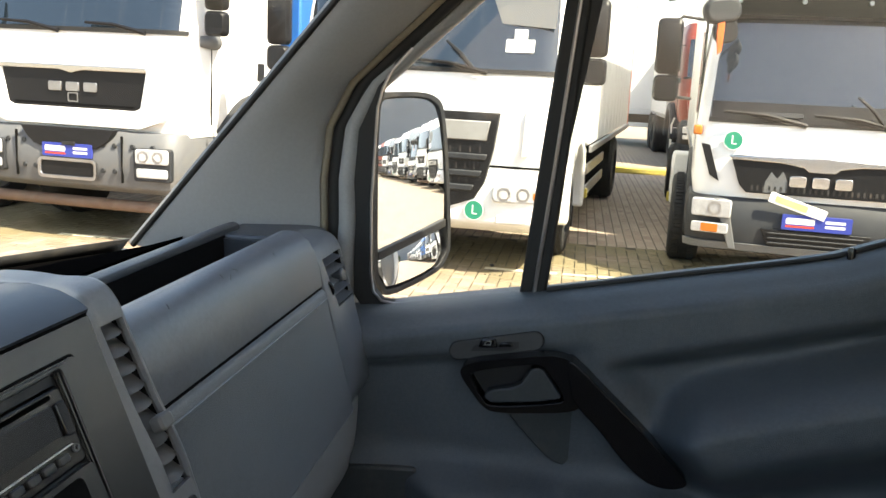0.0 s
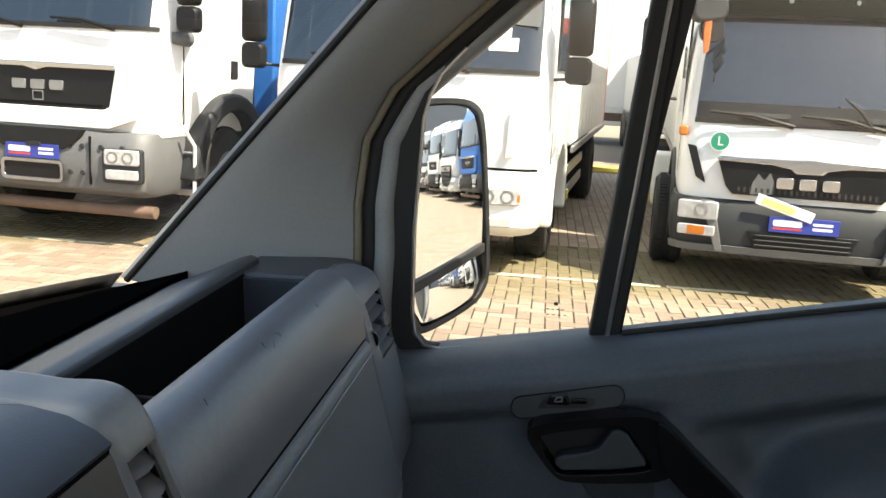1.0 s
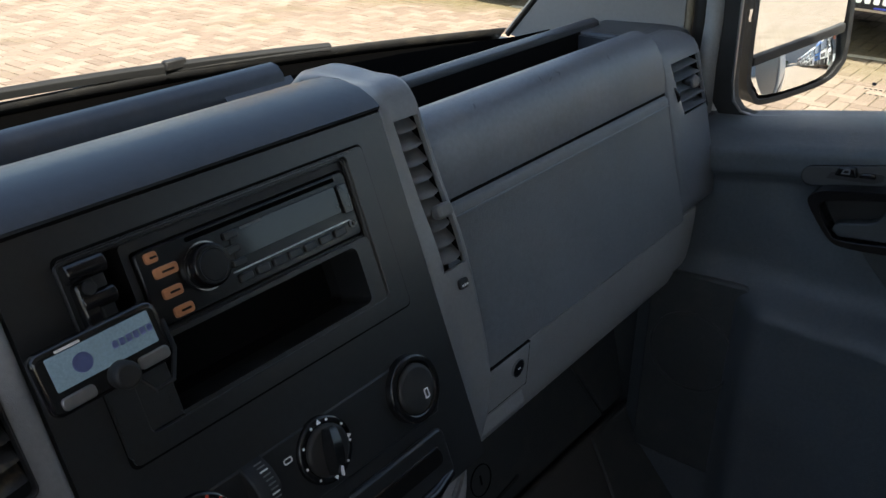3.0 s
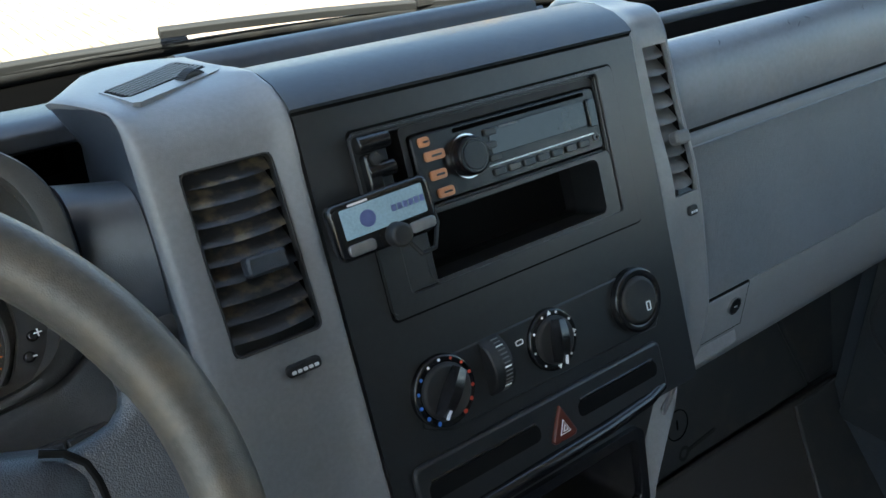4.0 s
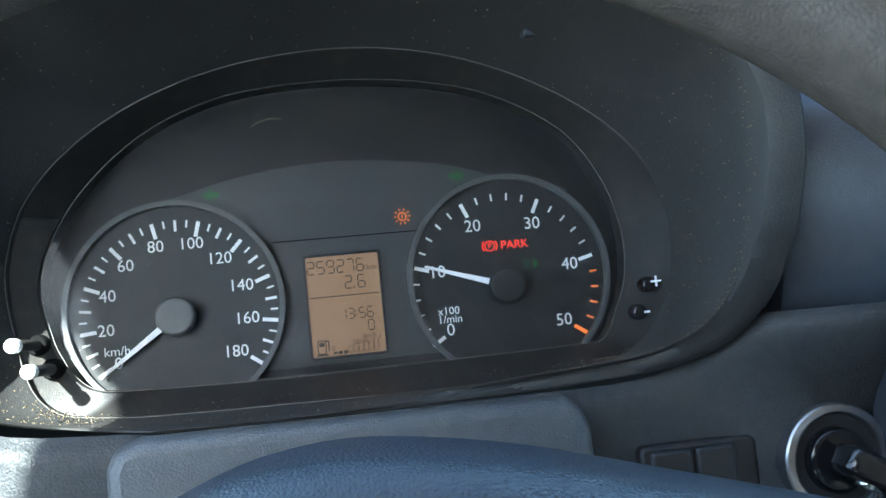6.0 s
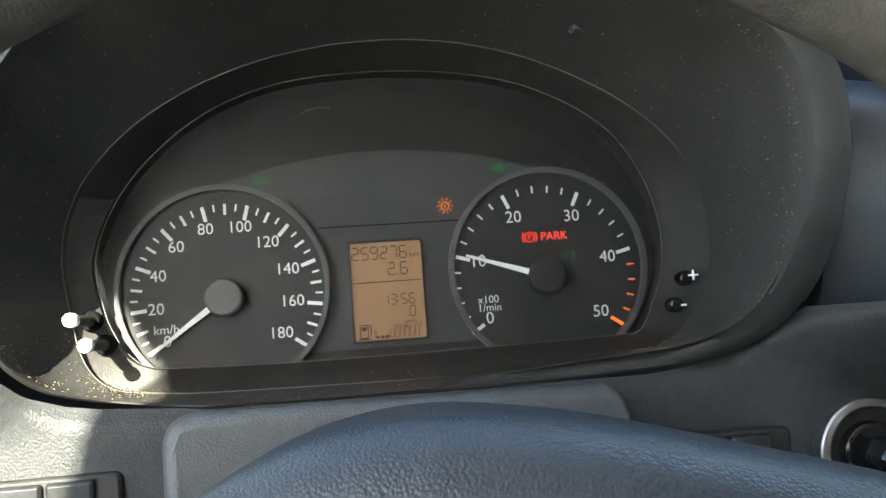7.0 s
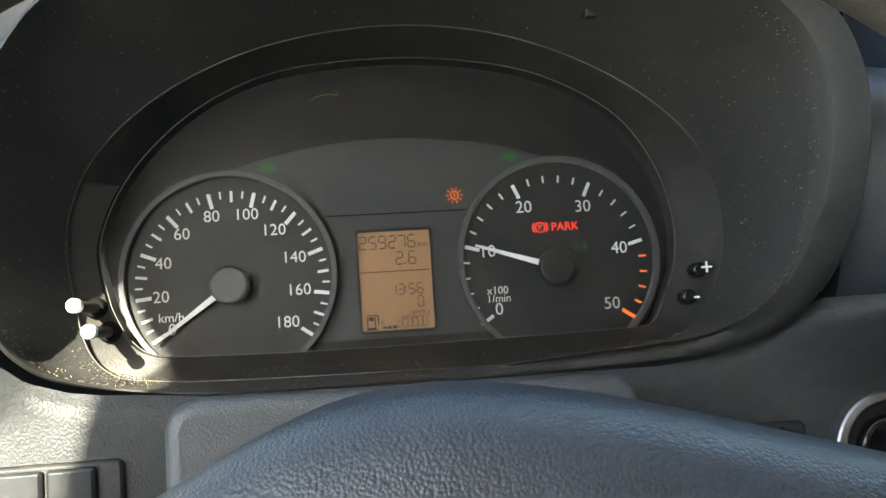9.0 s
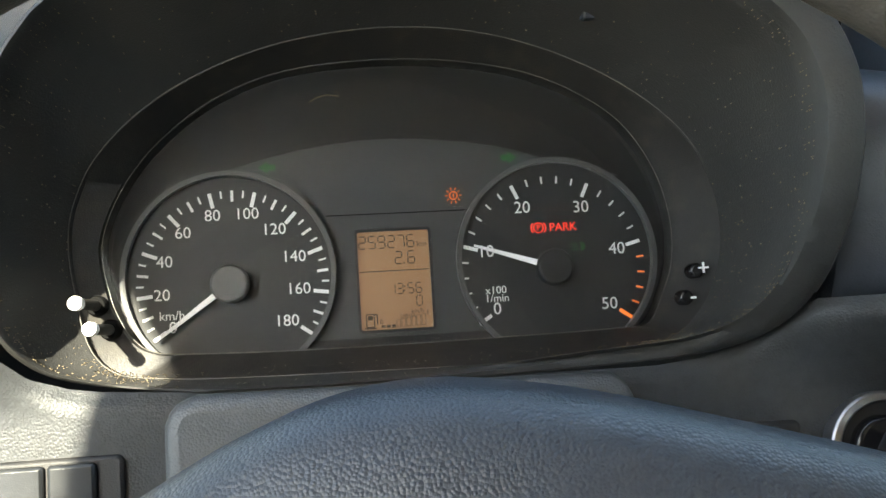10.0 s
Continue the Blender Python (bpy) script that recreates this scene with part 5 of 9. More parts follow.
def driver_dash():
    """Dash face round and below the instruments."""
    t = thing("driver_dash", (-0.45, 0.9, 1.0), "grained charcoal driver's dashboard below the instruments", "dashboard")
    F = Frame(CLUSTER.p(0, 0, 0.070), X, CLUSTER.v)

    def top_edge(u):
        a = abs(u)
        v = -0.0425
        right = ((0.10, 0.120, -0.0425, -0.0405), (0.120, 0.140, -0.0405, -0.0345), (0.140, 0.152, -0.0345, -0.0240), (0.152, 0.160, -0.0240, -0.0195), (0.160, 0.5, -0.0195, -0.0195))
        left = ((0.07, 0.0905, -0.0425, -0.0400), (0.0905, 0.1195, -0.0400, -0.0380), (0.1195, 0.1308, -0.0380, -0.0362), (0.1308, 0.1449, -0.0362, -0.0315), (0.1449, 0.1547, -0.0315, -0.0222), (0.1547, 0.1605, -0.0222, -0.0170), (0.1605, 0.5, -0.0170, -0.0170))
        for p, q, x, y in right if u > 0 else left:
            if p <= a <= q:
                v = x + (y - x) * (a - p) / (q - p)
        return v

    def skin(us, v0, tops, bump):
        bm = bmesh.new()
        cols = []
        for u in us:
            w = tops(u)
            cols.append([bm.verts.new(CLUSTER.p(u, v0 + (w - v0) * (1 - (1 - k / 26) ** 1.6), 0.070 + bump(u, v0 + (w - v0) * (1 - (1 - k / 26) ** 1.6)))) for k in range(27)])
        for a, b in zip(cols, cols[1:]):
            for k in range(26):
                bm.faces.new((a[k], b[k], b[k + 1], a[k + 1]))
        bmesh.ops.solidify(bm, geom=bm.faces[:], thickness=-0.005)
        return bm

    def bump(u, v):
        e = step(0.125, 0.200, abs(u)) * step(-0.047 - 0.022 * step(0.14, 0.19, u), -0.0195, v)
        return 0.030 * e + 0.010 * step(0.130, 0.172, u) - 0.004 * step(0.006, 0.0, top_edge(u) - v)
    us = [-0.40 + 0.02 * i for i in range(12)] + [-0.17 + 0.003 * i for i in range(114)] + [0.1725 + 0.003 * i for i in range(12)]
    part("lower_face", skin(us, -0.25, top_edge, bump), M_LOWER, t, "grained lower dash face", smooth=50)
    # smooth face above the joint, rolling over into the open shelf
    prof = [(0.8875, 1.3590), (0.8862, 1.3625), (0.8875, 1.372), (0.893, 1.394), (0.901, 1.414), (0.909, 1.4255), (0.919, 1.4305), (0.932, 1.4312), (0.944, 1.4285), (0.950, 1.4230), (0.952, 1.40)]
    rings = []
    for i in range(9):
        d = 0.0044 * i
        ring_pts = [(y + 0.50 * d, z - 0.37 * d * step(1.425, 1.36, z)) for y, z in prof]
        back = [(y + 0.006, z - 0.006) for y, z in ring_pts[::-1]]
        rings.append([(-0.2283 - d, y, z) for y, z in ring_pts + back])
    part("upper_face", strip(rings), M_CROWN, t, "smooth charcoal dash face", smooth=50)
    part("face_seam", tube([(-0.2283 - d, 0.8862 + 0.50 * d, 1.3592 - 0.37 * d) for d in (0.0, 0.013, 0.026, 0.039, 0.050)], 0.0009, 6), M_VOID, t, "dark joint between the dash faces")
    part("left_face", plate(F, [(-0.40, -0.018), (-0.180, -0.018), (-0.18, 0.03), (-0.19, 0.06), (-0.40, 0.06)], -0.014, 0.02), M_SOFT, t, bevel=0.006)
    part("left_top", prism_x([(0.955, 1.36), (0.958, 1.415), (0.970, 1.438), (0.995, 1.450), (1.04, 1.452), (1.09, 1.440), (1.14, 1.415), (1.16, 1.36)], -0.84, -0.590), M_SOFT, t, "smooth charcoal dash top", smooth=60)
    # shelf floor, wall and back carry the inner shade as near-black colour
    part("shelf_floor", prism_x([(0.949, 1.420), (0.975, 1.408), (1.05, 1.400), (1.05, 1.36), (0.949, 1.36)], -0.268, -0.2290), M_SHADEBLACK, t)
    part("shelf_wall", block(-0.2305, -0.2290, 0.985, 1.05, 1.40, 1.4440), M_SHADEBLACK, t)
    part("shelf_hollow", block(-0.36, -0.230, 1.05, 1.06, 1.38, 1.442), M_SHADEBLACK, t)
    # side wall closing the dash against the tower, under its overhang
    bm = bmesh.new()
    cols = []
    for y, z in [(trim_y(z) + 0.0075, z) for z in (1.06, 1.14, 1.22, 1.30, 1.34, 1.37, 1.40, 1.425, 1.44, 1.452)] + [(tower_top(0.0, k / 10)[0] + 0.004, tower_top(0.0, k / 10)[1] - 0.0035) for k in range(1, 11)] + [(0.995, 1.458), (1.03, 1.452)]:
        x = -0.2276 + (tower_flare(y) * 0.93 if y < 0.986 else -0.0020)
        cols.append([bm.verts.new((-0.2276, y, 1.0)), bm.verts.new((-0.2276 + (x + 0.2276) * 0.3, y, z - 0.03)), bm.verts.new((x, y, z))])
    for p, q in zip(cols, cols[1:]):
        for k in range(2):
            bm.faces.new((p[k], p[k + 1], q[k + 1], q[k]))
    thicken(bm, 0.0025, Vector((-1, 0, 0)))
    part("shelf_side", bm, M_CROWN, t, "smooth blue-black side wall", smooth=50)
    lid = [(1.000, 1.4410), (0.988, 1.4422), (0.985, 1.4445), (0.9855, 1.4540), (0.9900, 1.4580), (1.000, 1.4595), (1.025, 1.4590), (1.042, 1.4530), (1.042, 1.4480), (1.02, 1.4500)]
    part("lid", prism_x(lid, -0.350, -0.2300), M_CROWN, t, "smooth charcoal dash top", smooth=35, bevel=0.001)
    cover = [(-0.094, -0.25), (0.087, -0.25), (0.087, -0.057), (0.084, -0.047), (0.077, -0.0430), (-0.082, -0.0410), (-0.091, -0.044), (-0.094, -0.052)]
    part("column_cover", plate(F, cover, -0.004, 0.012), M_LOWER, t, "raised grained column cover", bevel=0.006, segs=4)
    # rocker blocks
    for u0, n, u1 in ((0.109, 2, 0.151), (-0.175, 3, -0.113)):
        vs = -0.0795 if u0 > 0 else -0.0735
        part("switch_frame", plate(F, rrect((u0 + u1) / 2, vs, u1 - u0 + 0.006, 0.0245, 0.003), -0.002, 0.0025 + (0.004 if u0 > 0 else 0)), M_MATT, t, "black switch frame", bevel=0.0015)
        for i in range(n):
            w = (u1 - u0 - 0.006) / n
            part("switch", plate(F, rrect(u0 + w * (i + 0.5), vs, w - 0.0012, 0.0205, 0.0015), 0.0015, 0.0050 + (0.004 if u0 > 0 else 0)), M_PANEL, t, bevel=0.0015)
    # ignition
    u, v = 0.183, -0.0800
    F = Frame(F.p(0, 0, 0.0110), F.u, F.v)
    part("ignition_ring", annulus(F, u, v, 0.0182, 0.0225, -0.012, 0.0050, 56), M_STEEL, t, "worn chrome ignition ring", bevel=0.001)
    part("ignition_cone", annulus(F, u, v, 0.0125, 0.0184, -0.006, 0.0010, 48), M_BUMPERDK, t)
    part("ignition_barrel", disc(F, u, v, 0.0130, -0.004, 0.006, 36), M_BLACK, t, "black ignition barrel", bevel=0.001)
    K = Frame(F.p(u, v, 0.006), (0.86, -0.2, -0.48), F.n)
    key = thing("ignition_key", F.p(u, v, 0.006), "black plastic car key in the ignition with a ring", "car key")
    part("blade", plate(K, rrect(0.0, 0.004, 0.012, 0.016, 0.002), -0.003, 0.003), M_BLACK, key, bevel=0.001)
    part("head", plate(K, [(-0.010, 0.005), (0.008, 0.005), (0.024, 0.009), (0.033, 0.014), (0.030, 0.022), (0.008, 0.022), (-0.008, 0.018)], -0.006, 0.006), M_BLACK, key, "glossy black key head", bevel=0.003)
    part("badge", disc(K, 0.004, 0.014, 0.0050, 0.0055, 0.0070, 20), M_CHROME, key, "round metal badge")
    ring = [K.p(0.012 + 0.012 * math.cos(2 * math.pi * i / 32), 0.026 + 0.012 * math.sin(2 * math.pi * i / 32) * 0.6, -0.002 + 0.010 * math.sin(2 * math.pi * i / 32)) - Vector((0, 0, 0.016)) for i in range(32)]
    part("split_ring", tube(ring, 0.0010, 8, close=True), M_CHROME, key, "thin steel ring")


driver_dash()


def glovebox():
    t = thing("glovebox", (0.47, 0.9, 1.08), "charcoal glovebox with leather-grained lid and grey lower edge", "glovebox")
    upper = [(0.889, 1.3625), (0.8925, 1.385), (0.899, 1.405), (0.908, 1.420), (0.920, 1.4290), (0.934, 1.4320), (0.944, 1.4300), (0.948, 1.4200), (0.948, 1.360)]
    part("upper_rail", sheet_x(upper, 0.2415, 0.7005, 0.004), M_SOFT, t, "smooth rounded upper rail with small scratches", smooth=70)
    part("lid_gap", prism_x([(0.8895, 1.3575), (0.897, 1.3575), (0.897, 1.3630), (0.8895, 1.3630)], 0.2415, 0.7005), M_VOID, t)
    lid = [(0.842, 1.2030), (0.852, 1.238), (0.863, 1.275), (0.874, 1.315), (0.8815, 1.345), (0.8830, 1.3550), (0.8870, 1.3585), (0.9, 1.3585)]
    part("lid", sheet_x(lid, 0.2415, 0.6985, 0.006), M_LEATHER, t, "leather-grained dark lid", smooth=70)
    part("stitch", tube([(0.245, 0.8805, 1.3480), (0.696, 0.8805, 1.3480)], 0.0012, 6), M_SOFT, t)
    low = [(0.935, 1.082), (0.890, 1.0880), (0.866, 1.0960), (0.853, 1.1080), (0.8470, 1.1230), (0.8440, 1.150), (0.8425, 1.180), (0.8425, 1.2005), (0.850, 1.2025)]
    part("end_edge", sheet_x([(y + 0.012, z - 0.006) for y, z in low], 0.7000, 0.770, 0.005), M_GREY, t, "grey plastic end of the lower edge", smooth=70)
    part("lower_edge", sheet_x(low, 0.2415, 0.6985, 0.005), M_GREY, t, "grey plastic lower edge", smooth=70)
    F = Frame((0.289, 0.8425, 1.178), X, (0, -0.03, 1))
    part("latch_seam", framed(F, [(-0.047, -0.0275), (0.0435, -0.0275), (0.0445, 0.0235), (-0.047, 0.0235)], [(-0.0455, -0.0262), (0.0420, -0.0262), (0.0432, 0.0222), (-0.0455, 0.0222)], -0.004, 0.0012), M_VOID, t)
    part("latch_plate", plate(F, [(-0.0455, -0.0262), (0.0420, -0.0262), (0.0432, 0.0222), (-0.0455, 0.0222)], -0.002, 0.0018), M_GREY, t, "grey latch plate", bevel=0.0008)
    grip = strip([[(x, 0.8470, 1.1500), (x, 0.8400 + 0.004 * abs(f - 0.5) ** 3, 1.1330), (x, 0.8400, 1.1290), (x, 0.8480, 1.1200), (x, 0.8560, 1.1400)] for f, x in ((i / 8, 0.2430 + 0.0850 * i / 8) for i in range(9))])
    part("latch_grip", grip, M_GREY, t, smooth=60)
    k = part("lock", disc(F, 0.022, 0.003, 0.0085, 0.001, 0.0045, 32), M_BLACK, t, "round key lock", bevel=0.0006)
    part("lock_rim", annulus(F, 0.022, 0.003, 0.0080, 0.0095, 0.001, 0.0042, 32), M_CHROME, k)
    part("key_slot", plate(F, rrect(0.022, 0.003, 0.0050, 0.0012, 0.0004, 1), 0.0045, 0.0049), M_WHITE, k)
    random.seed(5)
    for x, y, z in ((0.33, 0.9125, 1.4245), (0.445, 0.914, 1.4255), (0.462, 0.9105, 1.4225), (0.48, 0.913, 1.4250), (0.585, 0.9095, 1.4220)):
        pts = [(x + random.uniform(-0.004, 0.004), y + 0.0015 * i, z + 0.0018 * i + 0.0005) for i in range(3)]
        part("scratch", tube(pts, 0.0003, 5), M_PANEL, t)


glovebox()


def dash_shelf():
    """Open tray along the windscreen with its raised far lip."""
    t = thing("dash_shelf", (0.45, 1.0, 1.33), "open black dashboard shelf with a raised lip under the windscreen", "dash shelf")
    # shelf floor coloured near-black for the shade in the tray
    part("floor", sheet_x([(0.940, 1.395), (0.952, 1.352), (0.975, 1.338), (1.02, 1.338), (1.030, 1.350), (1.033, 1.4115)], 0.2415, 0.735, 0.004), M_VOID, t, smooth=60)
    part("divider", block(0.46, 0.466, 0.946, 1.036, 1.338, 1.372), M_MATT, t, bevel=0.001)
    lip = [(1.036, 1.400), (1.034, 1.4120), (1.036, 1.4185), (1.044, 1.4210), (1.056, 1.4175), (1.10, 1.3960), (1.16, 1.370), (1.16, 1.362), (1.06, 1.395)]
    part("far_lip", prism_x(lip, 0.10, 0.79), M_CROWN, t, "smooth charcoal far lip", smooth=40, bevel=0.0015)
    end = [(0.925, 1.36), (0.922, 1.395), (0.924, 1.408), (0.928, 1.4125), (0.945, 1.4150), (1.045, 1.4120), (1.10, 1.390), (1.15, 1.365), (1.15, 1.345), (1.0, 1.34)]
    part("end_top", prism_x(end, 0.735, 0.842), M_CROWN, t, "flat charcoal shelf end", bevel=0.004, segs=3)
    part("end_wall", block(0.730, 0.738, 0.93, 1.05, 1.338, 1.408), M_CROWN, t)
    # centre floor coloured near-black in place of shade
    part("centre_floor", sheet_x([(0.996, 1.445), (1.005, 1.40), (1.02, 1.385), (1.10, 1.385)], -0.135, 0.165, 0.004), M_SHADEBLACK, t)
    part("centre_slope", sheet_x([(0.985, 1.462), (1.000, 1.440), (1.02, 1.430), (1.045, 1.432), (1.065, 1.448)], 0.165, 0.246, 0.004), M_CROWN, t, smooth=60)
    c = [(1.058, 1.38), (1.060, 1.440), (1.064, 1.452), (1.071, 1.4585), (1.080, 1.4600), (1.092, 1.4560), (1.12, 1.436), (1.16, 1.40), (1.16, 1.38)]
    part("centre_lip", prism_x(c, -0.13, 0.236), M_CROWN, t, "smooth charcoal centre lip", smooth=60)
    # the ledge between the lip and the glass, its shade put into near-black
    rings = []
    for i in range(25):
        x = -0.86 + 1.72 * i / 24
        yb = 1.470 - 0.30 * x * x
        rings.append([(x, min(1.14, yb - 0.03), 1.385), (x, yb - 0.01, 1.352), (x, yb + 0.03, 1.345), (x, yb + 0.03, 1.33), (x, min(1.14, yb - 0.03), 1.36)])
    part("ledge", strip(rings), M_SHADEBLACK, t, "shade-black ledge below the glass", smooth=50)


dash_shelf()


def side_vent():
    t = thing("side_vent", (0.76, 0.88, 1.12), "charcoal end piece of the dashboard with a slatted side vent", "air vent")
    prof = [(0.905, 1.188), (0.880, 1.1890), (0.862, 1.1935), (0.8515, 1.2030), (0.8505, 1.216), (0.8530, 1.236), (0.8630, 1.275), (0.8720, 1.308), (0.8770, 1.3260), (0.8820, 1.3440), (0.8870, 1.3600), (0.8920, 1.3780), (0.8960, 1.3920), (0.9000, 1.4000), (0.9060, 1.4075), (0.9150, 1.4125), (0.9280, 1.4148), (0.950, 1.4150)]
    xs = [0.7035, 0.7045, 0.7075, 0.733, 0.808, 0.8160, 0.8215, 0.8250, 0.8265]
    edge = [0.0035, 0.0010, 0.0, 0.0, 0.0, 0.0018, 0.0060, 0.0130, 0.0240]
    bm = bmesh.new()

    def surf(y, z, x, e):
        lift = step(0.9, 0.915, y)
        rnd = 1.4 * step(1.235, 1.195, z) * (x > 0.80)
        return bm.verts.new((x, y + e * (1 - lift) * (1 + rnd), z - e * 0.6 * lift + e * rnd * 0.9))
    def slant(i, z):
        return 0.30 * max(-0.035, min(0.035, z - 1.359)) * -{3: 1.0, 4: 0.4}.get(i, 0.0)
    grid = [[surf(y, z, x + slant(i, z), e) for i, (x, e) in enumerate(zip(xs, edge))] for y, z in prof]
    for r in range(len(prof) - 1):
        for i in range(len(xs) - 1):
            if i == 3 and 8 <= r < 12:
                continue
            bm.faces.new((grid[r][i], grid[r][i + 1], grid[r + 1][i + 1], grid[r + 1][i]))
    for a, b in zip(grid, grid[1:]):
        ends = [bm.verts.new((0.8265, 0.96, q[-1].co.z)) for q in (a, b)]
        bm.faces.new((a[-1], ends[0], ends[1], b[-1]))
    thicken(bm, 0.004, Vector((0, -0.7, 0.7)))
    part("body", bm, M_SOFT, t, smooth=50)
    P = Frame((0.7705, 0.8865, 1.3590), X, (-0.22, 0.288, 1))
    part("vent_hollow", framed(P, rrect(0, 0, 0.090, 0.082, 0.003), rrect(0, 0, 0.076, 0.070, 0.003), -0.03, -0.003), M_VOID, t)
    part("vent_back", plate(P, rrect(0, 0, 0.090, 0.082, 0.003), -0.036, -0.030), M_VOID, t)
    for i in range(5):
        v = -0.0275 + 0.0140 * i
        rings = []
        for j in range(7):
            u = -0.0375 + 0.075 * j / 6
            bow = 0.0015 * (1 - (j / 3 - 1) ** 2)
            rings.append([P.p(u, v - 0.0050, -0.0015 + bow), P.p(u, v - 0.0036, 0.0 + bow), P.p(u, v + 0.0052, -0.015), P.p(u, v + 0.0040, -0.016)])
        part("slat", strip(rings), M_SOFT, t, smooth=50)
    part("vent_tab", plate(P, [(-0.004, -0.006), (0.016, -0.008), (0.024, 0.004), (0.012, 0.012), (-0.002, 0.006)], -0.010, 0.005), M_CROWN, t, bevel=0.002)
    part("wheel", disc(Frame(P.p(-0.0435, -0.006, -0.0095), P.v, P.n), 0, 0, 0.0140, -0.002, 0.002, 28), M_BLACK, t, "ribbed black vent wheel", bevel=0.001)
    part("joint", prism_x([(y + 0.0045, z) for y, z in prof[:16]] + [(y + 0.012, z) for y, z in prof[15::-1]], 0.6990, 0.7040), M_SHADEBLACK, t)


side_vent()


# ---- windscreen, pillars and shell ----
def ws_point(x, z):
    """Windscreen surface: base curve raked back with height."""
    k = (z - 1.36) / 0.72
    xs = x * (1 - 0.20 * k)
    return Vector((xs, 1.470 - 0.30 * x * x - 0.66 * k - 0.02 * k * k + 0.03 * k * x * x, z))


def shell():
    bm = bmesh.new()
    rows = [[bm.verts.new(ws_point(-0.87 + 1.74 * i / 24, 1.352 + 0.72 * j / 10)) for i in range(25)] for j in range(11)]
    for a, b in zip(rows, rows[1:]):
        for i in range(24):
            bm.faces.new((a[i], a[i + 1], b[i + 1], b[i]))
    g = solo("windscreen", bm, M_GLASS, "clear raked van windscreen above the dashboard", "windscreen", kind="structure", smooth=180)
    g.visible_shadow = False
    # black printed band along the base and the sides
    bm = bmesh.new()
    base = [[ws_point(-0.87 + 1.74 * i / 24, 1.345) + Vector((0, 0.004, 0)) for i in range(25)], [ws_point(-0.87 + 1.74 * i / 24, 1.368) + Vector((0, 0.004, 0)) for i in range(25)],
            [ws_point(-0.87 + 1.74 * i / 24, 1.368) + Vector((0, 0.008, 0)) for i in range(25)], [ws_point(-0.87 + 1.74 * i / 24, 1.345) + Vector((0, 0.008, 0)) for i in range(25)]]
    cols = [[base[r][i] for r in range(4)] for i in range(25)]
    solo("windscreen_band", strip(cols), M_MATT, "matt black band along the windscreen base", "trim", kind="structure", smooth=180)
    # pillar trim
    ws = [Vector((0.857 - 0.245 * k, 1.232 - 0.924 * k, 1.362 + k)) for k in (0.0, 0.03, 0.08, 0.15, 0.22, 0.30, 0.40, 0.55, 0.72)]
    dr = [Vector(p) for p in ((0.850, 0.940, 1.362), (0.850, 0.938, 1.42), (0.850, 0.940, 1.48), (0.850, 0.932, 1.555), (0.848, 0.900, 1.618), (0.843, 0.846, 1.670), (0.832, 0.772, 1.738), (0.800, 0.64, 1.86), (0.752, 0.46, 2.02))]
    for side in (1, -1):
        s = Vector((side, 1, 1))
        rings = []
        for a, b in zip(ws, dr):
            # unseen driver's pillar is narrowed to let the sun reach the instruments
            b = b if side > 0 else b.lerp(a, 0.45)
            row = []
            for f in (0.0, 0.06, 0.2, 0.4, 0.6, 0.8, 0.93, 1.0):
                p = a.lerp(b, f)
                bulge = 0.022 * math.sin(math.pi * min(1, f * 1.02)) ** 0.7
                row.append((p + Vector((-bulge, -0.3 * bulge, 0))) * s)
            row += [(b + Vector((0.020, 0.004, 0))) * s, (a.lerp(b, 0.5) + Vector((0.035, 0.02, 0))) * s, (a + Vector((0.012, 0.012, 0))) * s]
            rings.append(row)
        solo("pillar_trim", strip(rings), M_PILLAR, "light grey cloth-finished windscreen pillar trim", "pillar", kind="structure", smooth=60)
        edge = [(p + Vector((-0.002, -0.003, 0.0))) * s for p in ws]
        solo("windscreen_seal", tube(edge, 0.0045, 8), M_RUBBER, "black rubber windscreen edge seal", "seal", kind="structure")
    # weather strips on the passenger side
    d2 = [p + Vector((0.006, -0.004, 0)) for p in dr]
    solo("door_seal", tube(d2, 0.0055, 10), M_TAN, "tan edged door weather strip along the pillar", "seal", kind="structure", smooth=180)
    gap = [p + Vector((0.020, -0.016, 0.0)) for p in dr]
    solo("door_gap", tube(gap, 0.011, 10), M_RUBBER, "black rubber door gap seal", "seal", kind="structure", smooth=180)
    body = [(0.872, 0.905, 1.27)] + [(0.850 + 0.022, y - 0.034, z) for _, y, z in dr]
    solo("door_aperture", tube(body, [0.014] * len(body), 14), M_GREY, "grey door edge beside the pillar", "trim", kind="structure", smooth=180)
    # roof, rear wall, floor, driver's side
    roof = []
    for i in range(9):
        x = -0.78 + 1.56 * i / 8
        roof.append([(x, 0.80 - 0.28 * x * x, 2.09), (x, 0.55, 2.14 - 0.05 * x * x), (x, -0.75, 2.18 - 0.05 * x * x), (x, -0.75, 2.21 - 0.05 * x * x), (x, 0.55, 2.17 - 0.05 * x * x), (x, 0.82 - 0.28 * x * x, 2.12)])
    solo("ceiling", strip(roof), M_LINER, "light grey van headlining", "ceiling", kind="structure", smooth=60)
    head = []
    for i in range(9):
        x = -0.74 + 1.48 * i / 8
        a, b = ws_point(x / 0.84, 1.96), ws_point(x / 0.82, 2.06)
        head.append([(x, a.y - 0.012, a.z), (x, b.y + 0.02, 2.10), (x, b.y - 0.10, 2.12), (x, a.y - 0.10, 2.03), (x, a.y - 0.03, a.z)])
    solo("roof_header", strip(head), M_LINER, "light grey lining above the windscreen", "trim", kind="structure", smooth=60)
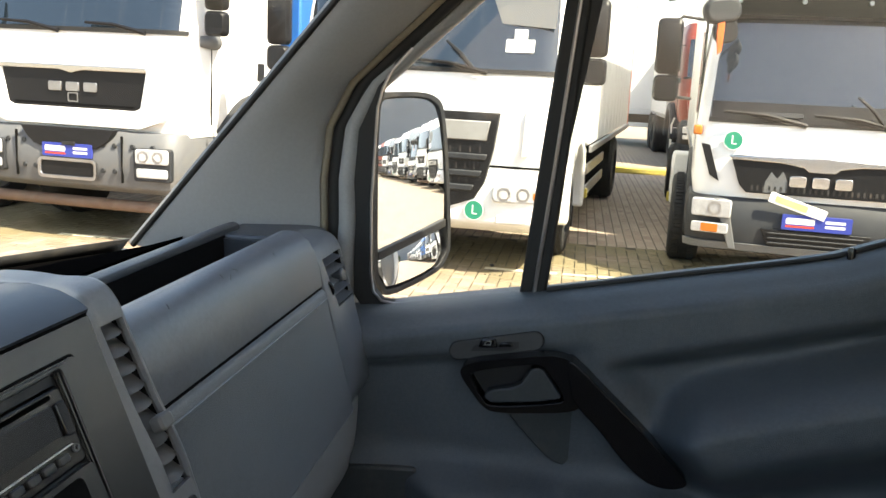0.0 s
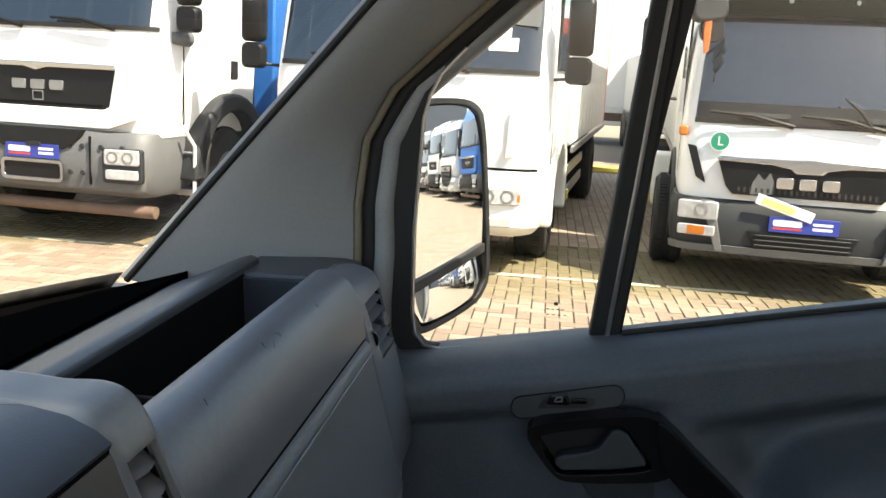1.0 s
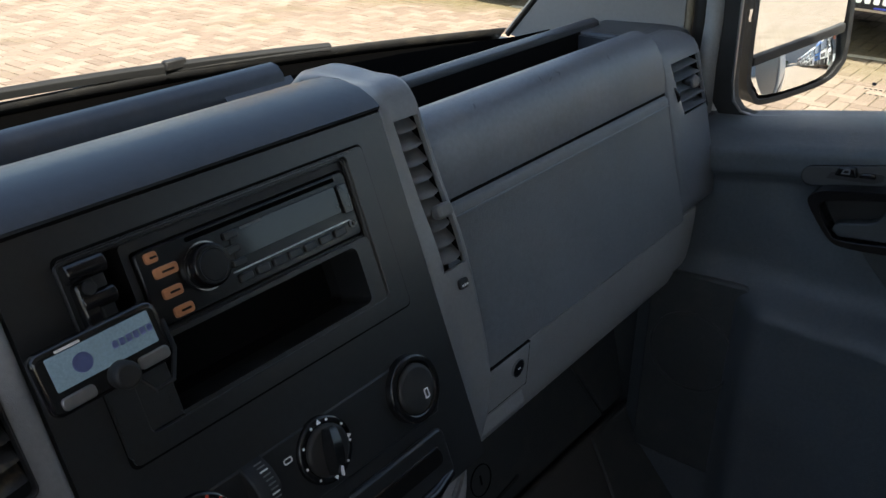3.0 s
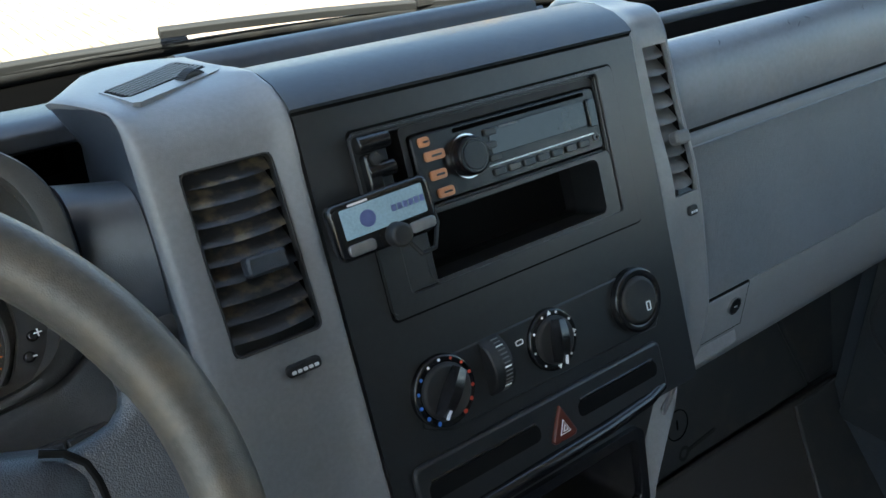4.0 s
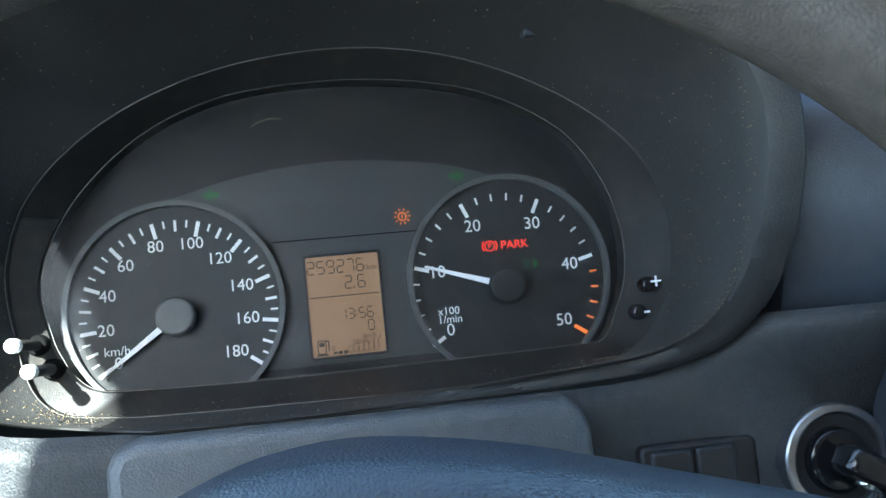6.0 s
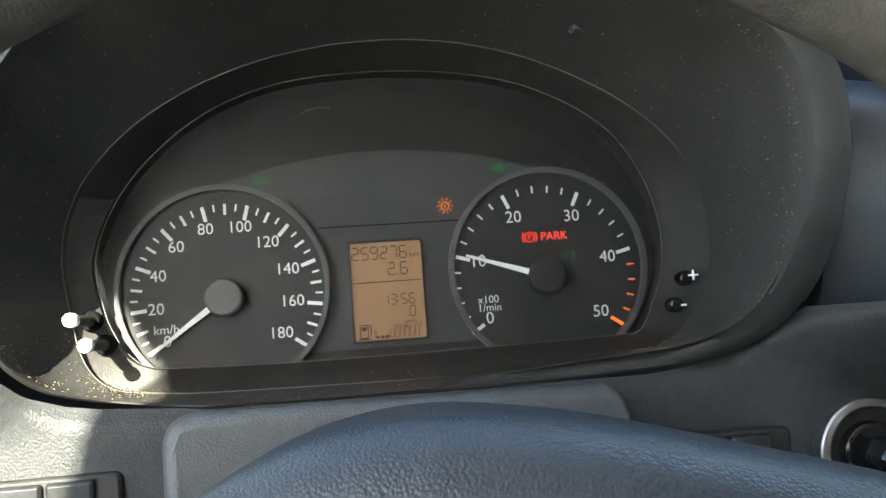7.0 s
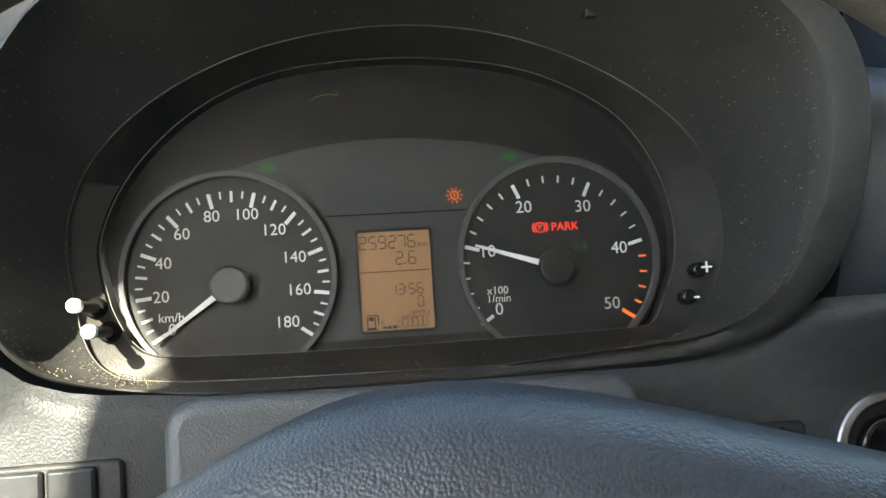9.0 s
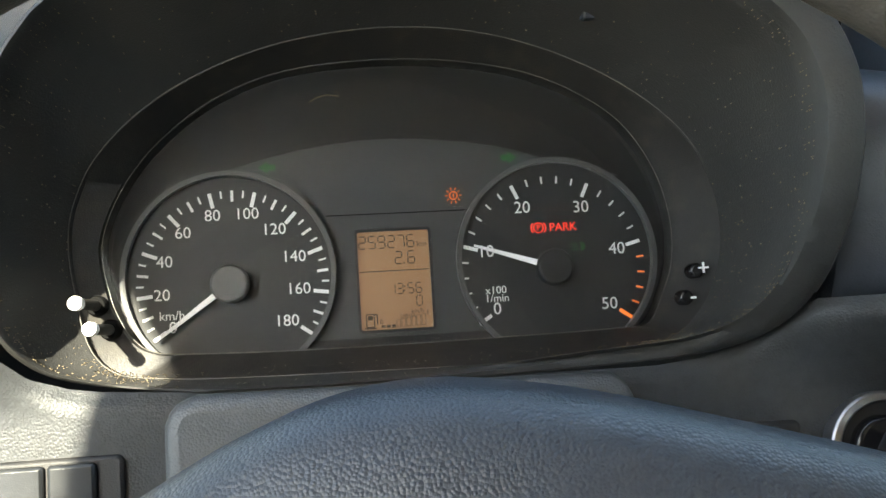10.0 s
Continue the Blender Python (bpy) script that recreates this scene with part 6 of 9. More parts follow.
    # unseen bulkhead takes the pale lining to brighten the cab
    solo("rear_wall", block(-0.92, 0.92, -0.80, -0.76, 0.60, 2.2), M_LINER, "pale unseen bulkhead bouncing light from behind the seats", "wall", kind="structure")
    solo("floor", block(-0.92, 0.92, -0.80, 1.25, 0.58, 0.62), M_CARPET, "dark rubber cab floor mat", "floor", kind="structure")
    solo("front_wall", sheet_x([(1.20, 1.36), (1.16, 1.20), (1.13, 1.0), (1.06, 0.80), (1.02, 0.62)], -0.92, 0.92, -0.02), M_DOORLOW, "dark cab front wall under the dashboard", "wall", kind="structure")
    for s in (1, -1):
        solo("cowl_side", block(s * 0.862 - 0.02, s * 0.862 + 0.045, 0.945, 1.30, 0.60, 1.345), M_DOORLOW, "dark cab side panel ahead of the door", "panel", kind="structure", bevel=0.006)
    dl = bmesh.new()
    block(-0.93, -0.84, -0.76, 0.96, 0.62, 1.34, dl)
    solo("driver_door", dl, M_DOOR, "dark plastic driver's door lining", "door", kind="structure", bevel=0.01)
    solo("door_post", block(-0.93, -0.78, -0.76, -0.42, 1.34, 2.16), M_PILLAR, "light grey driver's door post", "pillar", kind="structure", bevel=0.01)
    solo("door_post", block(0.80, 0.93, -0.76, -0.42, 0.62, 2.16), M_PILLAR, "light grey passenger door post", "pillar", kind="structure", bevel=0.01)
    for s in (1, -1):
        head = [Vector((0.752, 0.46, 2.03)), Vector((0.757, 0.1, 2.05)), Vector((0.76, -0.45, 2.10))]
        if s < 0:
            # unseen driver's rail, bent so its shadow edge shapes the dash sun patch
            head = [Vector((-0.80, 0.70, 2.03)), Vector((-0.775, 0.58, 2.03)), Vector((-0.764, 0.53, 2.03)), Vector((-0.752, 0.48, 2.03)), Vector((-0.764, 0.445, 2.03)), Vector((-0.782, 0.41, 2.03)), Vector((-0.80, 0.37, 2.03)), Vector((-0.81, 0.1, 2.05)), Vector((-0.80, -0.45, 2.10))]
        solo("roof_rail", tube(head, 0.05, 12), M_PILLAR, "light grey roof rail, driver's bent to shape the sun", "trim", kind="structure", smooth=180)
    # unseen block added to stop sun leaking between rail and ceiling
    solo("roof_light_block", block(-0.795, -0.70, -0.76, 0.80, 2.045, 2.20), M_LINER, "added light grey block stopping light over the driver's door", "trim", kind="structure", bevel=0.01)
    # outer skin in front of the glass
    rings = []
    for i in range(25):
        x = -0.90 + 1.80 * i / 24
        yb = 1.480 - 0.30 * x * x
        rings.append([(x, yb, 1.345), (x, yb + 0.06, 1.325), (x, yb + 0.42, 1.18), (x, yb + 0.50, 1.0), (x, yb + 0.46, 1.0), (x, yb, 1.30)])
    solo("bonnet", strip(rings), M_VANPAINT, "white van bonnet ahead of the windscreen", "bonnet", kind="structure", smooth=60)


shell()


def wiper(pts, label, blade):
    t = thing("windscreen_wiper", pts[0], label, "wiper")
    part("arm", tube(pts, [0.005, 0.0045, 0.004, 0.004][:len(pts)], 8), M_MATT, t)
    b = [Vector(p) for p in blade]
    rings = []
    for i, p in enumerate(b):
        w = 0.0058 if i < 2 else 0.0042
        rings.append([p + Vector((0, -w, 0.002)), p + Vector((0, -w * 0.2, w * 1.1)), p + Vector((0, w * 0.8, 0.006)), p + Vector((0, w, -0.006)), p + Vector((0, -w * 0.6, -0.008))])
    part("blade", strip(rings), M_RUBBER, t, "black rubber blade", bevel=0.001)
    m = b[3]
    part("pivot", block(m.x - 0.016, m.x + 0.016, m.y - 0.006, m.y + 0.006, m.z - 0.004, m.z + 0.009), M_MATT, t, bevel=0.002)


def on_glass(x, z, out=0.016):
    p = ws_point(x, z)
    return (p.x, p.y + out, p.z + out - 0.020)


wiper([on_glass(0.52, 1.345), on_glass(0.42, 1.362), on_glass(0.30, 1.372)], "black windscreen wiper resting on the passenger glass",
      [on_glass(0.60 - 0.075 * i, 1.371 + 0.0022 * i) for i in range(9)])
wiper([on_glass(-0.03, 1.345), on_glass(-0.14, 1.36), on_glass(-0.26, 1.370)], "black windscreen wiper resting on the driver's glass",
      [on_glass(0.04 - 0.085 * i, 1.370 + 0.003 * i) for i in range(9)])


# ---- passenger door ----
def belt(y):
    """Height of the window's lower edge along the door."""
    pts = [(-0.50, 1.50), (0.10, 1.462), (0.17, 1.442), (0.23, 1.420), (0.286, 1.407), (0.432, 1.378), (0.612, 1.341), (0.65, 1.336), (0.75, 1.318), (0.845, 1.300), (0.98, 1.285)]
    for (a, za), (b, zb) in zip(pts, pts[1:]):
        if a <= y <= b:
            return za + (zb - za) * (y - a) / (b - a)
    return pts[0][1] if y < pts[0][0] else pts[-1][1]


def door_x(y, z):
    """Inner surface of the door lining: ledge, flat band, armrest, map pocket."""
    top = belt(y)
    d = top - z
    x = 0.868 - 0.034 * step(0.0, 0.010, d) - 0.030 * step(0.010, 0.034, d)
    # flat band with the latch, then in under it
    band = 1.259 + (0.73 - y) * 0.16
    x += 0.014 * step(0.0, 0.016, band - z) * step(0.53, 0.62, y)
    # scoop behind the grab handle, then the armrest below it
    a = step(0.02, -0.06, y - (0.519 - (1.248 - z) * 0.86))
    upper = 1.250 + (0.519 - y) * 0.26
    rest = 1.217 + (0.392 - y) * 0.305 - 0.045 * step(0.39, 0.47, y)
    x += a * 0.034 * step(upper + 0.020, upper - 0.016, z)
    x -= a * 0.118 * step(rest + 0.040, rest - 0.016, z)
    x += a * 0.090 * step(rest - 0.05, rest - 0.17, z)
    # map pocket bulge low down
    x -= 0.035 * step(1.10, 1.06, z) * step(0.80, 0.74, y)
    x -= 0.020 * step(1.12, 1.06, z) * step(0.95, 0.90, y)
    return x


def passenger_door():
    t = thing("passenger_door", (0.86, 0.3, 0.64), "blue-grey plastic passenger door lining with black handle and armrest", "car door", kind="structure")
    bm = bmesh.new()
    ys = [-0.42 + 1.36 * i / 136 for i in range(137)]
    rows = []
    for y in ys:
        top = belt(y)
        zs = [0.64 + (top - 0.64) * j / 110 for j in range(111)]
        rows.append([bm.verts.new((door_x(y, z), y, z)) for z in zs])
    for a, b in zip(rows, rows[1:]):
        for j in range(110):
            bm.faces.new((a[j], a[j + 1], b[j + 1], b[j]))
    bk = [[bm.verts.new((0.905, y, z)) for z in (0.64, belt(y))] for y in ys]
    for i in range(len(ys) - 1):
        bm.faces.new((bk[i][0], bk[i + 1][0], bk[i + 1][1], bk[i][1]))
        bm.faces.new((rows[i][-1], bk[i][1], bk[i + 1][1], rows[i + 1][-1]))
        bm.faces.new((rows[i][0], rows[i + 1][0], bk[i + 1][0], bk[i][0]))
    part("lining", bm, M_DOOR, t, "blue-grey grained door lining", smooth=60)

    def dp(y, z):
        return (-y, z)
    # latch plate and pin
    ax = Vector((-0.104, -0.0235)).normalized()
    side = Vector((-ax.y, ax.x))
    pl = []
    for c0, d in ((Vector((-0.620, 1.2930)), -1), (Vector((-0.722, 1.2700)), 1)):
        for k in range(11):
            a = radians(-90 + 18 * k)
            pl.append(tuple(c0 + (ax * math.cos(a) - side * math.sin(a)) * 0.0125 * d))
    L = Frame((0.799 - 0.128, 0.0, 0.0), (0, -1, 0), (0.10, 0, 1))
    part("latch_groove", plate(L, [(0.6705 * -1 + (u + 0.6705) * 1.014, 1.2815 + (v - 1.2815) * 1.03) for u, v in pl], -0.006, -0.0005), M_VOID, t)
    part("latch_plate", plate(L, pl, -0.004, 0.0012), M_PLATEGREY, t, "warm grey lozenge-shaped latch plate", bevel=0.001)
    part("latch_slot", plate(L, [dp(*p) for p in ((0.705, 1.2715), (0.70, 1.281), (0.655, 1.2895), (0.640, 1.290), (0.640, 1.282), (0.65, 1.277))], 0.0, 0.0022), M_MATT, t)
    lk = part("latch_lever", plate(L, [dp(*p) for p in ((0.695, 1.279), (0.691, 1.291), (0.672, 1.2935), (0.668, 1.281))], 0.001, 0.012), M_BLACK, t, "glossy black lock lever", bevel=0.0025)
    part("lock_mark", framed(L, [dp(*p) for p in ((0.687, 1.283), (0.685, 1.289), (0.677, 1.2905), (0.677, 1.284))], [dp(*p) for p in ((0.685, 1.2845), (0.6835, 1.288), (0.6785, 1.289), (0.6785, 1.2855))], 0.012, 0.0126), M_BUMPER, lk)
    part("latch_tip", plate(L, [dp(*p) for p in ((0.668, 1.281), (0.664, 1.288), (0.650, 1.2890), (0.648, 1.283))], 0.001, 0.007), M_BLACK, t, bevel=0.002)
    # handle surround: a loop that runs on into the grab handle
    H = Frame((0.774, 0.0, 0.0), (0, -1, 0), (0.0, 0, 1))
    outer = curve([(0.714, 1.242), (0.706, 1.2555), (0.679, 1.2635), (0.625, 1.2735), (0.593, 1.2780), (0.571, 1.2740), (0.550, 1.2600), (0.540, 1.2400), (0.548, 1.2180), (0.566, 1.2040), (0.619, 1.1960), (0.663, 1.1930), (0.680, 1.1985), (0.697, 1.2170)], 4)
    band = curve([(0.572, 1.2730), (0.549, 1.2590), (0.527, 1.2385), (0.483, 1.1990), (0.444, 1.1620), (0.416, 1.1350), (0.407, 1.1210), (0.418, 1.1130), (0.440, 1.1120), (0.463, 1.1200), (0.493, 1.1450), (0.526, 1.1830), (0.552, 1.2080), (0.566, 1.2300)], 4)
    part("grab_band", plate(Frame((0.771, 0.0, 0.0), (0, -1, 0), Z), [(-y, z) for y, z in band], -0.03, 0.008), M_RADIO, t, "satin black band of the grab handle", bevel=0.006, segs=3)
    pocket = curve([(0.656, 1.1860), (0.630, 1.1915), (0.575, 1.2000), (0.540, 1.1950), (0.494, 1.1580), (0.462, 1.1160), (0.490, 1.1070), (0.530, 1.1060), (0.577, 1.1100), (0.610, 1.1340)], 4)
    part("pull_pocket", plate(Frame((door_x(0.58, 1.15) - 0.003, 0.0, 0.0), (0, -1, 0), Z), [(-y, z) for y, z in pocket], -0.01, 0.001), M_DOORLOW, t, "dark pull pocket", bevel=0.003)
    inner = curve([(0.700, 1.2370), (0.693, 1.2465), (0.665, 1.2545), (0.640, 1.2600), (0.615, 1.2640), (0.602, 1.2590), (0.588, 1.2420), (0.576, 1.2240), (0.580, 1.2150), (0.619, 1.2070), (0.668, 1.2010), (0.682, 1.2090)], 4)
    part("handle_surround", framed(H, [dp(*p) for p in outer], [dp(*p) for p in inner], -0.02, 0.008), M_RADIO, t, "satin black door handle surround", bevel=0.005, segs=3)
    part("handle_cup", plate(H, [dp(*p) for p in inner], -0.030, -0.022), M_MATT, t, "dark handle recess")
    part("cup_wall", framed(H, [dp(0.645 + (y - 0.645) * 1.05, 1.225 + (z - 1.225) * 1.08) for y, z in inner], [dp(*p) for p in inner], -0.028, 0.0), M_MATT, t)
    lever = [(0.681, 1.2090), (0.672, 1.2020), (0.614, 1.2090), (0.580, 1.2170), (0.579, 1.2220), (0.603, 1.2540), (0.611, 1.2575), (0.621, 1.2550), (0.627, 1.2450), (0.633, 1.2330), (0.644, 1.2270), (0.674, 1.2200), (0.680, 1.2150)]
    part("door_handle", plate(H, [dp(*p) for p in lever], -0.018, 0.001), M_DOORLOW, t, "dark grey pull lever", bevel=0.004, segs=3)
    # speaker disc and map pocket panel
    sp = Frame((door_x(0.84, 0.98) - 0.002, 0.0, 0.0), (0, -1, 0), Z)
    part("speaker_panel", plate(sp, [dp(*p) for p in ((0.915, 1.075), (0.775, 1.085), (0.765, 1.07), (0.765, 0.75), (0.915, 0.75))], -0.03, 0.002), M_DOORLOW, t, "flat dark speaker panel", bevel=0.004)
    part("speaker_ring", annulus(Frame(sp.p(-0.84, 0.955, 0.002), sp.u, sp.v), 0, 0, 0.062, 0.066, -0.001, 0.0035, 56), M_DOORLOW, t, bevel=0.001)
    # lock pin at the belt
    pin = thing("lock_pin", (0.858, 0.215, 1.424), "small black door lock pin standing on the sill", "lock pin")
    part("pin", disc(Frame((0.858, 0.215, 1.414), X, Y), 0, 0, 0.0055, -0.002, 0.022, 20, 0.0045), M_BLACK, pin, bevel=0.001)
    part("collar", disc(Frame((0.858, 0.215, 1.412), X, Y), 0, 0, 0.014, -0.004, 0.0035, 28), M_DOOR, pin, bevel=0.001)
    # window frame: rubber ring round the quarter glass, divider with a grey strip, rear glass
    G = Frame((0.884, 0.0, 0.0), (0, -1, 0), (-0.045, 0, 1))

    def g2(y, z):
        p = Vector((0.884, y, z)) - G.o
        return (p.dot(G.u), z / G.v.z)
    G = Frame((0.884 + 0.045 * 1.34, 0.0, 0.0), (0, -1, 0), (-0.045, 0, 1))

    def gp(y, z):
        return (-y, z / G.v.z)
    glass = [(0.648, 1.334), (0.66, 1.3315), (0.75, 1.316), (0.828, 1.3020), (0.850, 1.305), (0.862, 1.318), (0.8665, 1.345), (0.8680, 1.45), (0.8620, 1.585), (0.8550, 1.612), (0.8430, 1.637), (0.815, 1.668), (0.765, 1.720), (0.66, 1.83), (0.585, 1.905), (0.590, 1.80)]
    ring = [(0.628, 1.318), (0.66, 1.316), (0.75, 1.300), (0.84, 1.282), (0.876, 1.290), (0.892, 1.312), (0.896, 1.345), (0.898, 1.45), (0.893, 1.59), (0.886, 1.622), (0.868, 1.655), (0.835, 1.692), (0.785, 1.742), (0.67, 1.86), (0.56, 1.96), (0.555, 1.80)]
    part("quarter_seal", framed(G, [gp(*p) for p in ring], [gp(*p) for p in glass], -0.010, 0.012), M_RUBBER, t, "black rubber seal of the quarter window", bevel=0.003)
    bead = [G.p(*gp(y, z), 0.012) for y, z in [(0.655, 1.330)] + glass[2:12]]
    part("seal_bead", tube(bead, 0.0022, 6), M_STEEL, t, "thin grey bead")
    q = part("quarter_pane", plate(G, [gp(*p) for p in glass], -0.003, 0.000), M_GLASS, t, "clear quarter window pane", smooth=0)
    q.visible_shadow = False
    bars("glass_mark", G, [(-0.700 + 0.006 * i, gp(0, 1.362)[1], 0.0035, 0.0012) for i in range(4)] + [(-0.700 + 0.007 * i, gp(0, 1.355)[1], 0.003, 0.0012) for i in range(4)] + [(-0.691, gp(0, 1.369)[1], 0.005, 0.004)], 0.0008, M_DOORLOW, t, "small etched glass mark")
    div = [(0.6495, 1.320), (0.6115, 1.327), (0.600, 1.45), (0.5785, 1.74), (0.565, 1.93), (0.598, 1.93), (0.6115, 1.74), (0.632, 1.52)]
    part("divider", plate(G, [gp(*p) for p in div], -0.014, 0.016), M_RUBBER, t, "black window divider", bevel=0.004)
    st = [G.p(*gp(y, z), 0.0165) for y, z in ((0.6285, 1.328), (0.6105, 1.52), (0.5925, 1.74), (0.578, 1.93))]
    part("divider_strip", tube(st, 0.0030, 6), M_STEEL, t, "narrow grey strip on the divider")
    rear = [(0.612, 1.336), (0.432, 1.374), (0.286, 1.402), (0.23, 1.414), (0.17, 1.436), (0.10, 1.456), (-0.38, 1.48), (-0.38, 1.98), (0.30, 1.98), (0.575, 1.90)]
    r = part("side_pane", plate(G, [gp(*p) for p in rear], -0.006, -0.003), M_GLASS, t, "clear side window pane", smooth=0)
    r.visible_shadow = False
    edge = [(0.862 + 0.006, y, belt(y) + 0.001) for y in (0.610, 0.55, 0.5, 0.432, 0.36, 0.286, 0.23, 0.17, 0.10, -0.1, -0.38)]
    part("belt_seal", tube(edge, 0.0045, 8), M_RUBBER, t, "black rubber belt seal")
    fr = [(0.665, 1.90), (0.56, 1.96), (0.36, 2.0), (0.0, 2.02), (-0.40, 2.02)]
    part("upper_frame", tube([(0.86 - 0.10 * (z - 1.6), y, z) for y, z in fr], 0.03, 10), M_RUBBER, t, "black upper window frame")
    # white edge of the body below the seal
    solo("door_edge", tube([(0.890, 0.905, 1.335), (0.892, 0.900, 1.300), (0.893, 0.880, 1.280)], 0.008, 8), M_VANPAINT, "white painted door edge by the dashboard", "trim", kind="structure")


passenger_door()


# ---- outside mirror ----
def convex(F, outline, cu, cv, n0, radius):
    """Spherical mirror glass with a given outline."""
    rim = []
    for (a, b), (p, q) in zip(outline, outline[1:] + outline[:1]):
        rim += [(a + (p - a) * k / 6, b + (q - b) * k / 6) for k in range(6)]
    rings = [[F.p(a, b, n0 - 0.008) for a, b in rim]]
    for f in (1.0, 0.86, 0.72, 0.58, 0.44, 0.30, 0.16, 0.04):
        rings.append([F.p(cu + (a - cu) * f, cv + (b - cv) * f, n0 - ((a - cu) ** 2 + (b - cv) ** 2) * f * f / (2 * radius)) for a, b in rim])
    return strip(rings)


def door_mirror():
    c = Vector((1.085, 0.846, 1.455))
    n = Vector((-0.539, -0.841, 0.056)).normalized()
    u = Vector((0.841, -0.539, 0.0)).normalized()
    v = n.cross(u).normalized()
    F = Frame(c, u, v)
    t = thing("door_mirror", c - v * 0.18, "large black door mirror with two glasses outside the window", "door mirror")
    shape = [(-0.090, -0.165), (-0.065, -0.178), (0.035, -0.158), (0.070, -0.135), (0.080, -0.10), (0.074, 0.02), (0.062, 0.115), (0.042, 0.142), (0.0, 0.150), (-0.070, 0.148), (-0.090, 0.140), (-0.100, 0.10), (-0.104, -0.12)]
    hole = [(-0.084, -0.158), (-0.063, -0.169), (0.033, -0.150), (0.063, -0.129), (0.072, -0.10), (0.066, 0.02), (0.054, 0.110), (0.037, 0.134), (0.0, 0.142), (-0.066, 0.140), (-0.083, 0.133), (-0.092, 0.10), (-0.096, -0.12)]
    big = [(-0.094, -0.105), (0.066, -0.064), (0.065, 0.02), (0.053, 0.109), (0.036, 0.132), (0.0, 0.140), (-0.065, 0.138), (-0.081, 0.131), (-0.090, 0.10)]
    small = [(-0.080, -0.154), (-0.063, -0.164), (0.030, -0.146), (0.060, -0.126), (0.068, -0.100), (0.066, -0.078), (-0.092, -0.119), (-0.091, -0.135)]
    shape, hole, big, small = curve(shape, 4), curve(hole, 4), curve(big, 3), curve(small, 3)
    part("rim", framed(F, shape, hole, -0.03, 0.010), M_MATT, t, "black plastic mirror rim", bevel=0.004, segs=3)
    rings = [[F.p(a * f, b * f, k) for a, b in shape] for f, k in ((1.0, -0.028), (0.96, -0.060), (0.80, -0.085), (0.45, -0.098))]
    part("housing", strip(rings), M_MATT, t, "black mirror housing", smooth=60)
    part("main_glass", convex(F, big, -0.014, 0.02, 0.008, 2.5), M_MIRROR, t, "slightly convex main mirror glass", smooth=60)
    tip = Frame(F.p(0, -0.120, 0.006), F.u, F.v - F.n * 0.09)
    part("wide_glass", convex(tip, [(a, b + 0.120) for a, b in small], -0.012, 0.0, 0.004, 0.32), M_MIRROR, t, "convex lower mirror glass", smooth=60)
    part("glass_bar", plate(F, [(-0.096, -0.119), (0.067, -0.078), (0.067, -0.064), (-0.096, -0.105)], -0.002, 0.011), M_MATT, t, bevel=0.002)
    part("arm", tube([F.p(-0.05, 0.03, -0.05), Vector((0.97, 0.93, 1.47)), Vector((0.93, 0.93, 1.44))], [0.035, 0.03, 0.03], 12), M_MATT, t, "black mirror arm")


door_mirror()


def van_flank():
    """Outside of the van behind the door, as the mirror shows it."""
    bm = bmesh.new()
    prof = [(0.930, 0.42), (0.948, 0.60), (0.952, 1.00), (0.945, 1.35), (0.925, 1.80), (0.90, 2.30), (0.84, 2.55), (0.82, 2.55), (0.90, 1.80), (0.925, 1.0), (0.90, 0.42)]
    strip([[(x, y, z) for x, z in prof] for y in (-5.2, -2.4, -0.48)], bm)
    solo("van_flank", bm, M_VANPAINT, "white painted side of the van", "van side", kind="structure", smooth=50)
    solo("van_rub_strip", block(0.945, 0.962, -5.1, -0.5, 0.92, 1.02), M_MATT, "black rub strip along the van", "trim", kind="structure", bevel=0.006)


van_flank()


# ---- passenger seat and footwell ----
def seat():
    t = thing("passenger_seat", (0.42, 0.1, 0.62), "dark woven cloth passenger seat facing the dashboard", "car seat")
    part("base", block(0.16, 0.70, -0.35, 0.28, 0.62, 0.86), M_MATT, t, "black seat base", bevel=0.02)
    rings = []
    for i in range(9):
        f = i / 8
        x = 0.12 + 0.62 * f
        e = 0.03 * (2 * f - 1) ** 4
        rings.append([(x, 0.36 - e, 0.86 + e), (x, 0.40 - e, 0.93), (x, 0.37 - e, 0.985 - e), (x, 0.25, 1.005 - e), (x, -0.30, 0.985 - e), (x, -0.34, 0.86 + e)])
    part("cushion", strip(rings), M_SEAT, t, "woven seat cushion", smooth=60, bevel=0.01)
    rings = []
    for i in range(9):
        f = i / 8
        x = 0.14 + 0.58 * f
        e = 0.03 * (2 * f - 1) ** 4
        rings.append([(x, -0.24 - e, 0.98), (x, -0.32 - e, 1.30), (x, -0.40, 1.62 - e), (x, -0.50, 1.62 - e), (x, -0.46 + e, 1.30), (x, -0.40 + e, 0.95)])
    part("backrest", strip(rings), M_SEAT, t, "woven seat backrest", smooth=60, bevel=0.01)


seat()


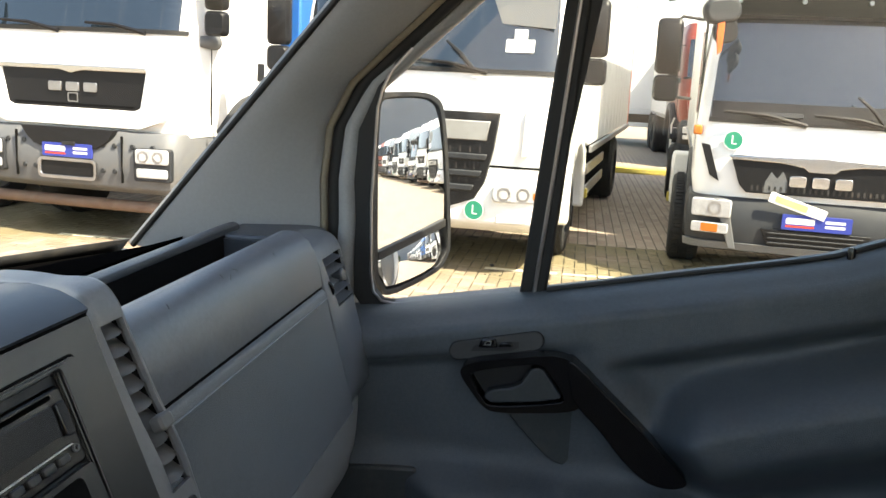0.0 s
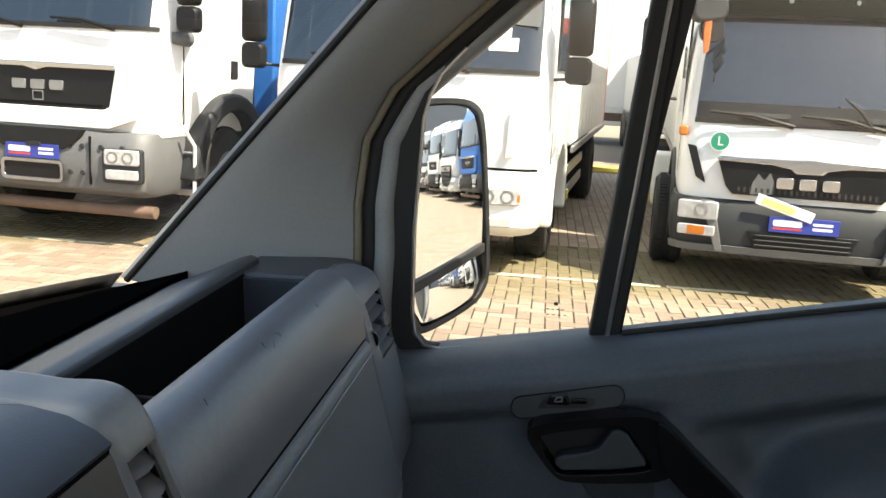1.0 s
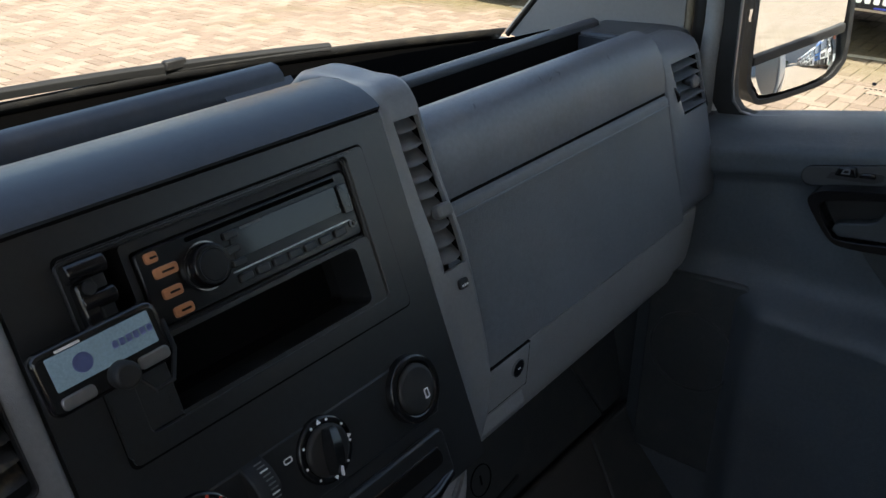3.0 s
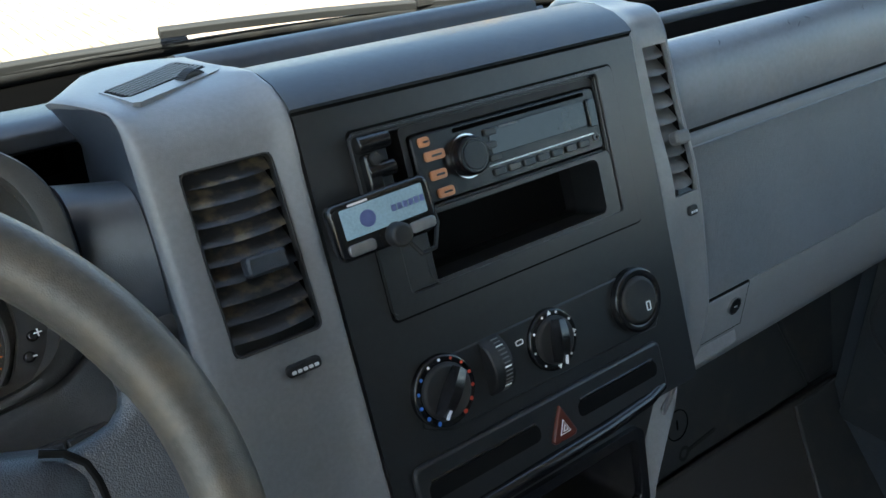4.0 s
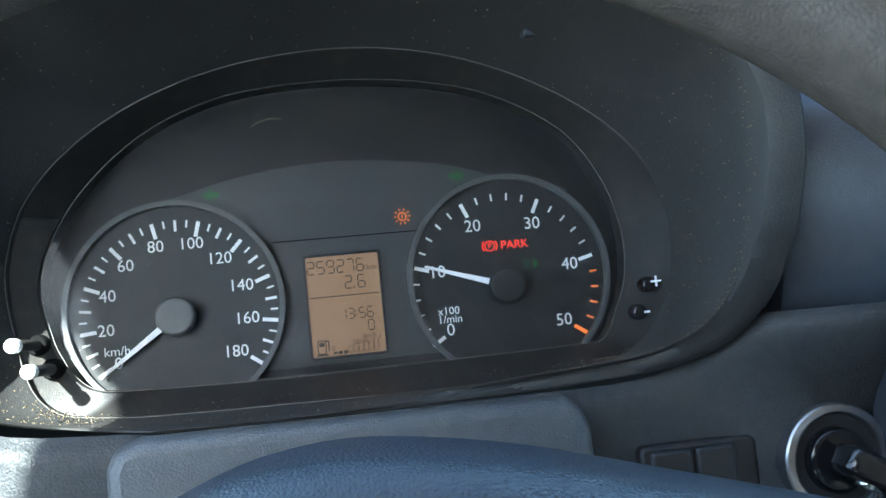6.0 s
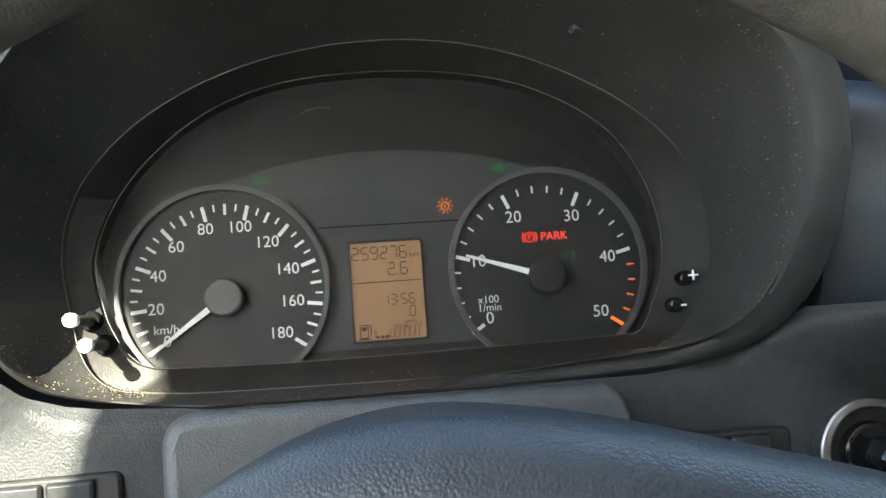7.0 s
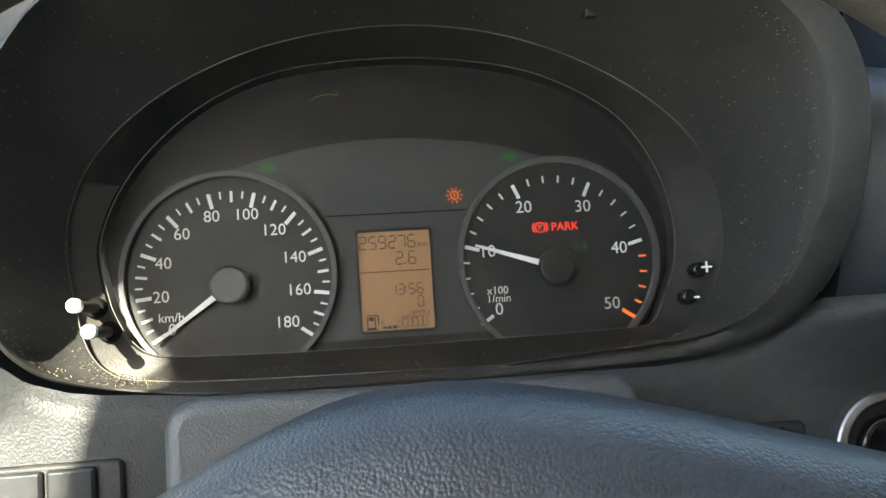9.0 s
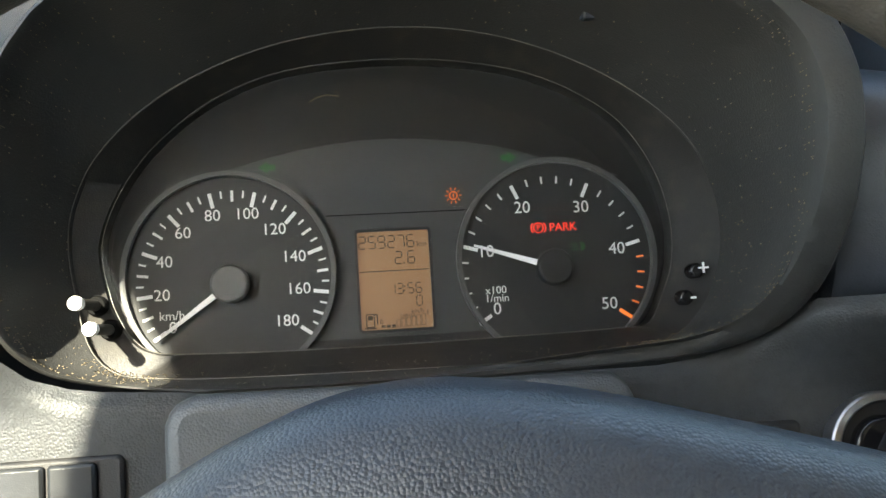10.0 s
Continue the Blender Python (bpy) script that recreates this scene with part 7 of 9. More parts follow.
def footwell():
    t = thing("kick_panel", (0.5, 1.0, 0.62), "dark grey footwell panel under the glovebox", "trim panel")
    F = Frame((0.450, 0.975, 0.872), X, (0, 0.25, 1))
    part("panel", plate(F, [(-0.31, -0.060), (0.32, -0.075), (0.245, 0.060), (0.170, 0.22), (-0.31, 0.24)], -0.02, 0.0), M_DOORLOW, t, bevel=0.005)
    part("side_panel", plate(F, [(0.325, -0.075), (0.44, -0.08), (0.44, 0.24), (0.176, 0.22), (0.250, 0.060)], -0.03, -0.003), M_DOORLOW, t, bevel=0.005)
    H = Frame((0.450, 0.955, 0.80), X, (0, 0.9, 1))
    part("heel_board", plate(H, [(-0.35, -0.30), (0.44, -0.30), (0.44, -0.008), (-0.35, 0.010)], -0.02, 0.0), M_CARPET, t, "dark carpeted heel board", bevel=0.005)
    part("heel_side", plate(H, [(0.20, -0.20), (0.38, -0.22), (0.40, -0.010), (0.26, -0.010)], 0.0, 0.006), M_DOORLOW, t, bevel=0.006)
    part("screw_cap", annulus(F, 0.0, 0.0, 0.021, 0.0225, 0.0, 0.0012, 40), M_VOID, t)
    part("cap_slot", plate(F, rrect(0.0, 0.0, 0.003, 0.015, 0.001, 1), 0.0, 0.001), M_VOID, t)
    W = Frame(F.p(0.035, -0.045), (0.99, 0, 0.12), F.v)
    part("spanner_mark", plate(W, rrect(0.012, 0, 0.062, 0.006, 0.002, 1), 0.0, 0.0012), M_MATT, t)
    part("spanner_mark", annulus(W, -0.026, 0, 0.006, 0.011, 0.0, 0.0012, 24), M_MATT, t)


footwell()


# ================= the yard =================
def ground():
    bm = bmesh.new()
    vs = [bm.verts.new((x, y, -0.012)) for x, y in ((-400, -400), (400, -400), (400, 400), (-400, 400))]
    bm.faces.new(vs)
    g = solo("ground", bm, M_GROUND, "worn clay brick paving of a truck yard", "paving", kind="structure", smooth=0)
    lines = bmesh.new()
    random.seed(11)
    y = -6.0
    while y < 14:
        ln = random.uniform(0.25, 0.9)
        w = random.uniform(0.02, 0.045)
        block(7.22 - w, 7.22 + w, y, y + ln, 0.0005, 0.0035, lines)
        y += ln + random.choice((0.02, 0.05, 0.4, 0.9))
    solo("bay_line", lines, M_LINE, "worn pale painted line across the truck bays", "road marking", kind="structure", smooth=0)
    solo("kerb", block(17.2, 17.5, -14, 16, -0.012, 0.10), M_YELLOWLINE, "yellow painted kerb behind the trucks", "kerb", kind="structure", bevel=0.02)
    return g


GROUND = ground()


# ---- trucks: x runs back from the front, y across, z up ----
def ring(front, hw, r, back, z, bow=0.03, k=5):
    pts = [(back, hw)]
    for i in range(k + 1):
        a = math.pi / 2 * i / k
        pts.append((front + bow + r - r * math.sin(a), hw - r + r * math.cos(a)))
    for f in (0.6, 0.3, 0.0, -0.3, -0.6):
        pts.append((front + bow * f * f, (hw - r) * f))
    for i in range(k + 1):
        a = math.pi / 2 * (k - i) / k
        pts.append((front + bow + r - r * math.sin(a), -hw + r - r * math.cos(a)))
    pts.append((back, -hw))
    return [(x, y, z) for x, y in pts]


def front_sheet(secs, off, keep=(1, -1), thick=0.02):
    """A skin on the front of a cab: the rings' front stretch, pushed out by off."""
    rings = []
    for s in secs:
        a = ring(*s)[keep[0]:keep[1]]
        out, inn = [], []
        cx = s[3] * 0.6
        for x, y, z in a:
            d = Vector((x - cx, y, 0)).normalized()
            out.append((x + d.x * off, y + d.y * off, z))
            inn.append((x - d.x * thick, y - d.y * thick, z))
        rings.append(out + inn[::-1])
    return strip(rings)


def wheel(t, x, y, r, w, sgn):
    F = Frame((x, y, r), (-1 * sgn, 0, 0), Z)
    prof = [(r * 0.56, -w / 2), (r * 0.80, -w / 2), (r * 0.95, -w * 0.46), (r, -w * 0.36), (r, w * 0.36), (r * 0.95, w * 0.46), (r * 0.80, w / 2), (r * 0.56, w / 2), (r * 0.54, w * 0.3)]
    k = 36
    rings = [[F.p(rr * math.cos(2 * math.pi * i / k), rr * math.sin(2 * math.pi * i / k), n) for i in range(k)] for rr, n in prof]
    wob = part("wheel", strip(rings, caps=False), M_TYRE, t, "dirty black truck tyre on a steel rim", smooth=40)
    tread = bmesh.new()
    for i in range(0, k * 2):
        a = 2 * math.pi * i / (k * 2)
        for n0, n1 in ((-w * 0.36, -w * 0.14), (w * 0.14, w * 0.36)):
            q = Frame(F.p(r * math.cos(a), r * math.sin(a), 0), F.n, F.u * math.cos(a) + F.v * math.sin(a))
            strip([[q.p(n0, -0.01, -0.014), q.p(n1, -0.01, -0.014), q.p(n1, 0.012, -0.012), q.p(n0, 0.012, -0.012)], [q.p(n0, -0.01, 0.014), q.p(n1, -0.01, 0.014), q.p(n1, 0.012, 0.012), q.p(n0, 0.012, 0.012)]], tread)
    part("tread", tread, M_TYRE, wob, smooth=0)
    rim = [(r * 0.57, w * 0.40), (r * 0.54, w * 0.30), (r * 0.50, w * 0.05), (r * 0.34, 0.0), (r * 0.32, w * 0.14), (r * 0.20, w * 0.16), (r * 0.17, w * 0.36), (r * 0.08, w * 0.38)]
    rings = [[F.p(rr * math.cos(2 * math.pi * i / k), rr * math.sin(2 * math.pi * i / k), n) for i in range(k)] for rr, n in rim]
    part("rim", strip(rings), M_RIM, wob, "grey steel rim", smooth=40)
    nuts = bmesh.new()
    for i in range(10):
        a = 2 * math.pi * i / 10
        disc(F, r * 0.27 * math.cos(a), r * 0.27 * math.sin(a), r * 0.03, w * 0.13, w * 0.22, 6, bm=nuts)
    part("wheel_nuts", nuts, M_STEEL, wob)


def side_mirror(t, x, y, z, s, material, h=0.46):
    m = part("mirror_arm", tube([(x + 0.10, y * 0.86, z + h * 0.62), (x - 0.06, y * 1.0, z + h * 0.64), (x - 0.08, y * 1.07, z + h * 0.5)], 0.014, 8), M_MATT, t, "black tube mirror arm")
    part("mirror_arm", tube([(x + 0.10, y * 0.90, z - 0.38), (x - 0.06, y * 1.0, z - 0.37), (x - 0.08, y * 1.07, z - 0.30)], 0.014, 8), M_MATT, t, "black tube mirror arm")
    for zz, hh in ((z + h * 0.1, h), (z - 0.30, 0.22)):
        rings = []
        for f, d in ((0.82, -0.07), (1.0, -0.04), (1.0, 0.03), (0.9, 0.05)):
            rings.append([(x - 0.08 + d, y * 1.08 + u * f, zz + v * f) for u, v in rrect(0, 0, 0.21, hh, 0.05)])
        part("mirror", strip(rings), material, t, "ribbed black truck mirror", smooth=50)


def wipers(t, x, z, spans):
    for y0, y1, dz in spans:
        part("wiper", tube([(x, y0, z - 0.03), (x - 0.02, (y0 + y1) / 2, z + dz * 0.5 + 0.01), (x - 0.01, y1, z + dz)], [0.022, 0.018, 0.012], 6), M_GRILLE, t, "black wiper arm")


def dealer_plate(t, x, z):
    P = Frame((x, 0, z), (0, -1, 0), Z)
    p = part("dealer_plate", plate(P, rrect(0, 0, 0.53, 0.125, 0.01), -0.01, 0.006), M_PLATE, t, "blue dealer plate with white bars", bevel=0.002)
    bars("plate_bar", P, [(-0.125, 0.012, 0.22, 0.050), (0.14, 0.020, 0.15, 0.022), (0.14, -0.018, 0.15, 0.022)], 0.0064, M_WHITE, p)
    bars("plate_bar", P, [(-0.125, -0.032, 0.22, 0.016)], 0.0064, M_REDPRINT, p)


def number_plate(t, x, y, z):
    P = Frame((x, y, z), (0, -1, 0), Z)
    p = part("number_plate", plate(P, rrect(0, 0, 0.52, 0.11, 0.01), -0.01, 0.006), M_GRILLE, t, "dark number plate holder", bevel=0.002)
    bars("plate_bar", P, [(-0.2 + 0.066 * i, 0.01, 0.045, 0.05) for i in range(7)], 0.0064, M_BOX, p)
    bars("plate_bar", P, [(0.05, -0.042, 0.26, 0.014)], 0.0064, M_PLATE, p)


def maker_shapes(t, x, z, w, h, material):
    """Three plain raised shapes where the maker's mark sits."""
    P = Frame((x, 0, z), (0, -1, 0), Z)
    for i in range(3):
        u = (-1 + i) * w * 0.36
        part("badge_shape", plate(P, rrect(u, 0, w * 0.27, h, h * 0.18, 2), -0.01, 0.012), material, t, "plain silver badge shape", bevel=0.004)


def low_zone_disc(t, x, y, z, r=0.075):
    P = Frame((x, y, z), (0, -1, 0), Z)
    d = part("sticker", disc(P, 0, 0, r, -0.01, 0.003, 32), M_GREENDISC, t, "round green sticker with a white L", smooth=0)
    part("sticker_edge", annulus(P, 0, 0, r * 0.93, r * 1.0, 0.0, 0.0036, 32), M_WHITE, d, smooth=0)
    letters("sticker_letter", "L", P, 0.004, 0.0, 0.0033, r * 1.35, M_WHITE, d, thick=0.0004)


def box_body(t, x0, x1, hw, z0, z1, material, trim=None, name="cargo_box"):
    b = part(name, block(x0, x1, -hw, hw, z0, z1), material, t, "white panelled cargo box" if material is M_BOX else "painted steel container body", bevel=0.03)
    for i in range(1, int((x1 - x0) / 0.6)):
        x = x0 + 0.6 * i
        for s in (1, -1):
            part("rivet_rail", block(x - 0.012, x + 0.012, s * hw - 0.004, s * hw + 0.004, z0 + 0.05, z1 - 0.05), material, b, smooth=0)
    for s in (1, -1):
        part("side_rail", block(x0, x1, s * hw - 0.03, s * hw + 0.006, z0 - 0.07, z0 + 0.0), M_STEEL, b, bevel=0.006)
        if trim:
            part("corner_trim", block(x1 - 0.10, x1 - 0.01, s * hw - 0.01, s * hw + 0.008, z0, z1), trim, b, "orange-red corner trim", bevel=0.004)


def chassis(t, x1, r, rear, guard=True):
    for s in (1, -1):
        part("chassis_rail", block(0.7, x1, s * 0.42 - 0.04, s * 0.42 + 0.04, 0.70, 0.95), M_CHASSIS, t)
    part("front_axle", block(1.25, 1.45, -0.8, 0.8, 0.40, 0.58), M_CHASSIS, t, bevel=0.02)
    part("engine", block(0.5, 2.0, -0.38, 0.38, 0.50, 1.05), M_CHASSIS, t, bevel=0.03)
    for x in (1.38,) + rear:
        for s in (1, -1):
            wheel(t, x, s * 1.0, r, 0.30 if x < 2 else 0.5, s)
    if guard:
        for s in (1, -1):
            for z in (0.48, 0.72):
                part("side_guard", block(2.7, 4.9, s * 1.17 - 0.012, s * 1.17 + 0.012, z - 0.06, z + 0.06), M_STEEL, t, "dull side guard rail", bevel=0.008)
            part("fuel_tank", block(2.3, 2.65, s * 0.95 - 0.22, s * 0.95 + 0.22, 0.42, 0.98), M_BOX, t, bevel=0.03)
            part("guard_cap", block(2.66, 2.74, s * 1.17 - 0.03, s * 1.17 + 0.03, 0.40, 0.50), M_YELLOWLINE, t, "yellow end cap")


def truck_tall(name, label, paint, bumper, cargo, plate_on=True, grille_bars=False, lamp_panel=None, skirt=0.0):
    """High-cab construction truck."""
    t = thing(name, (0, 0, 0), label, "truck")
    secs = [(0.10, 1.06, 0.22, 2.0, 0.98), (0.06, 1.11, 0.26, 2.0, 1.20), (0.05, 1.13, 0.28, 2.0, 1.60), (0.08, 1.13, 0.28, 2.0, 1.88), (0.20, 1.12, 0.28, 2.0, 2.35), (0.36, 1.09, 0.28, 2.0, 2.85), (0.55, 1.00, 0.28, 2.0, 3.10)]
    part("cab", strip([ring(*s) for s in secs]), paint, t, smooth=40, bevel=0.01)
    ws = [(0.082, 1.13, 0.28, 2.0, 1.93), (0.20, 1.12, 0.28, 2.0, 2.35), (0.325, 1.10, 0.28, 2.0, 2.74)]
    part("windscreen", front_sheet(ws, 0.006, (4, -4)), M_TRUCKGLASS, t, "dark reflective windscreen", smooth=50)
    part("screen_seal", front_sheet([(0.080, 1.13, 0.28, 2.0, 1.90), (0.083, 1.13, 0.28, 2.0, 1.94)], 0.010, (3, -3)), M_RUBBER, t)
    wipers(t, 0.05, 1.93, ((-0.75, -0.15, 0.05), (0.15, 0.75, 0.05), (0.85, 0.98, 0.3)))
    P = Frame((0.055, 0, 1.40), (0, -1, 0), (0.0, 0, 1))
    sur = [(-0.93, -0.26), (-0.70, -0.34), (0.70, -0.34), (0.93, -0.26), (0.99, 0.20), (-0.99, 0.20)]
    gr = [(-0.70, -0.16), (-0.64, -0.185), (0.64, -0.185), (0.70, -0.16), (0.765, 0.165), (-0.765, 0.165)]
    part("grille_surround", framed(P, sur, gr, -0.06, 0.035), paint, t, bevel=0.02, segs=3)
    part("grille", plate(P, gr, -0.05, 0.012), M_GRILLE, t, "black grille panel", bevel=0.004)
    part("grille_slot", plate(P, [(-0.62, -0.165), (0.62, -0.165), (0.64, -0.145), (-0.64, -0.145)], 0.012, 0.018), M_VOID, t)
    part("chrome_strip", plate(P, [(-0.77, 0.155), (-0.12, 0.155), (0.0, 0.125), (0.12, 0.155), (0.77, 0.155), (0.775, 0.20), (-0.775, 0.20)], 0.0, 0.045), M_CHROME, t, "chrome grille strip", bevel=0.008)
    maker_shapes(t, 0.040, 1.405, 0.52, 0.085, M_STEEL)
    part("badge_frame", framed(P, rrect(0, -0.09, 0.11, 0.085, 0.01), rrect(0, -0.09, 0.09, 0.065, 0.008), 0.012, 0.022), M_STEEL, t)
    # bumper
    bs = [(0.10, 1.02, 0.16, 0.75, 0.46 - skirt), (-0.02, 1.05, 0.18, 0.80, 0.52 - skirt), (-0.06, 1.07, 0.18, 0.80, 0.70), (-0.05, 1.07, 0.18, 0.80, 0.92), (0.02, 1.04, 0.18, 0.75, 1.03)]
    b = part("bumper", strip([ring(*s) for s in bs]), bumper, t, "grey plastic bumper" if bumper in (M_BUMPER, M_BUMPERDK) else "painted bumper", smooth=40, bevel=0.015)
    Q = Frame((-0.062, 0, 0.80), (0, -1, 0), Z)
    part("step_recess", plate(Q, [(-0.42, 0.13), (-0.30, 0.06), (0.30, 0.06), (0.42, 0.13), (0.50, 0.24), (-0.50, 0.24)], -0.06, 0.004), M_GRILLE, b, "dark bumper recess", bevel=0.004)
    part("tow_eye", plate(Q, rrect(0.02, 0.095, 0.14, 0.035, 0.012), 0.0, 0.02), M_MATT, b, bevel=0.005)
    if grille_bars:
        part("lower_grille", plate(Q, [(-0.62, -0.20), (0.62, -0.20), (0.66, 0.14), (-0.66, 0.14)], -0.02, 0.008), M_GRILLE, b, bevel=0.004)
        for i in range(4):
            part("grille_bar", tube([Q.p(-0.60, -0.13 + 0.075 * i, 0.02), Q.p(0.60, -0.13 + 0.075 * i, 0.02)], 0.016, 8), M_BUMPERDK, b)
        part("push_bar", tube([Q.p(-0.46, -0.22, 0.03), Q.p(-0.34, -0.05, 0.07), Q.p(0.34, -0.05, 0.07), Q.p(0.46, -0.22, 0.03)], 0.022, 8), M_BUMPERDK, b, "bent push bar")
    else:
        part("air_slot", plate(Q, rrect(0, -0.135, 0.56, 0.13, 0.03), -0.03, 0.006), M_GRILLE, b)
        part("slot_frame", framed(Q, rrect(0, -0.135, 0.62, 0.19, 0.05), rrect(0, -0.135, 0.56, 0.13, 0.03), 0.0, 0.022), M_STEEL, b, "silver air slot frame", bevel=0.006)
        for u in (-0.86, -0.66, -0.48, -0.36, 0.36, 0.48, 0.66, 0.86):
            for v in (0.10, -0.13):
                if abs(u) > 0.6 and v < 0:
                    continue
                part("bolt", disc(Frame(Q.p(u, v, -0.03 * abs(u)), Q.u, Q.v), 0, 0, 0.024, -0.02, 0.006, 16), M_BUMPERDK, b)
        for u in (-0.56, 0.56):
            part("bumper_seam", plate(Q, rrect(u, -0.02, 0.006, 0.42, 0.002, 1), -0.03, 0.0008), M_VOID, b)
    for s in (1, -1):
        L = Frame((-0.040, s * 0.865, 0.79), (-0.10 * s, -1, 0), Z)
        part("lamp_well", plate(L, rrect(0, -0.04, 0.36, 0.30, 0.03), -0.05, 0.010), lamp_panel or M_BUMPERDK, t, bevel=0.008)
        part("headlamp", plate(L, rrect(0, 0.035, 0.32, 0.135, 0.025), -0.02, 0.026), M_LAMP, t, "clear headlamp", bevel=0.012, segs=3)
        for du in (-0.08, 0.06):
            part("reflector", annulus(Frame(L.p(du, 0.035, 0.024), L.u, L.v), 0, 0, 0.05 * 0.72, 0.05, 0.0, 0.005, 28), M_STEEL, t)
        part("fog_lamp", plate(L, rrect(0, -0.115, 0.30, 0.085, 0.02), -0.02, 0.022), M_LAMP, t, "clear fog lamp", bevel=0.008)
        # steps and arch
        A = Frame((1.38, s * 1.14, 0.54), (-1 * s, 0, 0), Z)
        part("wheel_arch", plate(A, arc(0, 0.04, 0.80, 0, 180, 20) + arc(0, 0.04, 0.62, 180, 0, 20), -0.28, 0.09), M_BUMPERDK, t, "dark plastic wheel arch", bevel=0.03)
        part("step", block(0.62, 0.84, s * 1.02 - 0.16, s * 1.02 + 0.16, 0.44, 0.50), M_STEEL, t, bevel=0.01)
        part("step", block(0.62, 0.84, s * 1.04 - 0.15, s * 1.04 + 0.15, 0.80, 0.85), M_STEEL, t, bevel=0.01)
        part("step_post", tube([(0.62, s * 1.18, 0.38), (0.60, s * 1.20, 0.9), (0.50, s * 1.16, 1.05)], 0.018, 8), M_BOX, t)
        part("door_line", block(0.52, 0.535, s * 1.130 - 0.003, s * 1.130 + 0.004, 1.10, 2.6), M_VOID, t)
        part("door_handle", block(1.45, 1.60, s * 1.13 - 0.01, s * 1.13 + 0.03, 1.52, 1.70), M_MATT, t, "black door handle", bevel=0.012)
        part("repeater", tube([(0.34, s * 1.12, 1.86), (0.50, s * 1.19, 1.86), (0.62, s * 1.14, 1.86)], [0.05, 0.07, 0.04], 12), M_BUMPER, t, "grey round end cap", smooth=180)
        side_mirror(t, 0.42, s * 1.20, 2.32, s, M_GRILLE)
        part("air_stack", tube([(2.06, s * 1.02, 1.1), (2.06, s * 1.02, 3.0)], 0.075, 14), M_MATT, t, "ribbed black air duct")
    part("under_bar", tube([(0.18, -1.05, 0.33), (0.16, 0, 0.33), (0.18, 1.05, 0.33)], 0.055, 12), M_RUST, t, "rusty underrun bar")
    T = Frame((0.155, -0.62, 2.06), (0, -1, 0), (0.29, 0, 1))
    part("screen_note", plate(T, rrect(0, 0, 0.26, 0.13, 0.004, 1), 0.0, 0.004), M_WHITE, t, "white paper note", smooth=0)
    if plate_on:
        dealer_plate(t, -0.066, 0.832)
    chassis(t, 7.2, 0.52, (5.1, 6.4), False)
    box_body(t, 2.35, 7.6, 1.20, 1.05, 2.5, cargo, None, "tipper_body")
    return t


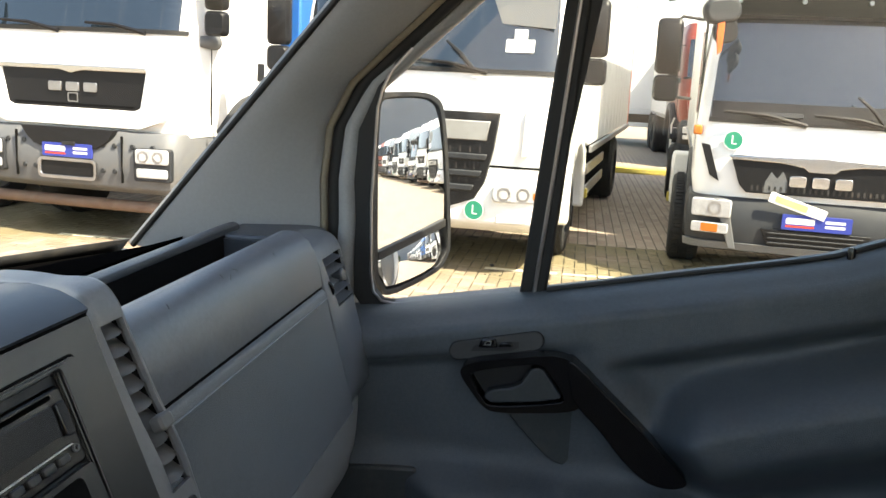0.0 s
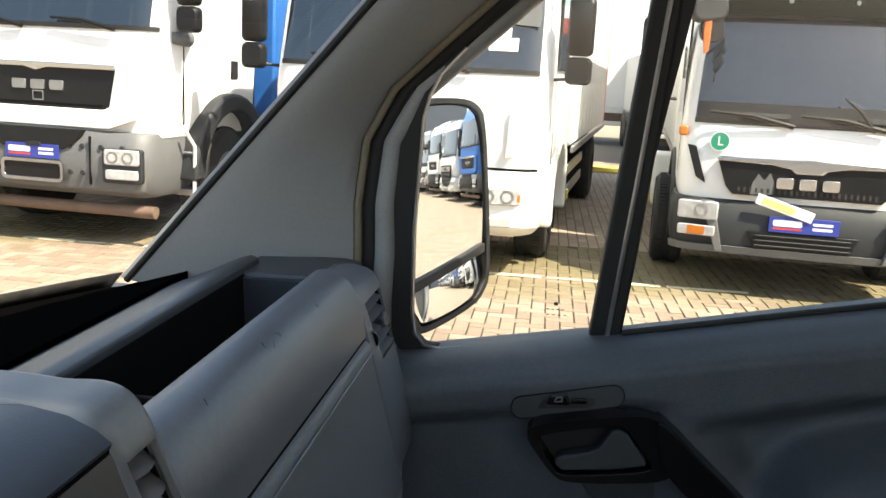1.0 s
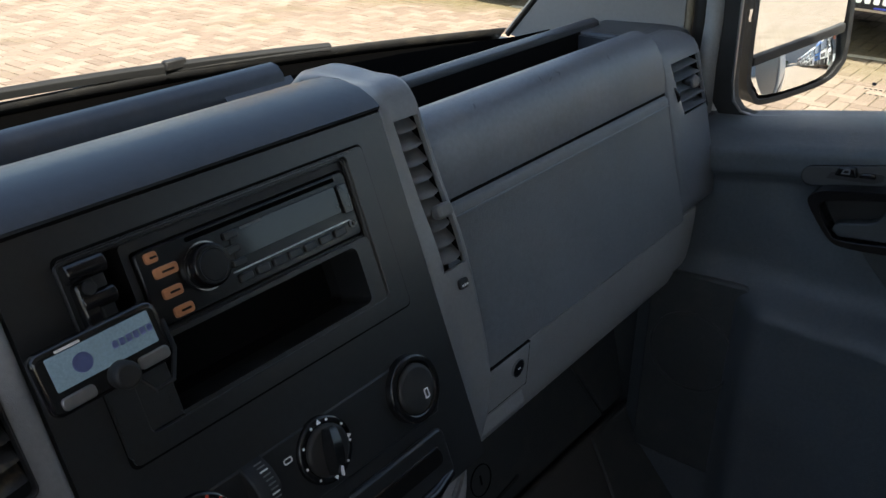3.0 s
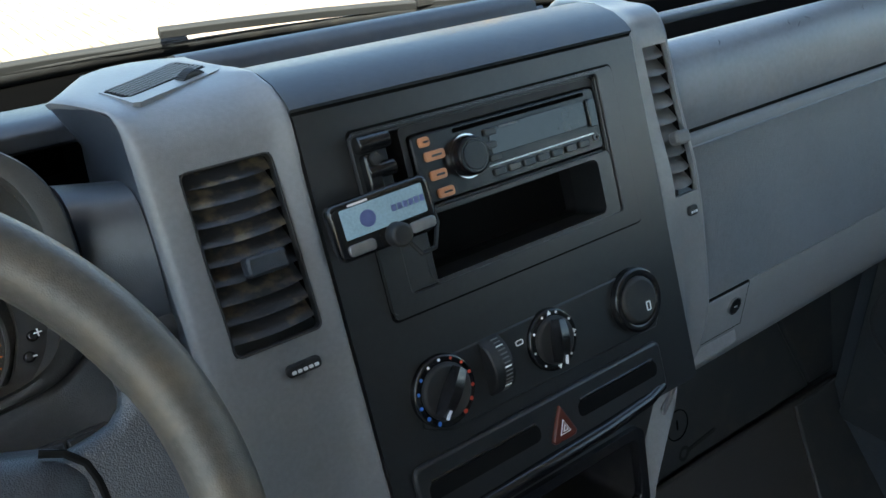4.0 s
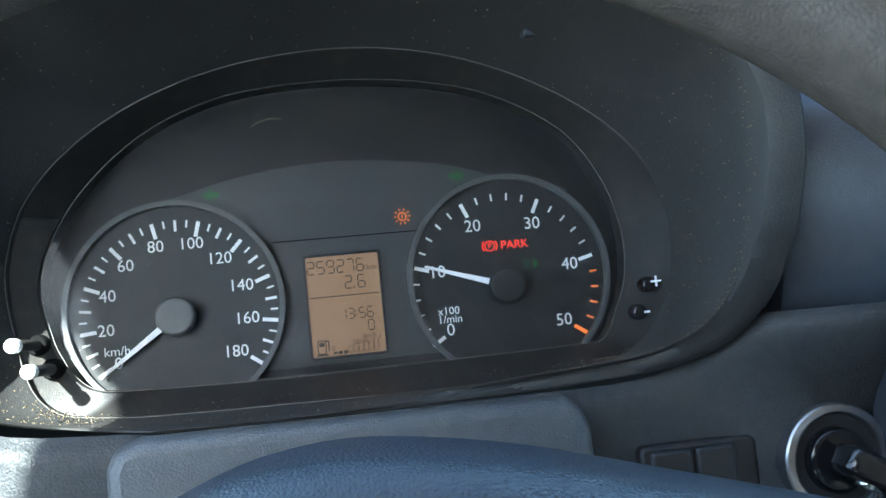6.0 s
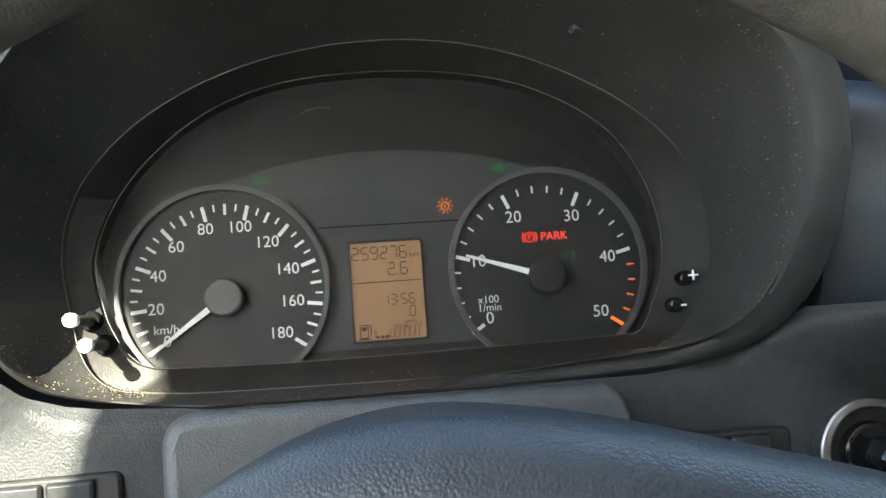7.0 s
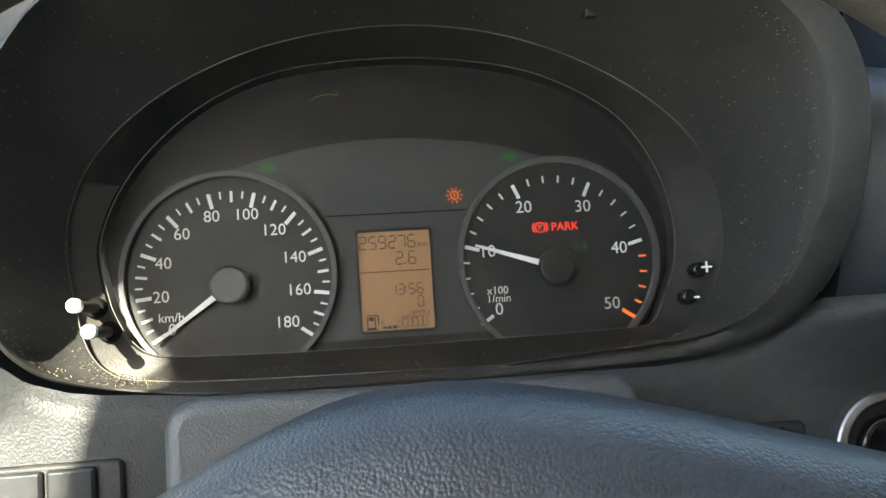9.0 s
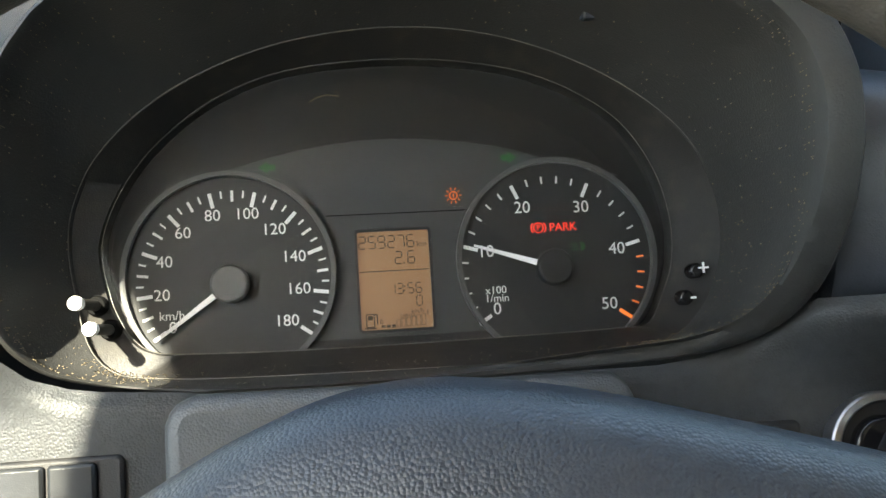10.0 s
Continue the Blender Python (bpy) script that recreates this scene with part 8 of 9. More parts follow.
def truck_low(name, label, kind):
    """Low-cab delivery truck with a box; two faces."""
    t = thing(name, (0, 0, 0), label, "truck")
    if kind == "grille":
        hw, base, top = 1.20, 1.70, 2.72
        secs = [(0.06, hw - 0.04, 0.22, 1.9, 0.90), (0.02, hw, 0.24, 1.9, 1.10), (0.03, hw, 0.24, 1.9, 1.50), (0.07, hw, 0.24, 1.9, 1.68), (0.20, hw - 0.01, 0.24, 1.9, 2.20), (0.34, hw - 0.04, 0.26, 1.9, top), (0.55, hw - 0.12, 0.28, 1.9, 2.95)]
    else:
        hw, base, top = 0.99, 1.40, 2.34
        secs = [(0.06, hw - 0.03, 0.20, 1.7, 0.72), (0.03, hw, 0.22, 1.7, 0.90), (0.04, hw, 0.22, 1.7, 1.20), (0.09, hw, 0.22, 1.7, 1.39), (0.25, hw - 0.03, 0.22, 1.7, 1.90), (0.42, hw - 0.07, 0.24, 1.7, top), (0.62, hw - 0.15, 0.26, 1.7, 2.52)]
    part("cab", strip([ring(*s) for s in secs]), M_PAINT, t, smooth=40, bevel=0.012)
    i = 3
    ws = [(secs[i][0] + 0.006, secs[i][1], secs[i][2], secs[i][3], base + 0.03), secs[i + 1], (secs[i + 2][0] - 0.02, *secs[i + 2][1:4], top - 0.06)]
    part("windscreen", front_sheet(ws, 0.006, (4, -4)), M_TRUCKGLASS, t, "dark reflective windscreen", smooth=50)
    part("screen_seal", front_sheet([(secs[i][0], secs[i][1], secs[i][2], secs[i][3], base - 0.005), (secs[i][0] + 0.004, secs[i][1], secs[i][2], secs[i][3], base + 0.035)], 0.011, (4, -4)), M_RUBBER, t)
    wipers(t, secs[i][0] - 0.03, base + 0.03, ((-0.55, 0.10, 0.06), (0.15, 0.80, 0.06), (-0.45, -0.20, 0.22)))
    P = Frame((0.022, 0, 0.0), (0, -1, 0), Z)
    if kind == "grille":
        bs = [(0.06, 1.12, 0.26, 0.7, 0.38), (-0.04, 1.18, 0.28, 0.75, 0.46), (-0.05, 1.20, 0.28, 0.75, 0.70), (0.0, 1.19, 0.26, 0.7, 0.92)]
        b = part("bumper", strip([ring(*s) for s in bs]), M_PAINT, t, "white painted bumper", smooth=40, bevel=0.015)
        Q = Frame((-0.052, 0, 0.0), (0, -1, 0), Z)
        mouth = [(-0.52, 0.66), (-0.30, 0.58), (0.30, 0.58), (0.52, 0.66), (0.60, 0.80), (0.66, 1.08), (0.70, 1.38), (-0.70, 1.38), (-0.66, 1.08), (-0.60, 0.80)]
        part("grille", plate(Q, mouth, -0.05, 0.006), M_GRILLE, t, "black slatted grille", bevel=0.006)
        part("badge_panel", plate(Q, [(-0.60, 1.15), (0.60, 1.15), (0.63, 1.31), (-0.63, 1.31)], 0.0, 0.025), M_RIM, t, "silver badge panel", bevel=0.008)
        for j in range(3):
            u = -0.16 + 0.16 * j
            part("badge_shape", plate(Q, rrect(u, 1.23, 0.13, 0.085, 0.012, 2), 0.02, 0.030), M_BUMPERDK, t, "plain dark badge shape", smooth=0)
        for z, w in ((1.02, 0.60), (0.88, 0.56), (0.76, 0.50)):
            part("grille_slat", plate(Q, [(-w, z - 0.035), (w, z - 0.035), (w + 0.02, z + 0.02), (-w - 0.02, z + 0.02)], 0.0, 0.035), M_BUMPERDK, t, "dark grille slat", bevel=0.012)
            for k in range(14):
                part("mesh_bar", plate(Q, rrect(-w + 0.05 + k * (2 * w - 0.1) / 13, z + 0.05, 0.012, 0.05, 0.002, 1), 0.006, 0.014), M_CHASSIS, t, smooth=0)
        for s in (1, -1):
            L = Frame((-0.035, s * 0.86, 0.72), (-0.22 * s, -1, 0), Z)
            part("lamp_well", plate(L, rrect(0, 0.0, 0.39, 0.155, 0.05), -0.05, 0.004), M_BOX, t, bevel=0.01)
            part("headlamp", plate(L, rrect(0, 0.0, 0.38, 0.145, 0.05), -0.02, 0.020), M_LAMP, t, "clear headlamp", bevel=0.015, segs=3)
            for du in (-0.09, 0.07):
                part("reflector", annulus(Frame(L.p(du, 0, 0.018), L.u, L.v), 0, 0, 0.055 * 0.72, 0.055, 0.0, 0.005, 28), M_STEEL, t)
            part("indicator", plate(L, rrect(0.165 * -s, -0.01, 0.025, 0.06, 0.010), 0.01, 0.022), M_INDICATOR, t, bevel=0.004)
            part("fog_lamp", plate(L, rrect(-0.02, -0.215, 0.26, 0.075, 0.02), -0.02, 0.014), M_LAMP, t, bevel=0.008)
            part("front_air_slot", plate(Frame((0.035, s * 0.93, 1.22), (0.1 * s, -1, 0), Z), [(-0.05, -0.20), (0.02, -0.18), (0.05, 0.16), (-0.03, 0.18)], -0.02, 0.012), M_BOX, t, bevel=0.006)
        part("gap_line", front_sheet([(0.0, 1.19, 0.26, 0.7, 0.925), (0.0, 1.19, 0.26, 0.7, 0.945)], 0.004, (3, -3)), M_VOID, t)
        low_zone_disc(t, -0.056, -0.525, 0.565, 0.085)
        number_plate(t, -0.060, -0.02, 0.475)
        T = Frame((0.135, -0.80, 1.93), (0, -1, 0), (0.25, 0, 1))
        part("screen_note", plate(T, rrect(0, 0, 0.24, 0.11, 0.004, 1), 0.0, 0.004), M_WHITE, t, "white paper note", smooth=0)
        part("screen_note", plate(T, rrect(0.0, 0.10, 0.11, 0.08, 0.004, 1), 0.0, 0.004), M_WHITE, t, smooth=0)
        part("sun_curtain", plate(Frame((0.24, -0.68, 2.32), (0, -1, 0), (0.27, 0, 1)), [(-0.05, -0.22), (0.40, -0.25), (0.40, 0.25), (-0.25, 0.25)], -0.004, 0.004), M_BUMPER, t, "grey folded sun curtain")
    else:
        bs = [(0.08, 0.95, 0.20, 0.7, 0.33), (-0.03, 1.00, 0.20, 0.7, 0.38), (-0.05, 1.02, 0.20, 0.7, 0.50), (-0.03, 1.02, 0.20, 0.7, 0.70), (0.04, 1.00, 0.20, 0.7, 0.79)]
        b = part("bumper", strip([ring(*s) for s in bs]), M_BUMPERDK, t, "dark grey plastic bumper", smooth=40, bevel=0.015)
        Q = Frame((-0.052, 0, 0.0), (0, -1, 0), Z)
        part("bumper_lip", front_sheet([(-0.04, 1.01, 0.20, 0.7, 0.36), (-0.055, 1.02, 0.20, 0.7, 0.42)], 0.02, (2, -2)), M_BUMPER, t, "paler grey bumper lip")
        part("air_slot", plate(Q, [(-0.36, 0.42), (0.36, 0.42), (0.42, 0.56), (-0.42, 0.56)], -0.02, 0.006), M_GRILLE, b, bevel=0.004)
        for z in (0.45, 0.49, 0.53):
            part("slot_bar", tube([Q.p(-0.36, z, 0.012), Q.p(0.36, z, 0.012)], 0.008, 6), M_BUMPERDK, b)
        for s in (1, -1):
            part("lamp_pillar", plate(Q, [(s * 0.60, 0.37), (s * 0.66, 0.37), (s * 0.80, 0.78), (s * 0.70, 0.78)], -0.04, 0.020), M_BUMPER, t, "paler grey bumper rib", bevel=0.008)
            L = Frame((-0.045, s * 0.82, 0.68), (-0.22 * s, -1, 0), Z)
            part("headlamp", plate(L, rrect(0, 0.02, 0.32, 0.15, 0.025), -0.03, 0.020), M_LAMP, t, "clear headlamp", bevel=0.012, segs=3)
            part("reflector", annulus(Frame(L.p(0.03, 0.02, 0.018), L.u, L.v), 0, 0, 0.055 * 0.72, 0.055, 0.0, 0.005, 28), M_STEEL, t)
            part("fog_lamp", plate(L, rrect(0, -0.145, 0.30, 0.085, 0.02), -0.03, 0.020), M_LAMP, t, bevel=0.008)
            part("indicator", plate(L, rrect(0.0, -0.145, 0.14, 0.07, 0.015), 0.0, 0.023), M_INDICATOR, t, bevel=0.004)
            part("side_air_slot", plate(Frame((0.045, s * 0.85, 1.06), (0.10 * s, -1, 0), Z), [(-0.07 * s - 0.03, 0.16), (0.00 * s - 0.03, 0.15), (0.05 * s + 0.02, -0.15), (-0.03 * s + 0.02, -0.10)], -0.02, 0.010), M_GRILLE, t, "black side air slot", bevel=0.006)
            part("corner_lamp", block(0.16, 0.30, s * 0.98 - 0.03, s * 0.98 + 0.04, 1.28, 1.36), M_INDICATOR, t, bevel=0.015)
        gr = [(-0.56, 0.84), (0.56, 0.84), (0.62, 0.90), (0.70, 1.12), (0.68, 1.14), (-0.68, 1.14), (-0.70, 1.12), (-0.62, 0.90)]
        part("grille_panel", plate(P, gr, -0.03, 0.016), M_GRILLE, t, "black dusty grille", bevel=0.006)
        for k in range(24):
            part("grille_tooth", plate(P, rrect(-0.52 + k * 0.045, 0.885, 0.018, 0.04, 0.004, 1), 0.01, 0.020), M_CHASSIS, t, smooth=0)
        part("chrome_wing", plate(P, [(-0.70, 1.105), (-0.30, 1.095), (-0.14, 1.07), (-0.10, 1.035), (0.10, 1.035), (0.14, 1.07), (0.30, 1.095), (0.70, 1.105), (0.72, 1.135), (0.10, 1.15), (0.0, 1.158), (-0.10, 1.15), (-0.72, 1.135)], 0.0, 0.035), M_CHROME, t, "chrome winged grille strip", bevel=0.008)
        maker_shapes(t, 0.000, 0.955, 0.48, 0.090, M_CHROME)
        part("patch", plate(P, [(-0.43, 0.85), (-0.25, 0.86), (-0.25, 0.95), (-0.29, 1.03), (-0.33, 0.97), (-0.38, 1.02), (-0.42, 0.94)], 0.012, 0.020), M_BUMPER, t, "bare grey patch on the grille", smooth=0)
        N = Frame((-0.066, 0.16, 0.765), (0.0, -1, -0.30), (0, -0.30, 1))
        tag = part("plate_strip", plate(N, rrect(0, 0, 0.46, 0.085, 0.006), 0.0, 0.010), M_BOX, t, "loose slanted pale yellow plate", bevel=0.002)
        part("plate_field", plate(N, rrect(-0.05, 0, 0.26, 0.05, 0.004, 1), 0.009, 0.012), mat("pale_lime_print", (0.55, 0.60, 0.22), 0.5), tag, smooth=0)
        low_zone_disc(t, 0.045, 0.70, 1.255, 0.078)
        dealer_plate(t, -0.060, 0.632)
        V = front_sheet([(0.46, 0.95, 0.22, 1.7, 2.25), (0.36, 0.97, 0.22, 1.7, 2.28), (0.34, 0.97, 0.22, 1.7, 2.48), (0.44, 0.96, 0.22, 1.7, 2.54)], 0.05, (3, -3))
        part("sun_visor", V, M_GRILLE, t, "black sun visor", smooth=40)
        part("screen_cowl", front_sheet([(secs[3][0] - 0.002, hw - 0.02, 0.22, 1.7, base + 0.02), (secs[3][0] + 0.045, hw - 0.02, 0.22, 1.7, base + 0.17)], 0.012, (4, -4)), M_GRILLE, t, "black cowl along the windscreen base", smooth=50)
        for y0, y1 in ((0.62, 0.10), (-0.25, -0.75)):
            part("cowl_vent", plate(Frame((0.085, (y0 + y1) / 2, base + 0.075), (0, -1, 0), (0.3, 0, 1)), rrect(0, 0, 0.36, 0.04, 0.015), -0.01, 0.012), M_BUMPERDK, t, "dark grey cowl vent", bevel=0.004)
        G = Frame((0.02, 0.90, 2.28), (0.35, -1, 0.15), (0, 0.15, 1))
        part("front_mirror", plate(G, rrect(0, 0, 0.30, 0.20, 0.09, 5), -0.05, 0.06), M_BUMPERDK, t, "dark rounded front mirror", bevel=0.03, segs=3)
        part("front_mirror", plate(G, rrect(0.02, -0.16, 0.20, 0.20, 0.08, 5), -0.03, 0.03), M_GRILLE, t, bevel=0.015, segs=3)
        part("mirror_bracket", tube([(0.05, 1.32, 2.36), (0.0, 1.10, 2.40), (0.04, 0.92, 2.36)], 0.018, 8), M_MATT, t)
        for y in (-0.75, -0.25, 0.25, 0.75):
            part("visor_stay", tube([(0.36, y, 2.42), (0.42, y, 2.62)], 0.012, 8), M_MATT, t)
            part("visor_bolt", disc(Frame((0.31, y, 2.39), (0, -1, 0), Z), 0, 0, 0.02, -0.02, 0.02, 14), M_STEEL, t)
        part("flag", plate(Frame((-0.02, 0.90, 2.10), (0.1, -1, 0), Z), [(-0.01, 0.30), (0.02, 0.30), (0.035, 0.05), (0.03, -0.14), (-0.005, -0.17), (-0.025, 0.0)], -0.012, 0.012), M_ORANGETRIM, t, "orange-red hanging cloth", bevel=0.008)
    r = 0.47 if kind == "grille" else 0.42
    mh = 2.05 if kind == "grille" else 1.95
    for s in (1, -1):
        A = Frame((1.38, s * (hw - 0.06), r), (-1 * s, 0, 0), Z)
        part("wheel_arch", plate(A, arc(0, 0.03, r + 0.24, -10, 190, 20) + arc(0, 0.03, r + 0.09, 190, -10, 20), -0.26, 0.09), M_PAINT if kind == "grille" else M_BUMPERDK, t, bevel=0.03)
        part("door_line", block(0.56, 0.572, s * hw - 0.004, s * hw + 0.003, 0.95, 2.4), M_VOID, t)
        part("side_window", block(0.62, 1.45, s * hw - 0.02, s * hw + 0.003, base + 0.05, top - 0.1), M_TRUCKGLASS, t, bevel=0.004)
        side_mirror(t, 0.30, s * (hw + (0.10 if kind == "grille" else 0.20)), mh, s, M_GRILLE)
        part("mud_flap", block(1.95, 1.98, s * 0.98 - 0.16, s * 0.98 + 0.16, 0.18, 0.75), M_RUBBER, t)
    chassis(t, 8.6, r, (6.3,))
    box_body(t, 2.15, 9.0, 1.24 if kind == "grille" else 0.98, 1.02, 3.5, M_BOX, M_ORANGETRIM if kind == "grille" else None)
    return t


SLANT = Matrix.Rotation(radians(-6.0), 4, "Z")


def place(t, x, y):
    t.matrix_basis = Matrix.Translation((x, y, 0)) @ SLANT
    tagged(t, group="trucks parked in a row")
    return t


ROW = 7.0
tall = place(truck_tall("parked_truck", "white high-cab truck with grey bumper and blue body", M_PAINT, M_BUMPER, M_BLUEPAINT), ROW + 0.06, 5.18)
tall_b = place(truck_tall("parked_truck", "white high-cab truck with dark barred bumper parked in the row", M_PAINT, M_BUMPERDK, M_BOX, False, True), ROW + 0.10, 8.12)
yellow = place(truck_tall("parked_truck", "yellow truck with purple lamp surrounds parked in the row", M_YELLOW, M_YELLOW, M_YELLOW, False, True, M_PURPLE, 0.15), ROW + 0.55, 10.95)
low_a = place(truck_low("parked_truck", "white box truck with wide dark grille parked on brick paving", "grille"), ROW - 0.02, 1.93)
low_b = place(truck_low("parked_truck", "white low-cab box truck with dark bumper and slanted plate", "wing"), ROW + 0.02, -1.36)
blue = place(truck_tall("parked_truck", "blue high-cab truck further along the row", M_BLUEPAINT, M_BUMPER, M_BOX, False, True), ROW, -14.6)
red = place(truck_tall("parked_truck", "red high-cab truck at the far end of the row", M_REDPAINT, M_BUMPERDK, M_BOX, False, True), ROW, -41.0)
for i, src in enumerate((tall_b, low_a, tall_b, None, low_a, tall_b, low_b, tall_b, low_a, low_b, tall_b, None, low_a, tall_b)):
    if src:
        copy_thing(src, Matrix.Translation((ROW + (0.05, -0.06, 0.0)[i % 3], -4.7 - 3.3 * i, 0)) @ SLANT)
for i, src in enumerate((low_a, tall_b, low_b)):
    copy_thing(src, Matrix.Translation((ROW + 0.1, 14.6 + 3.3 * i, 0)) @ SLANT)


def far_trailer(x, y, ln, label):
    t = thing("trailer", (x, y, 0), label, "trailer")
    part("box", block(x, x + 2.5, y - ln / 2, y + ln / 2, 1.05, 3.9), M_BOX, t, "white panelled trailer box", bevel=0.03)
    part("lower_rail", block(x - 0.02, x + 0.1, y - ln / 2, y + ln / 2, 0.92, 1.05), M_BOX, t, bevel=0.01)
    part("guard_rail", block(x - 0.01, x + 0.04, y - ln * 0.4, y + ln * 0.4, 0.55, 0.68), M_BOX, t, "white side guard", bevel=0.01)
    part("chassis", block(x + 0.5, x + 2.0, y - ln / 2, y + ln / 2, 0.6, 1.0), M_CHASSIS, t)
    for i in range(3):
        for dx in (0.25, 2.25):
            F = Frame((x + dx, y - ln * 0.3 + 1.3 * i, 0.5), (0, -1, 0), Z)
            part("wheel", disc(F, 0, 0, 0.5, -0.15, 0.15, 28), M_TYRE, t, bevel=0.03)
    for k in range(6):
        part("marker_lamp", block(x - 0.03, x, y - ln * 0.4 + k * ln * 0.16, y - ln * 0.4 + k * ln * 0.16 + 0.12, 0.95, 1.0), M_INDICATOR, t)


far_trailer(26.0, -1.0, 13.0, "white box trailer standing across the yard behind the row")
far_trailer(27.0, 13.5, 13.0, "white box trailer standing behind the high-cab trucks")
rear_truck = copy_thing(red, Matrix.Translation((19.0, -2.6, 0)))


def hall():
    t = thing("warehouse", (-16.0, -95.0, 0), "long grey clad warehouse beyond the parked trucks", "building")
    part("wall", block(-45, 60.0, -110, -90, 0, 14.0), M_WALL, t, "grey metal cladding", bevel=0.1)
    for i in range(53):
        x = -44 + 1.95 * i
        part("cladding_rib", block(x, x + 0.12, -90.06, -89.96, 0.3, 13.8), M_WALL, t, smooth=0)
    part("roof_edge", block(-45.2, 60.2, -90.3, -89.9, 13.8, 14.4), M_GRILLE, t, "dark roof edge", bevel=0.05)
    for i in range(6):
        part("door", block(-40 + 7 * i, -36.5 + 7 * i, -90.12, -89.9, 0, 4.2), M_BOX, t, "pale roller door", bevel=0.03)


hall()


def tree(x, y, h, seed):
    rnd = random.Random(seed)
    t = thing("tree", (x, y, 0), "dark green leafy tree at the yard's edge", "tree", "trees at the yard's edge")
    tr = bmesh.new()
    tube([(x, y, 0), (x + 0.1, y, h * 0.35), (x - 0.1, y + 0.1, h * 0.8)], [0.25, 0.2, 0.06], 10, tr)
    for i in range(7):
        a, z = rnd.uniform(0, 6.28), h * rnd.uniform(0.3, 0.65)
        tube([(x, y, z), (x + math.cos(a) * h * 0.14, y + math.sin(a) * h * 0.14, z + h * 0.1), (x + math.cos(a) * h * 0.25, y + math.sin(a) * h * 0.25, z + h * 0.22)], [0.1, 0.07, 0.03], 6, tr)
    part("trunk", tr, M_BARK, t, "brown branching trunk")
    vs, fs = [], []
    for i in range(1800):
        a, e, q = rnd.uniform(0, 6.28), rnd.uniform(-1, 1), rnd.random() ** 0.4
        lump = 0.75 + 0.25 * math.sin(3 * a + seed) * math.cos(4 * e)
        c = Vector((x + math.cos(a) * math.sqrt(1 - e * e) * h * 0.38 * q * lump, y + math.sin(a) * math.sqrt(1 - e * e) * h * 0.33 * q * lump, h * 0.54 + e * h * 0.45 * q * lump))
        u = Vector((rnd.uniform(-1, 1), rnd.uniform(-1, 1), rnd.uniform(-1, 1))).normalized() * 0.22
        w = u.orthogonal().normalized() * 0.13
        b0 = len(vs)
        vs += [c - u, c + w, c + u, c - w]
        fs.append((b0, b0 + 1, b0 + 2, b0 + 3))
    me = bpy.data.meshes.new("crown")
    me.from_pydata([tuple(v) for v in vs], [], fs)
    me.materials.append(M_LEAF)
    ob = new("crown", me)
    ob.parent = t
    ob.matrix_parent_inverse = t.matrix_basis.inverted()
    tagged(ob, "clumped dark green crown", kind="stuff")


for i, (x, y, h) in enumerate(((-9.0, -80, 5.5), (-5.5, -79, 6.2), (-2.0, -80, 5.2), (0.8, -79, 4.6), (-12.5, -79, 6.0))):
    tree(x, y, h, i + 3)


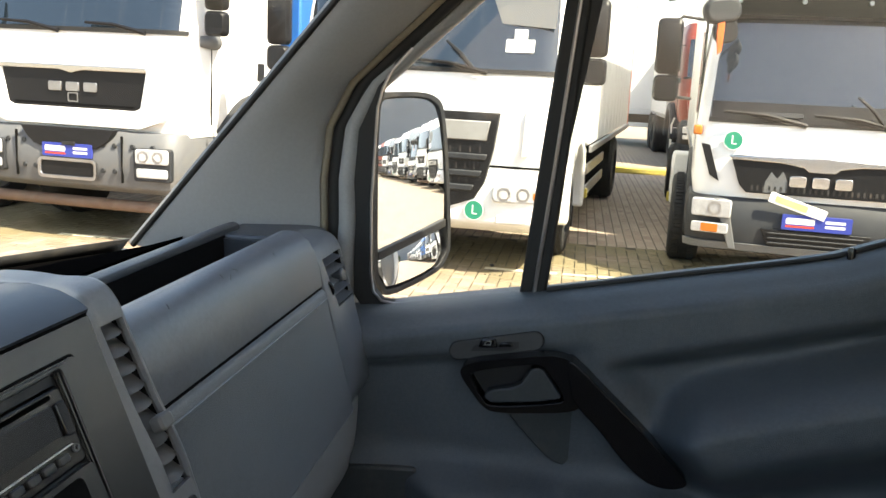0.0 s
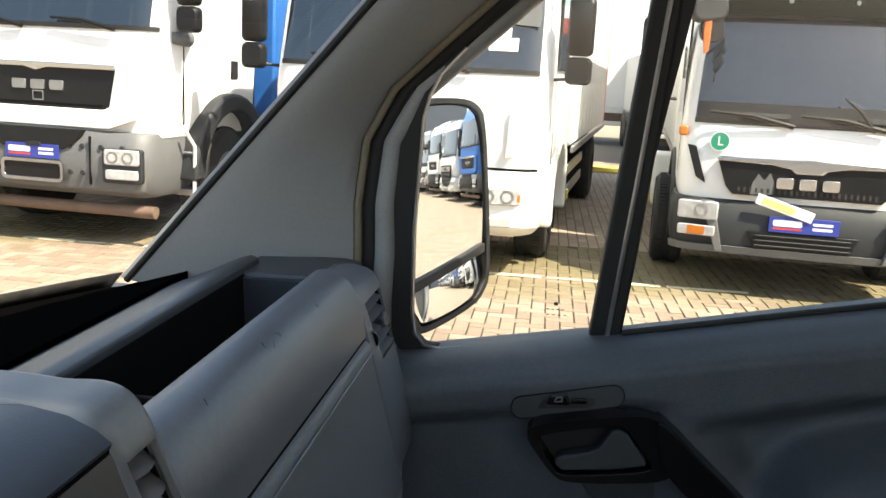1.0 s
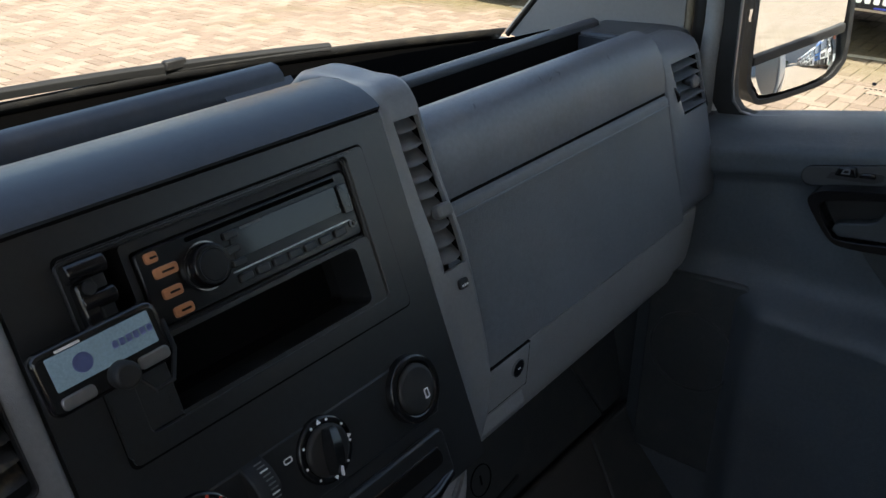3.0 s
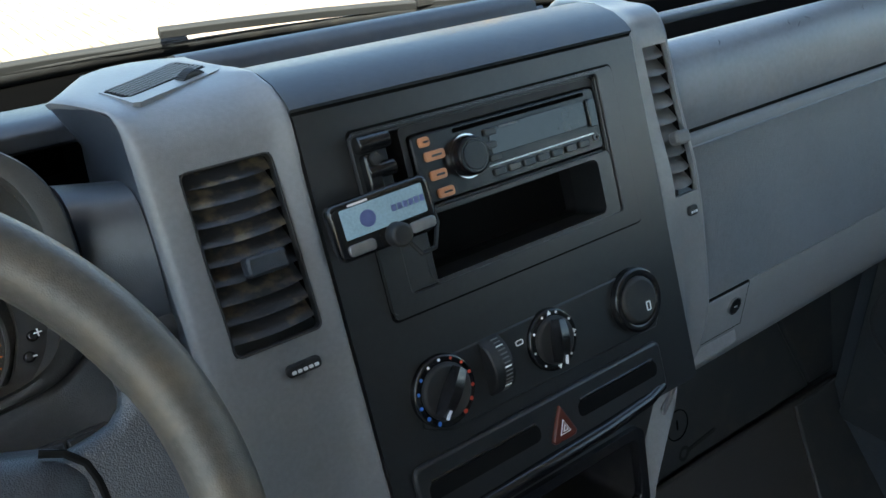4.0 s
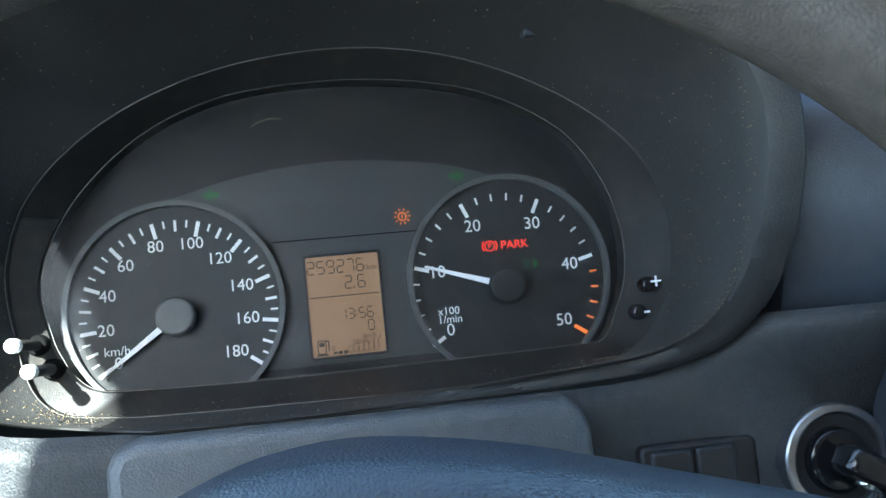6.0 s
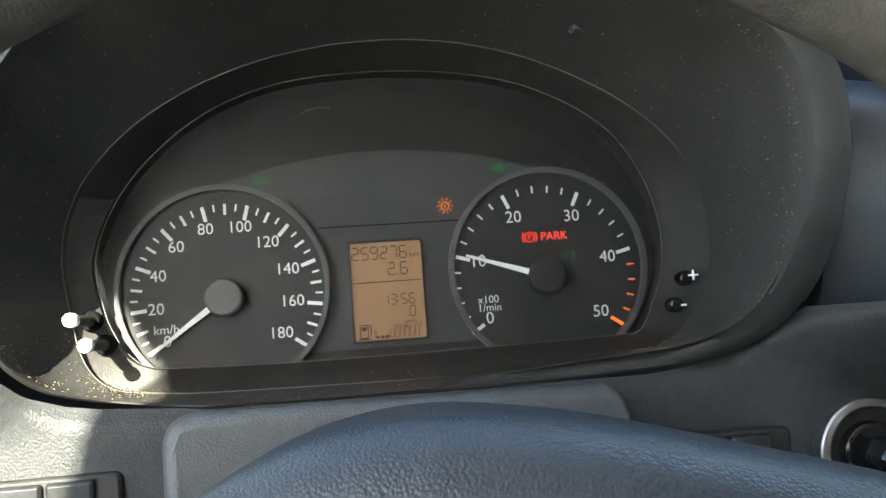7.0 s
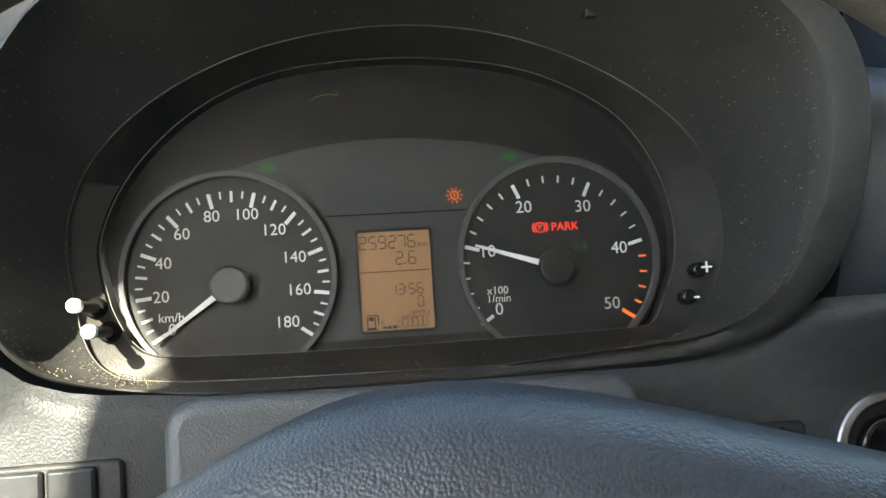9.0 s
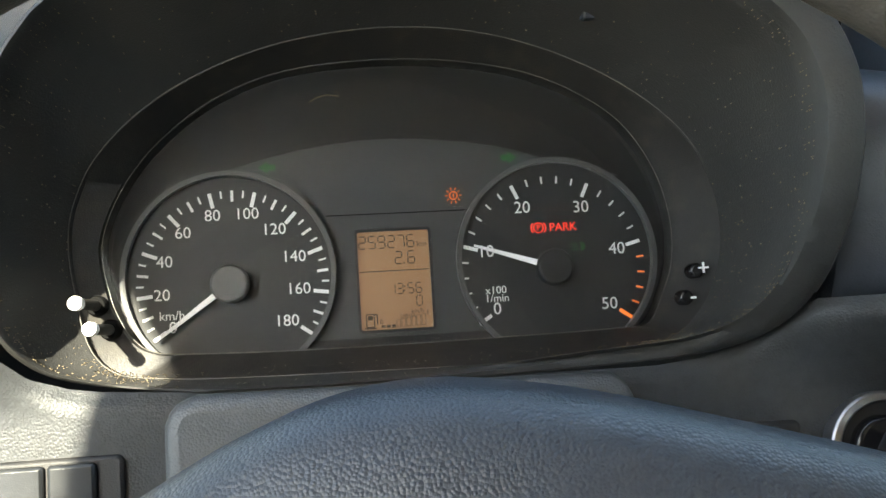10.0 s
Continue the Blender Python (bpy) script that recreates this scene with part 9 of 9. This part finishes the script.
# ---- paving bricks, herringbone ----
def pavers():
    w = 0.103
    x0, y0 = -1.6, -4.2
    rnd = random.Random(2)

    def brick_verts(cx, cy, lx, ly, tilt):
        hx, hy = lx / 2 - 0.0050, ly / 2 - 0.0050
        out = []
        for ins, z in ((0.0, -0.03), (0.0, -0.004), (0.0035, 0.0)):
            for sx, sy in ((-1, -1), (1, -1), (1, 1), (-1, 1)):
                dx, dy = sx * (hx - ins), sy * (hy - ins)
                out.append((cx + dx, cy + dy, z + (dx * tilt[0] + dy * tilt[1] + tilt[2] if z > -0.02 else 0)))
        return out
    quads = [(0, 1, 5, 4), (1, 2, 6, 5), (2, 3, 7, 6), (3, 0, 4, 7), (4, 5, 9, 8), (5, 6, 10, 9), (6, 7, 11, 10), (7, 4, 8, 11), (8, 9, 10, 11)]
    singles = {}
    for key, lx, ly in (("along", 2 * w, w), ("across", w, 2 * w)):
        me = bpy.data.meshes.new("brick_" + key)
        me.from_pydata(brick_verts(0, 0, lx, ly, (0, 0, 0)), [], quads)
        me.materials.append(M_PAVER)
        singles[key] = me
    vs, fs, count = [], [], 0
    joint = bmesh.new()
    block(4.15, 8.85, -4.05, 10.95, -0.05, -0.0090, joint)
    block(-1.45, 4.15, 4.88, 10.95, -0.05, -0.0090, joint)
    part("joint_sand", joint, M_JOINT, GROUND, "sandy mossy joints", smooth=0)
    for i in range(int((8.9 - x0) / w)):
        for j in range(int((11.0 - y0) / w)):
            d = (i - j) % 4
            if d not in (0, 3):
                continue
            lx, ly = (2 * w, w) if d == 0 else (w, 2 * w)
            cx, cy = x0 + i * w + lx / 2, y0 + j * w + ly / 2
            if not (-1.4 < cx < 8.8 and -4.0 < cy < 10.9) or (cx < 4.2 and cy < 4.9):
                continue
            tilt = (rnd.uniform(-0.02, 0.02), rnd.uniform(-0.02, 0.02), rnd.uniform(-0.0025, 0.001))
            if 5.3 < cx < 6.7 and -0.8 < cy < 3.3 and count < 300:
                ob = new("brick", singles["along" if d == 0 else "across"])
                ob.matrix_basis = Matrix.Translation((cx, cy, tilt[2])) @ Matrix.Rotation(tilt[0] * 0.5, 4, "X") @ Matrix.Rotation(tilt[1] * 0.5, 4, "Y")
                ob.parent = GROUND
                count += 1
                continue
            b0 = len(vs)
            vs += brick_verts(cx, cy, lx, ly, tilt)
            fs += [tuple(b0 + q for q in f) for f in quads]
    me = bpy.data.meshes.new("paving")
    me.from_pydata(vs, [], fs)
    me.materials.append(M_PAVERS)
    ob = new("paving", me)
    ob.parent = GROUND
    tagged(ob, "worn clay pavers laid in herringbone", kind="stuff")


pavers()
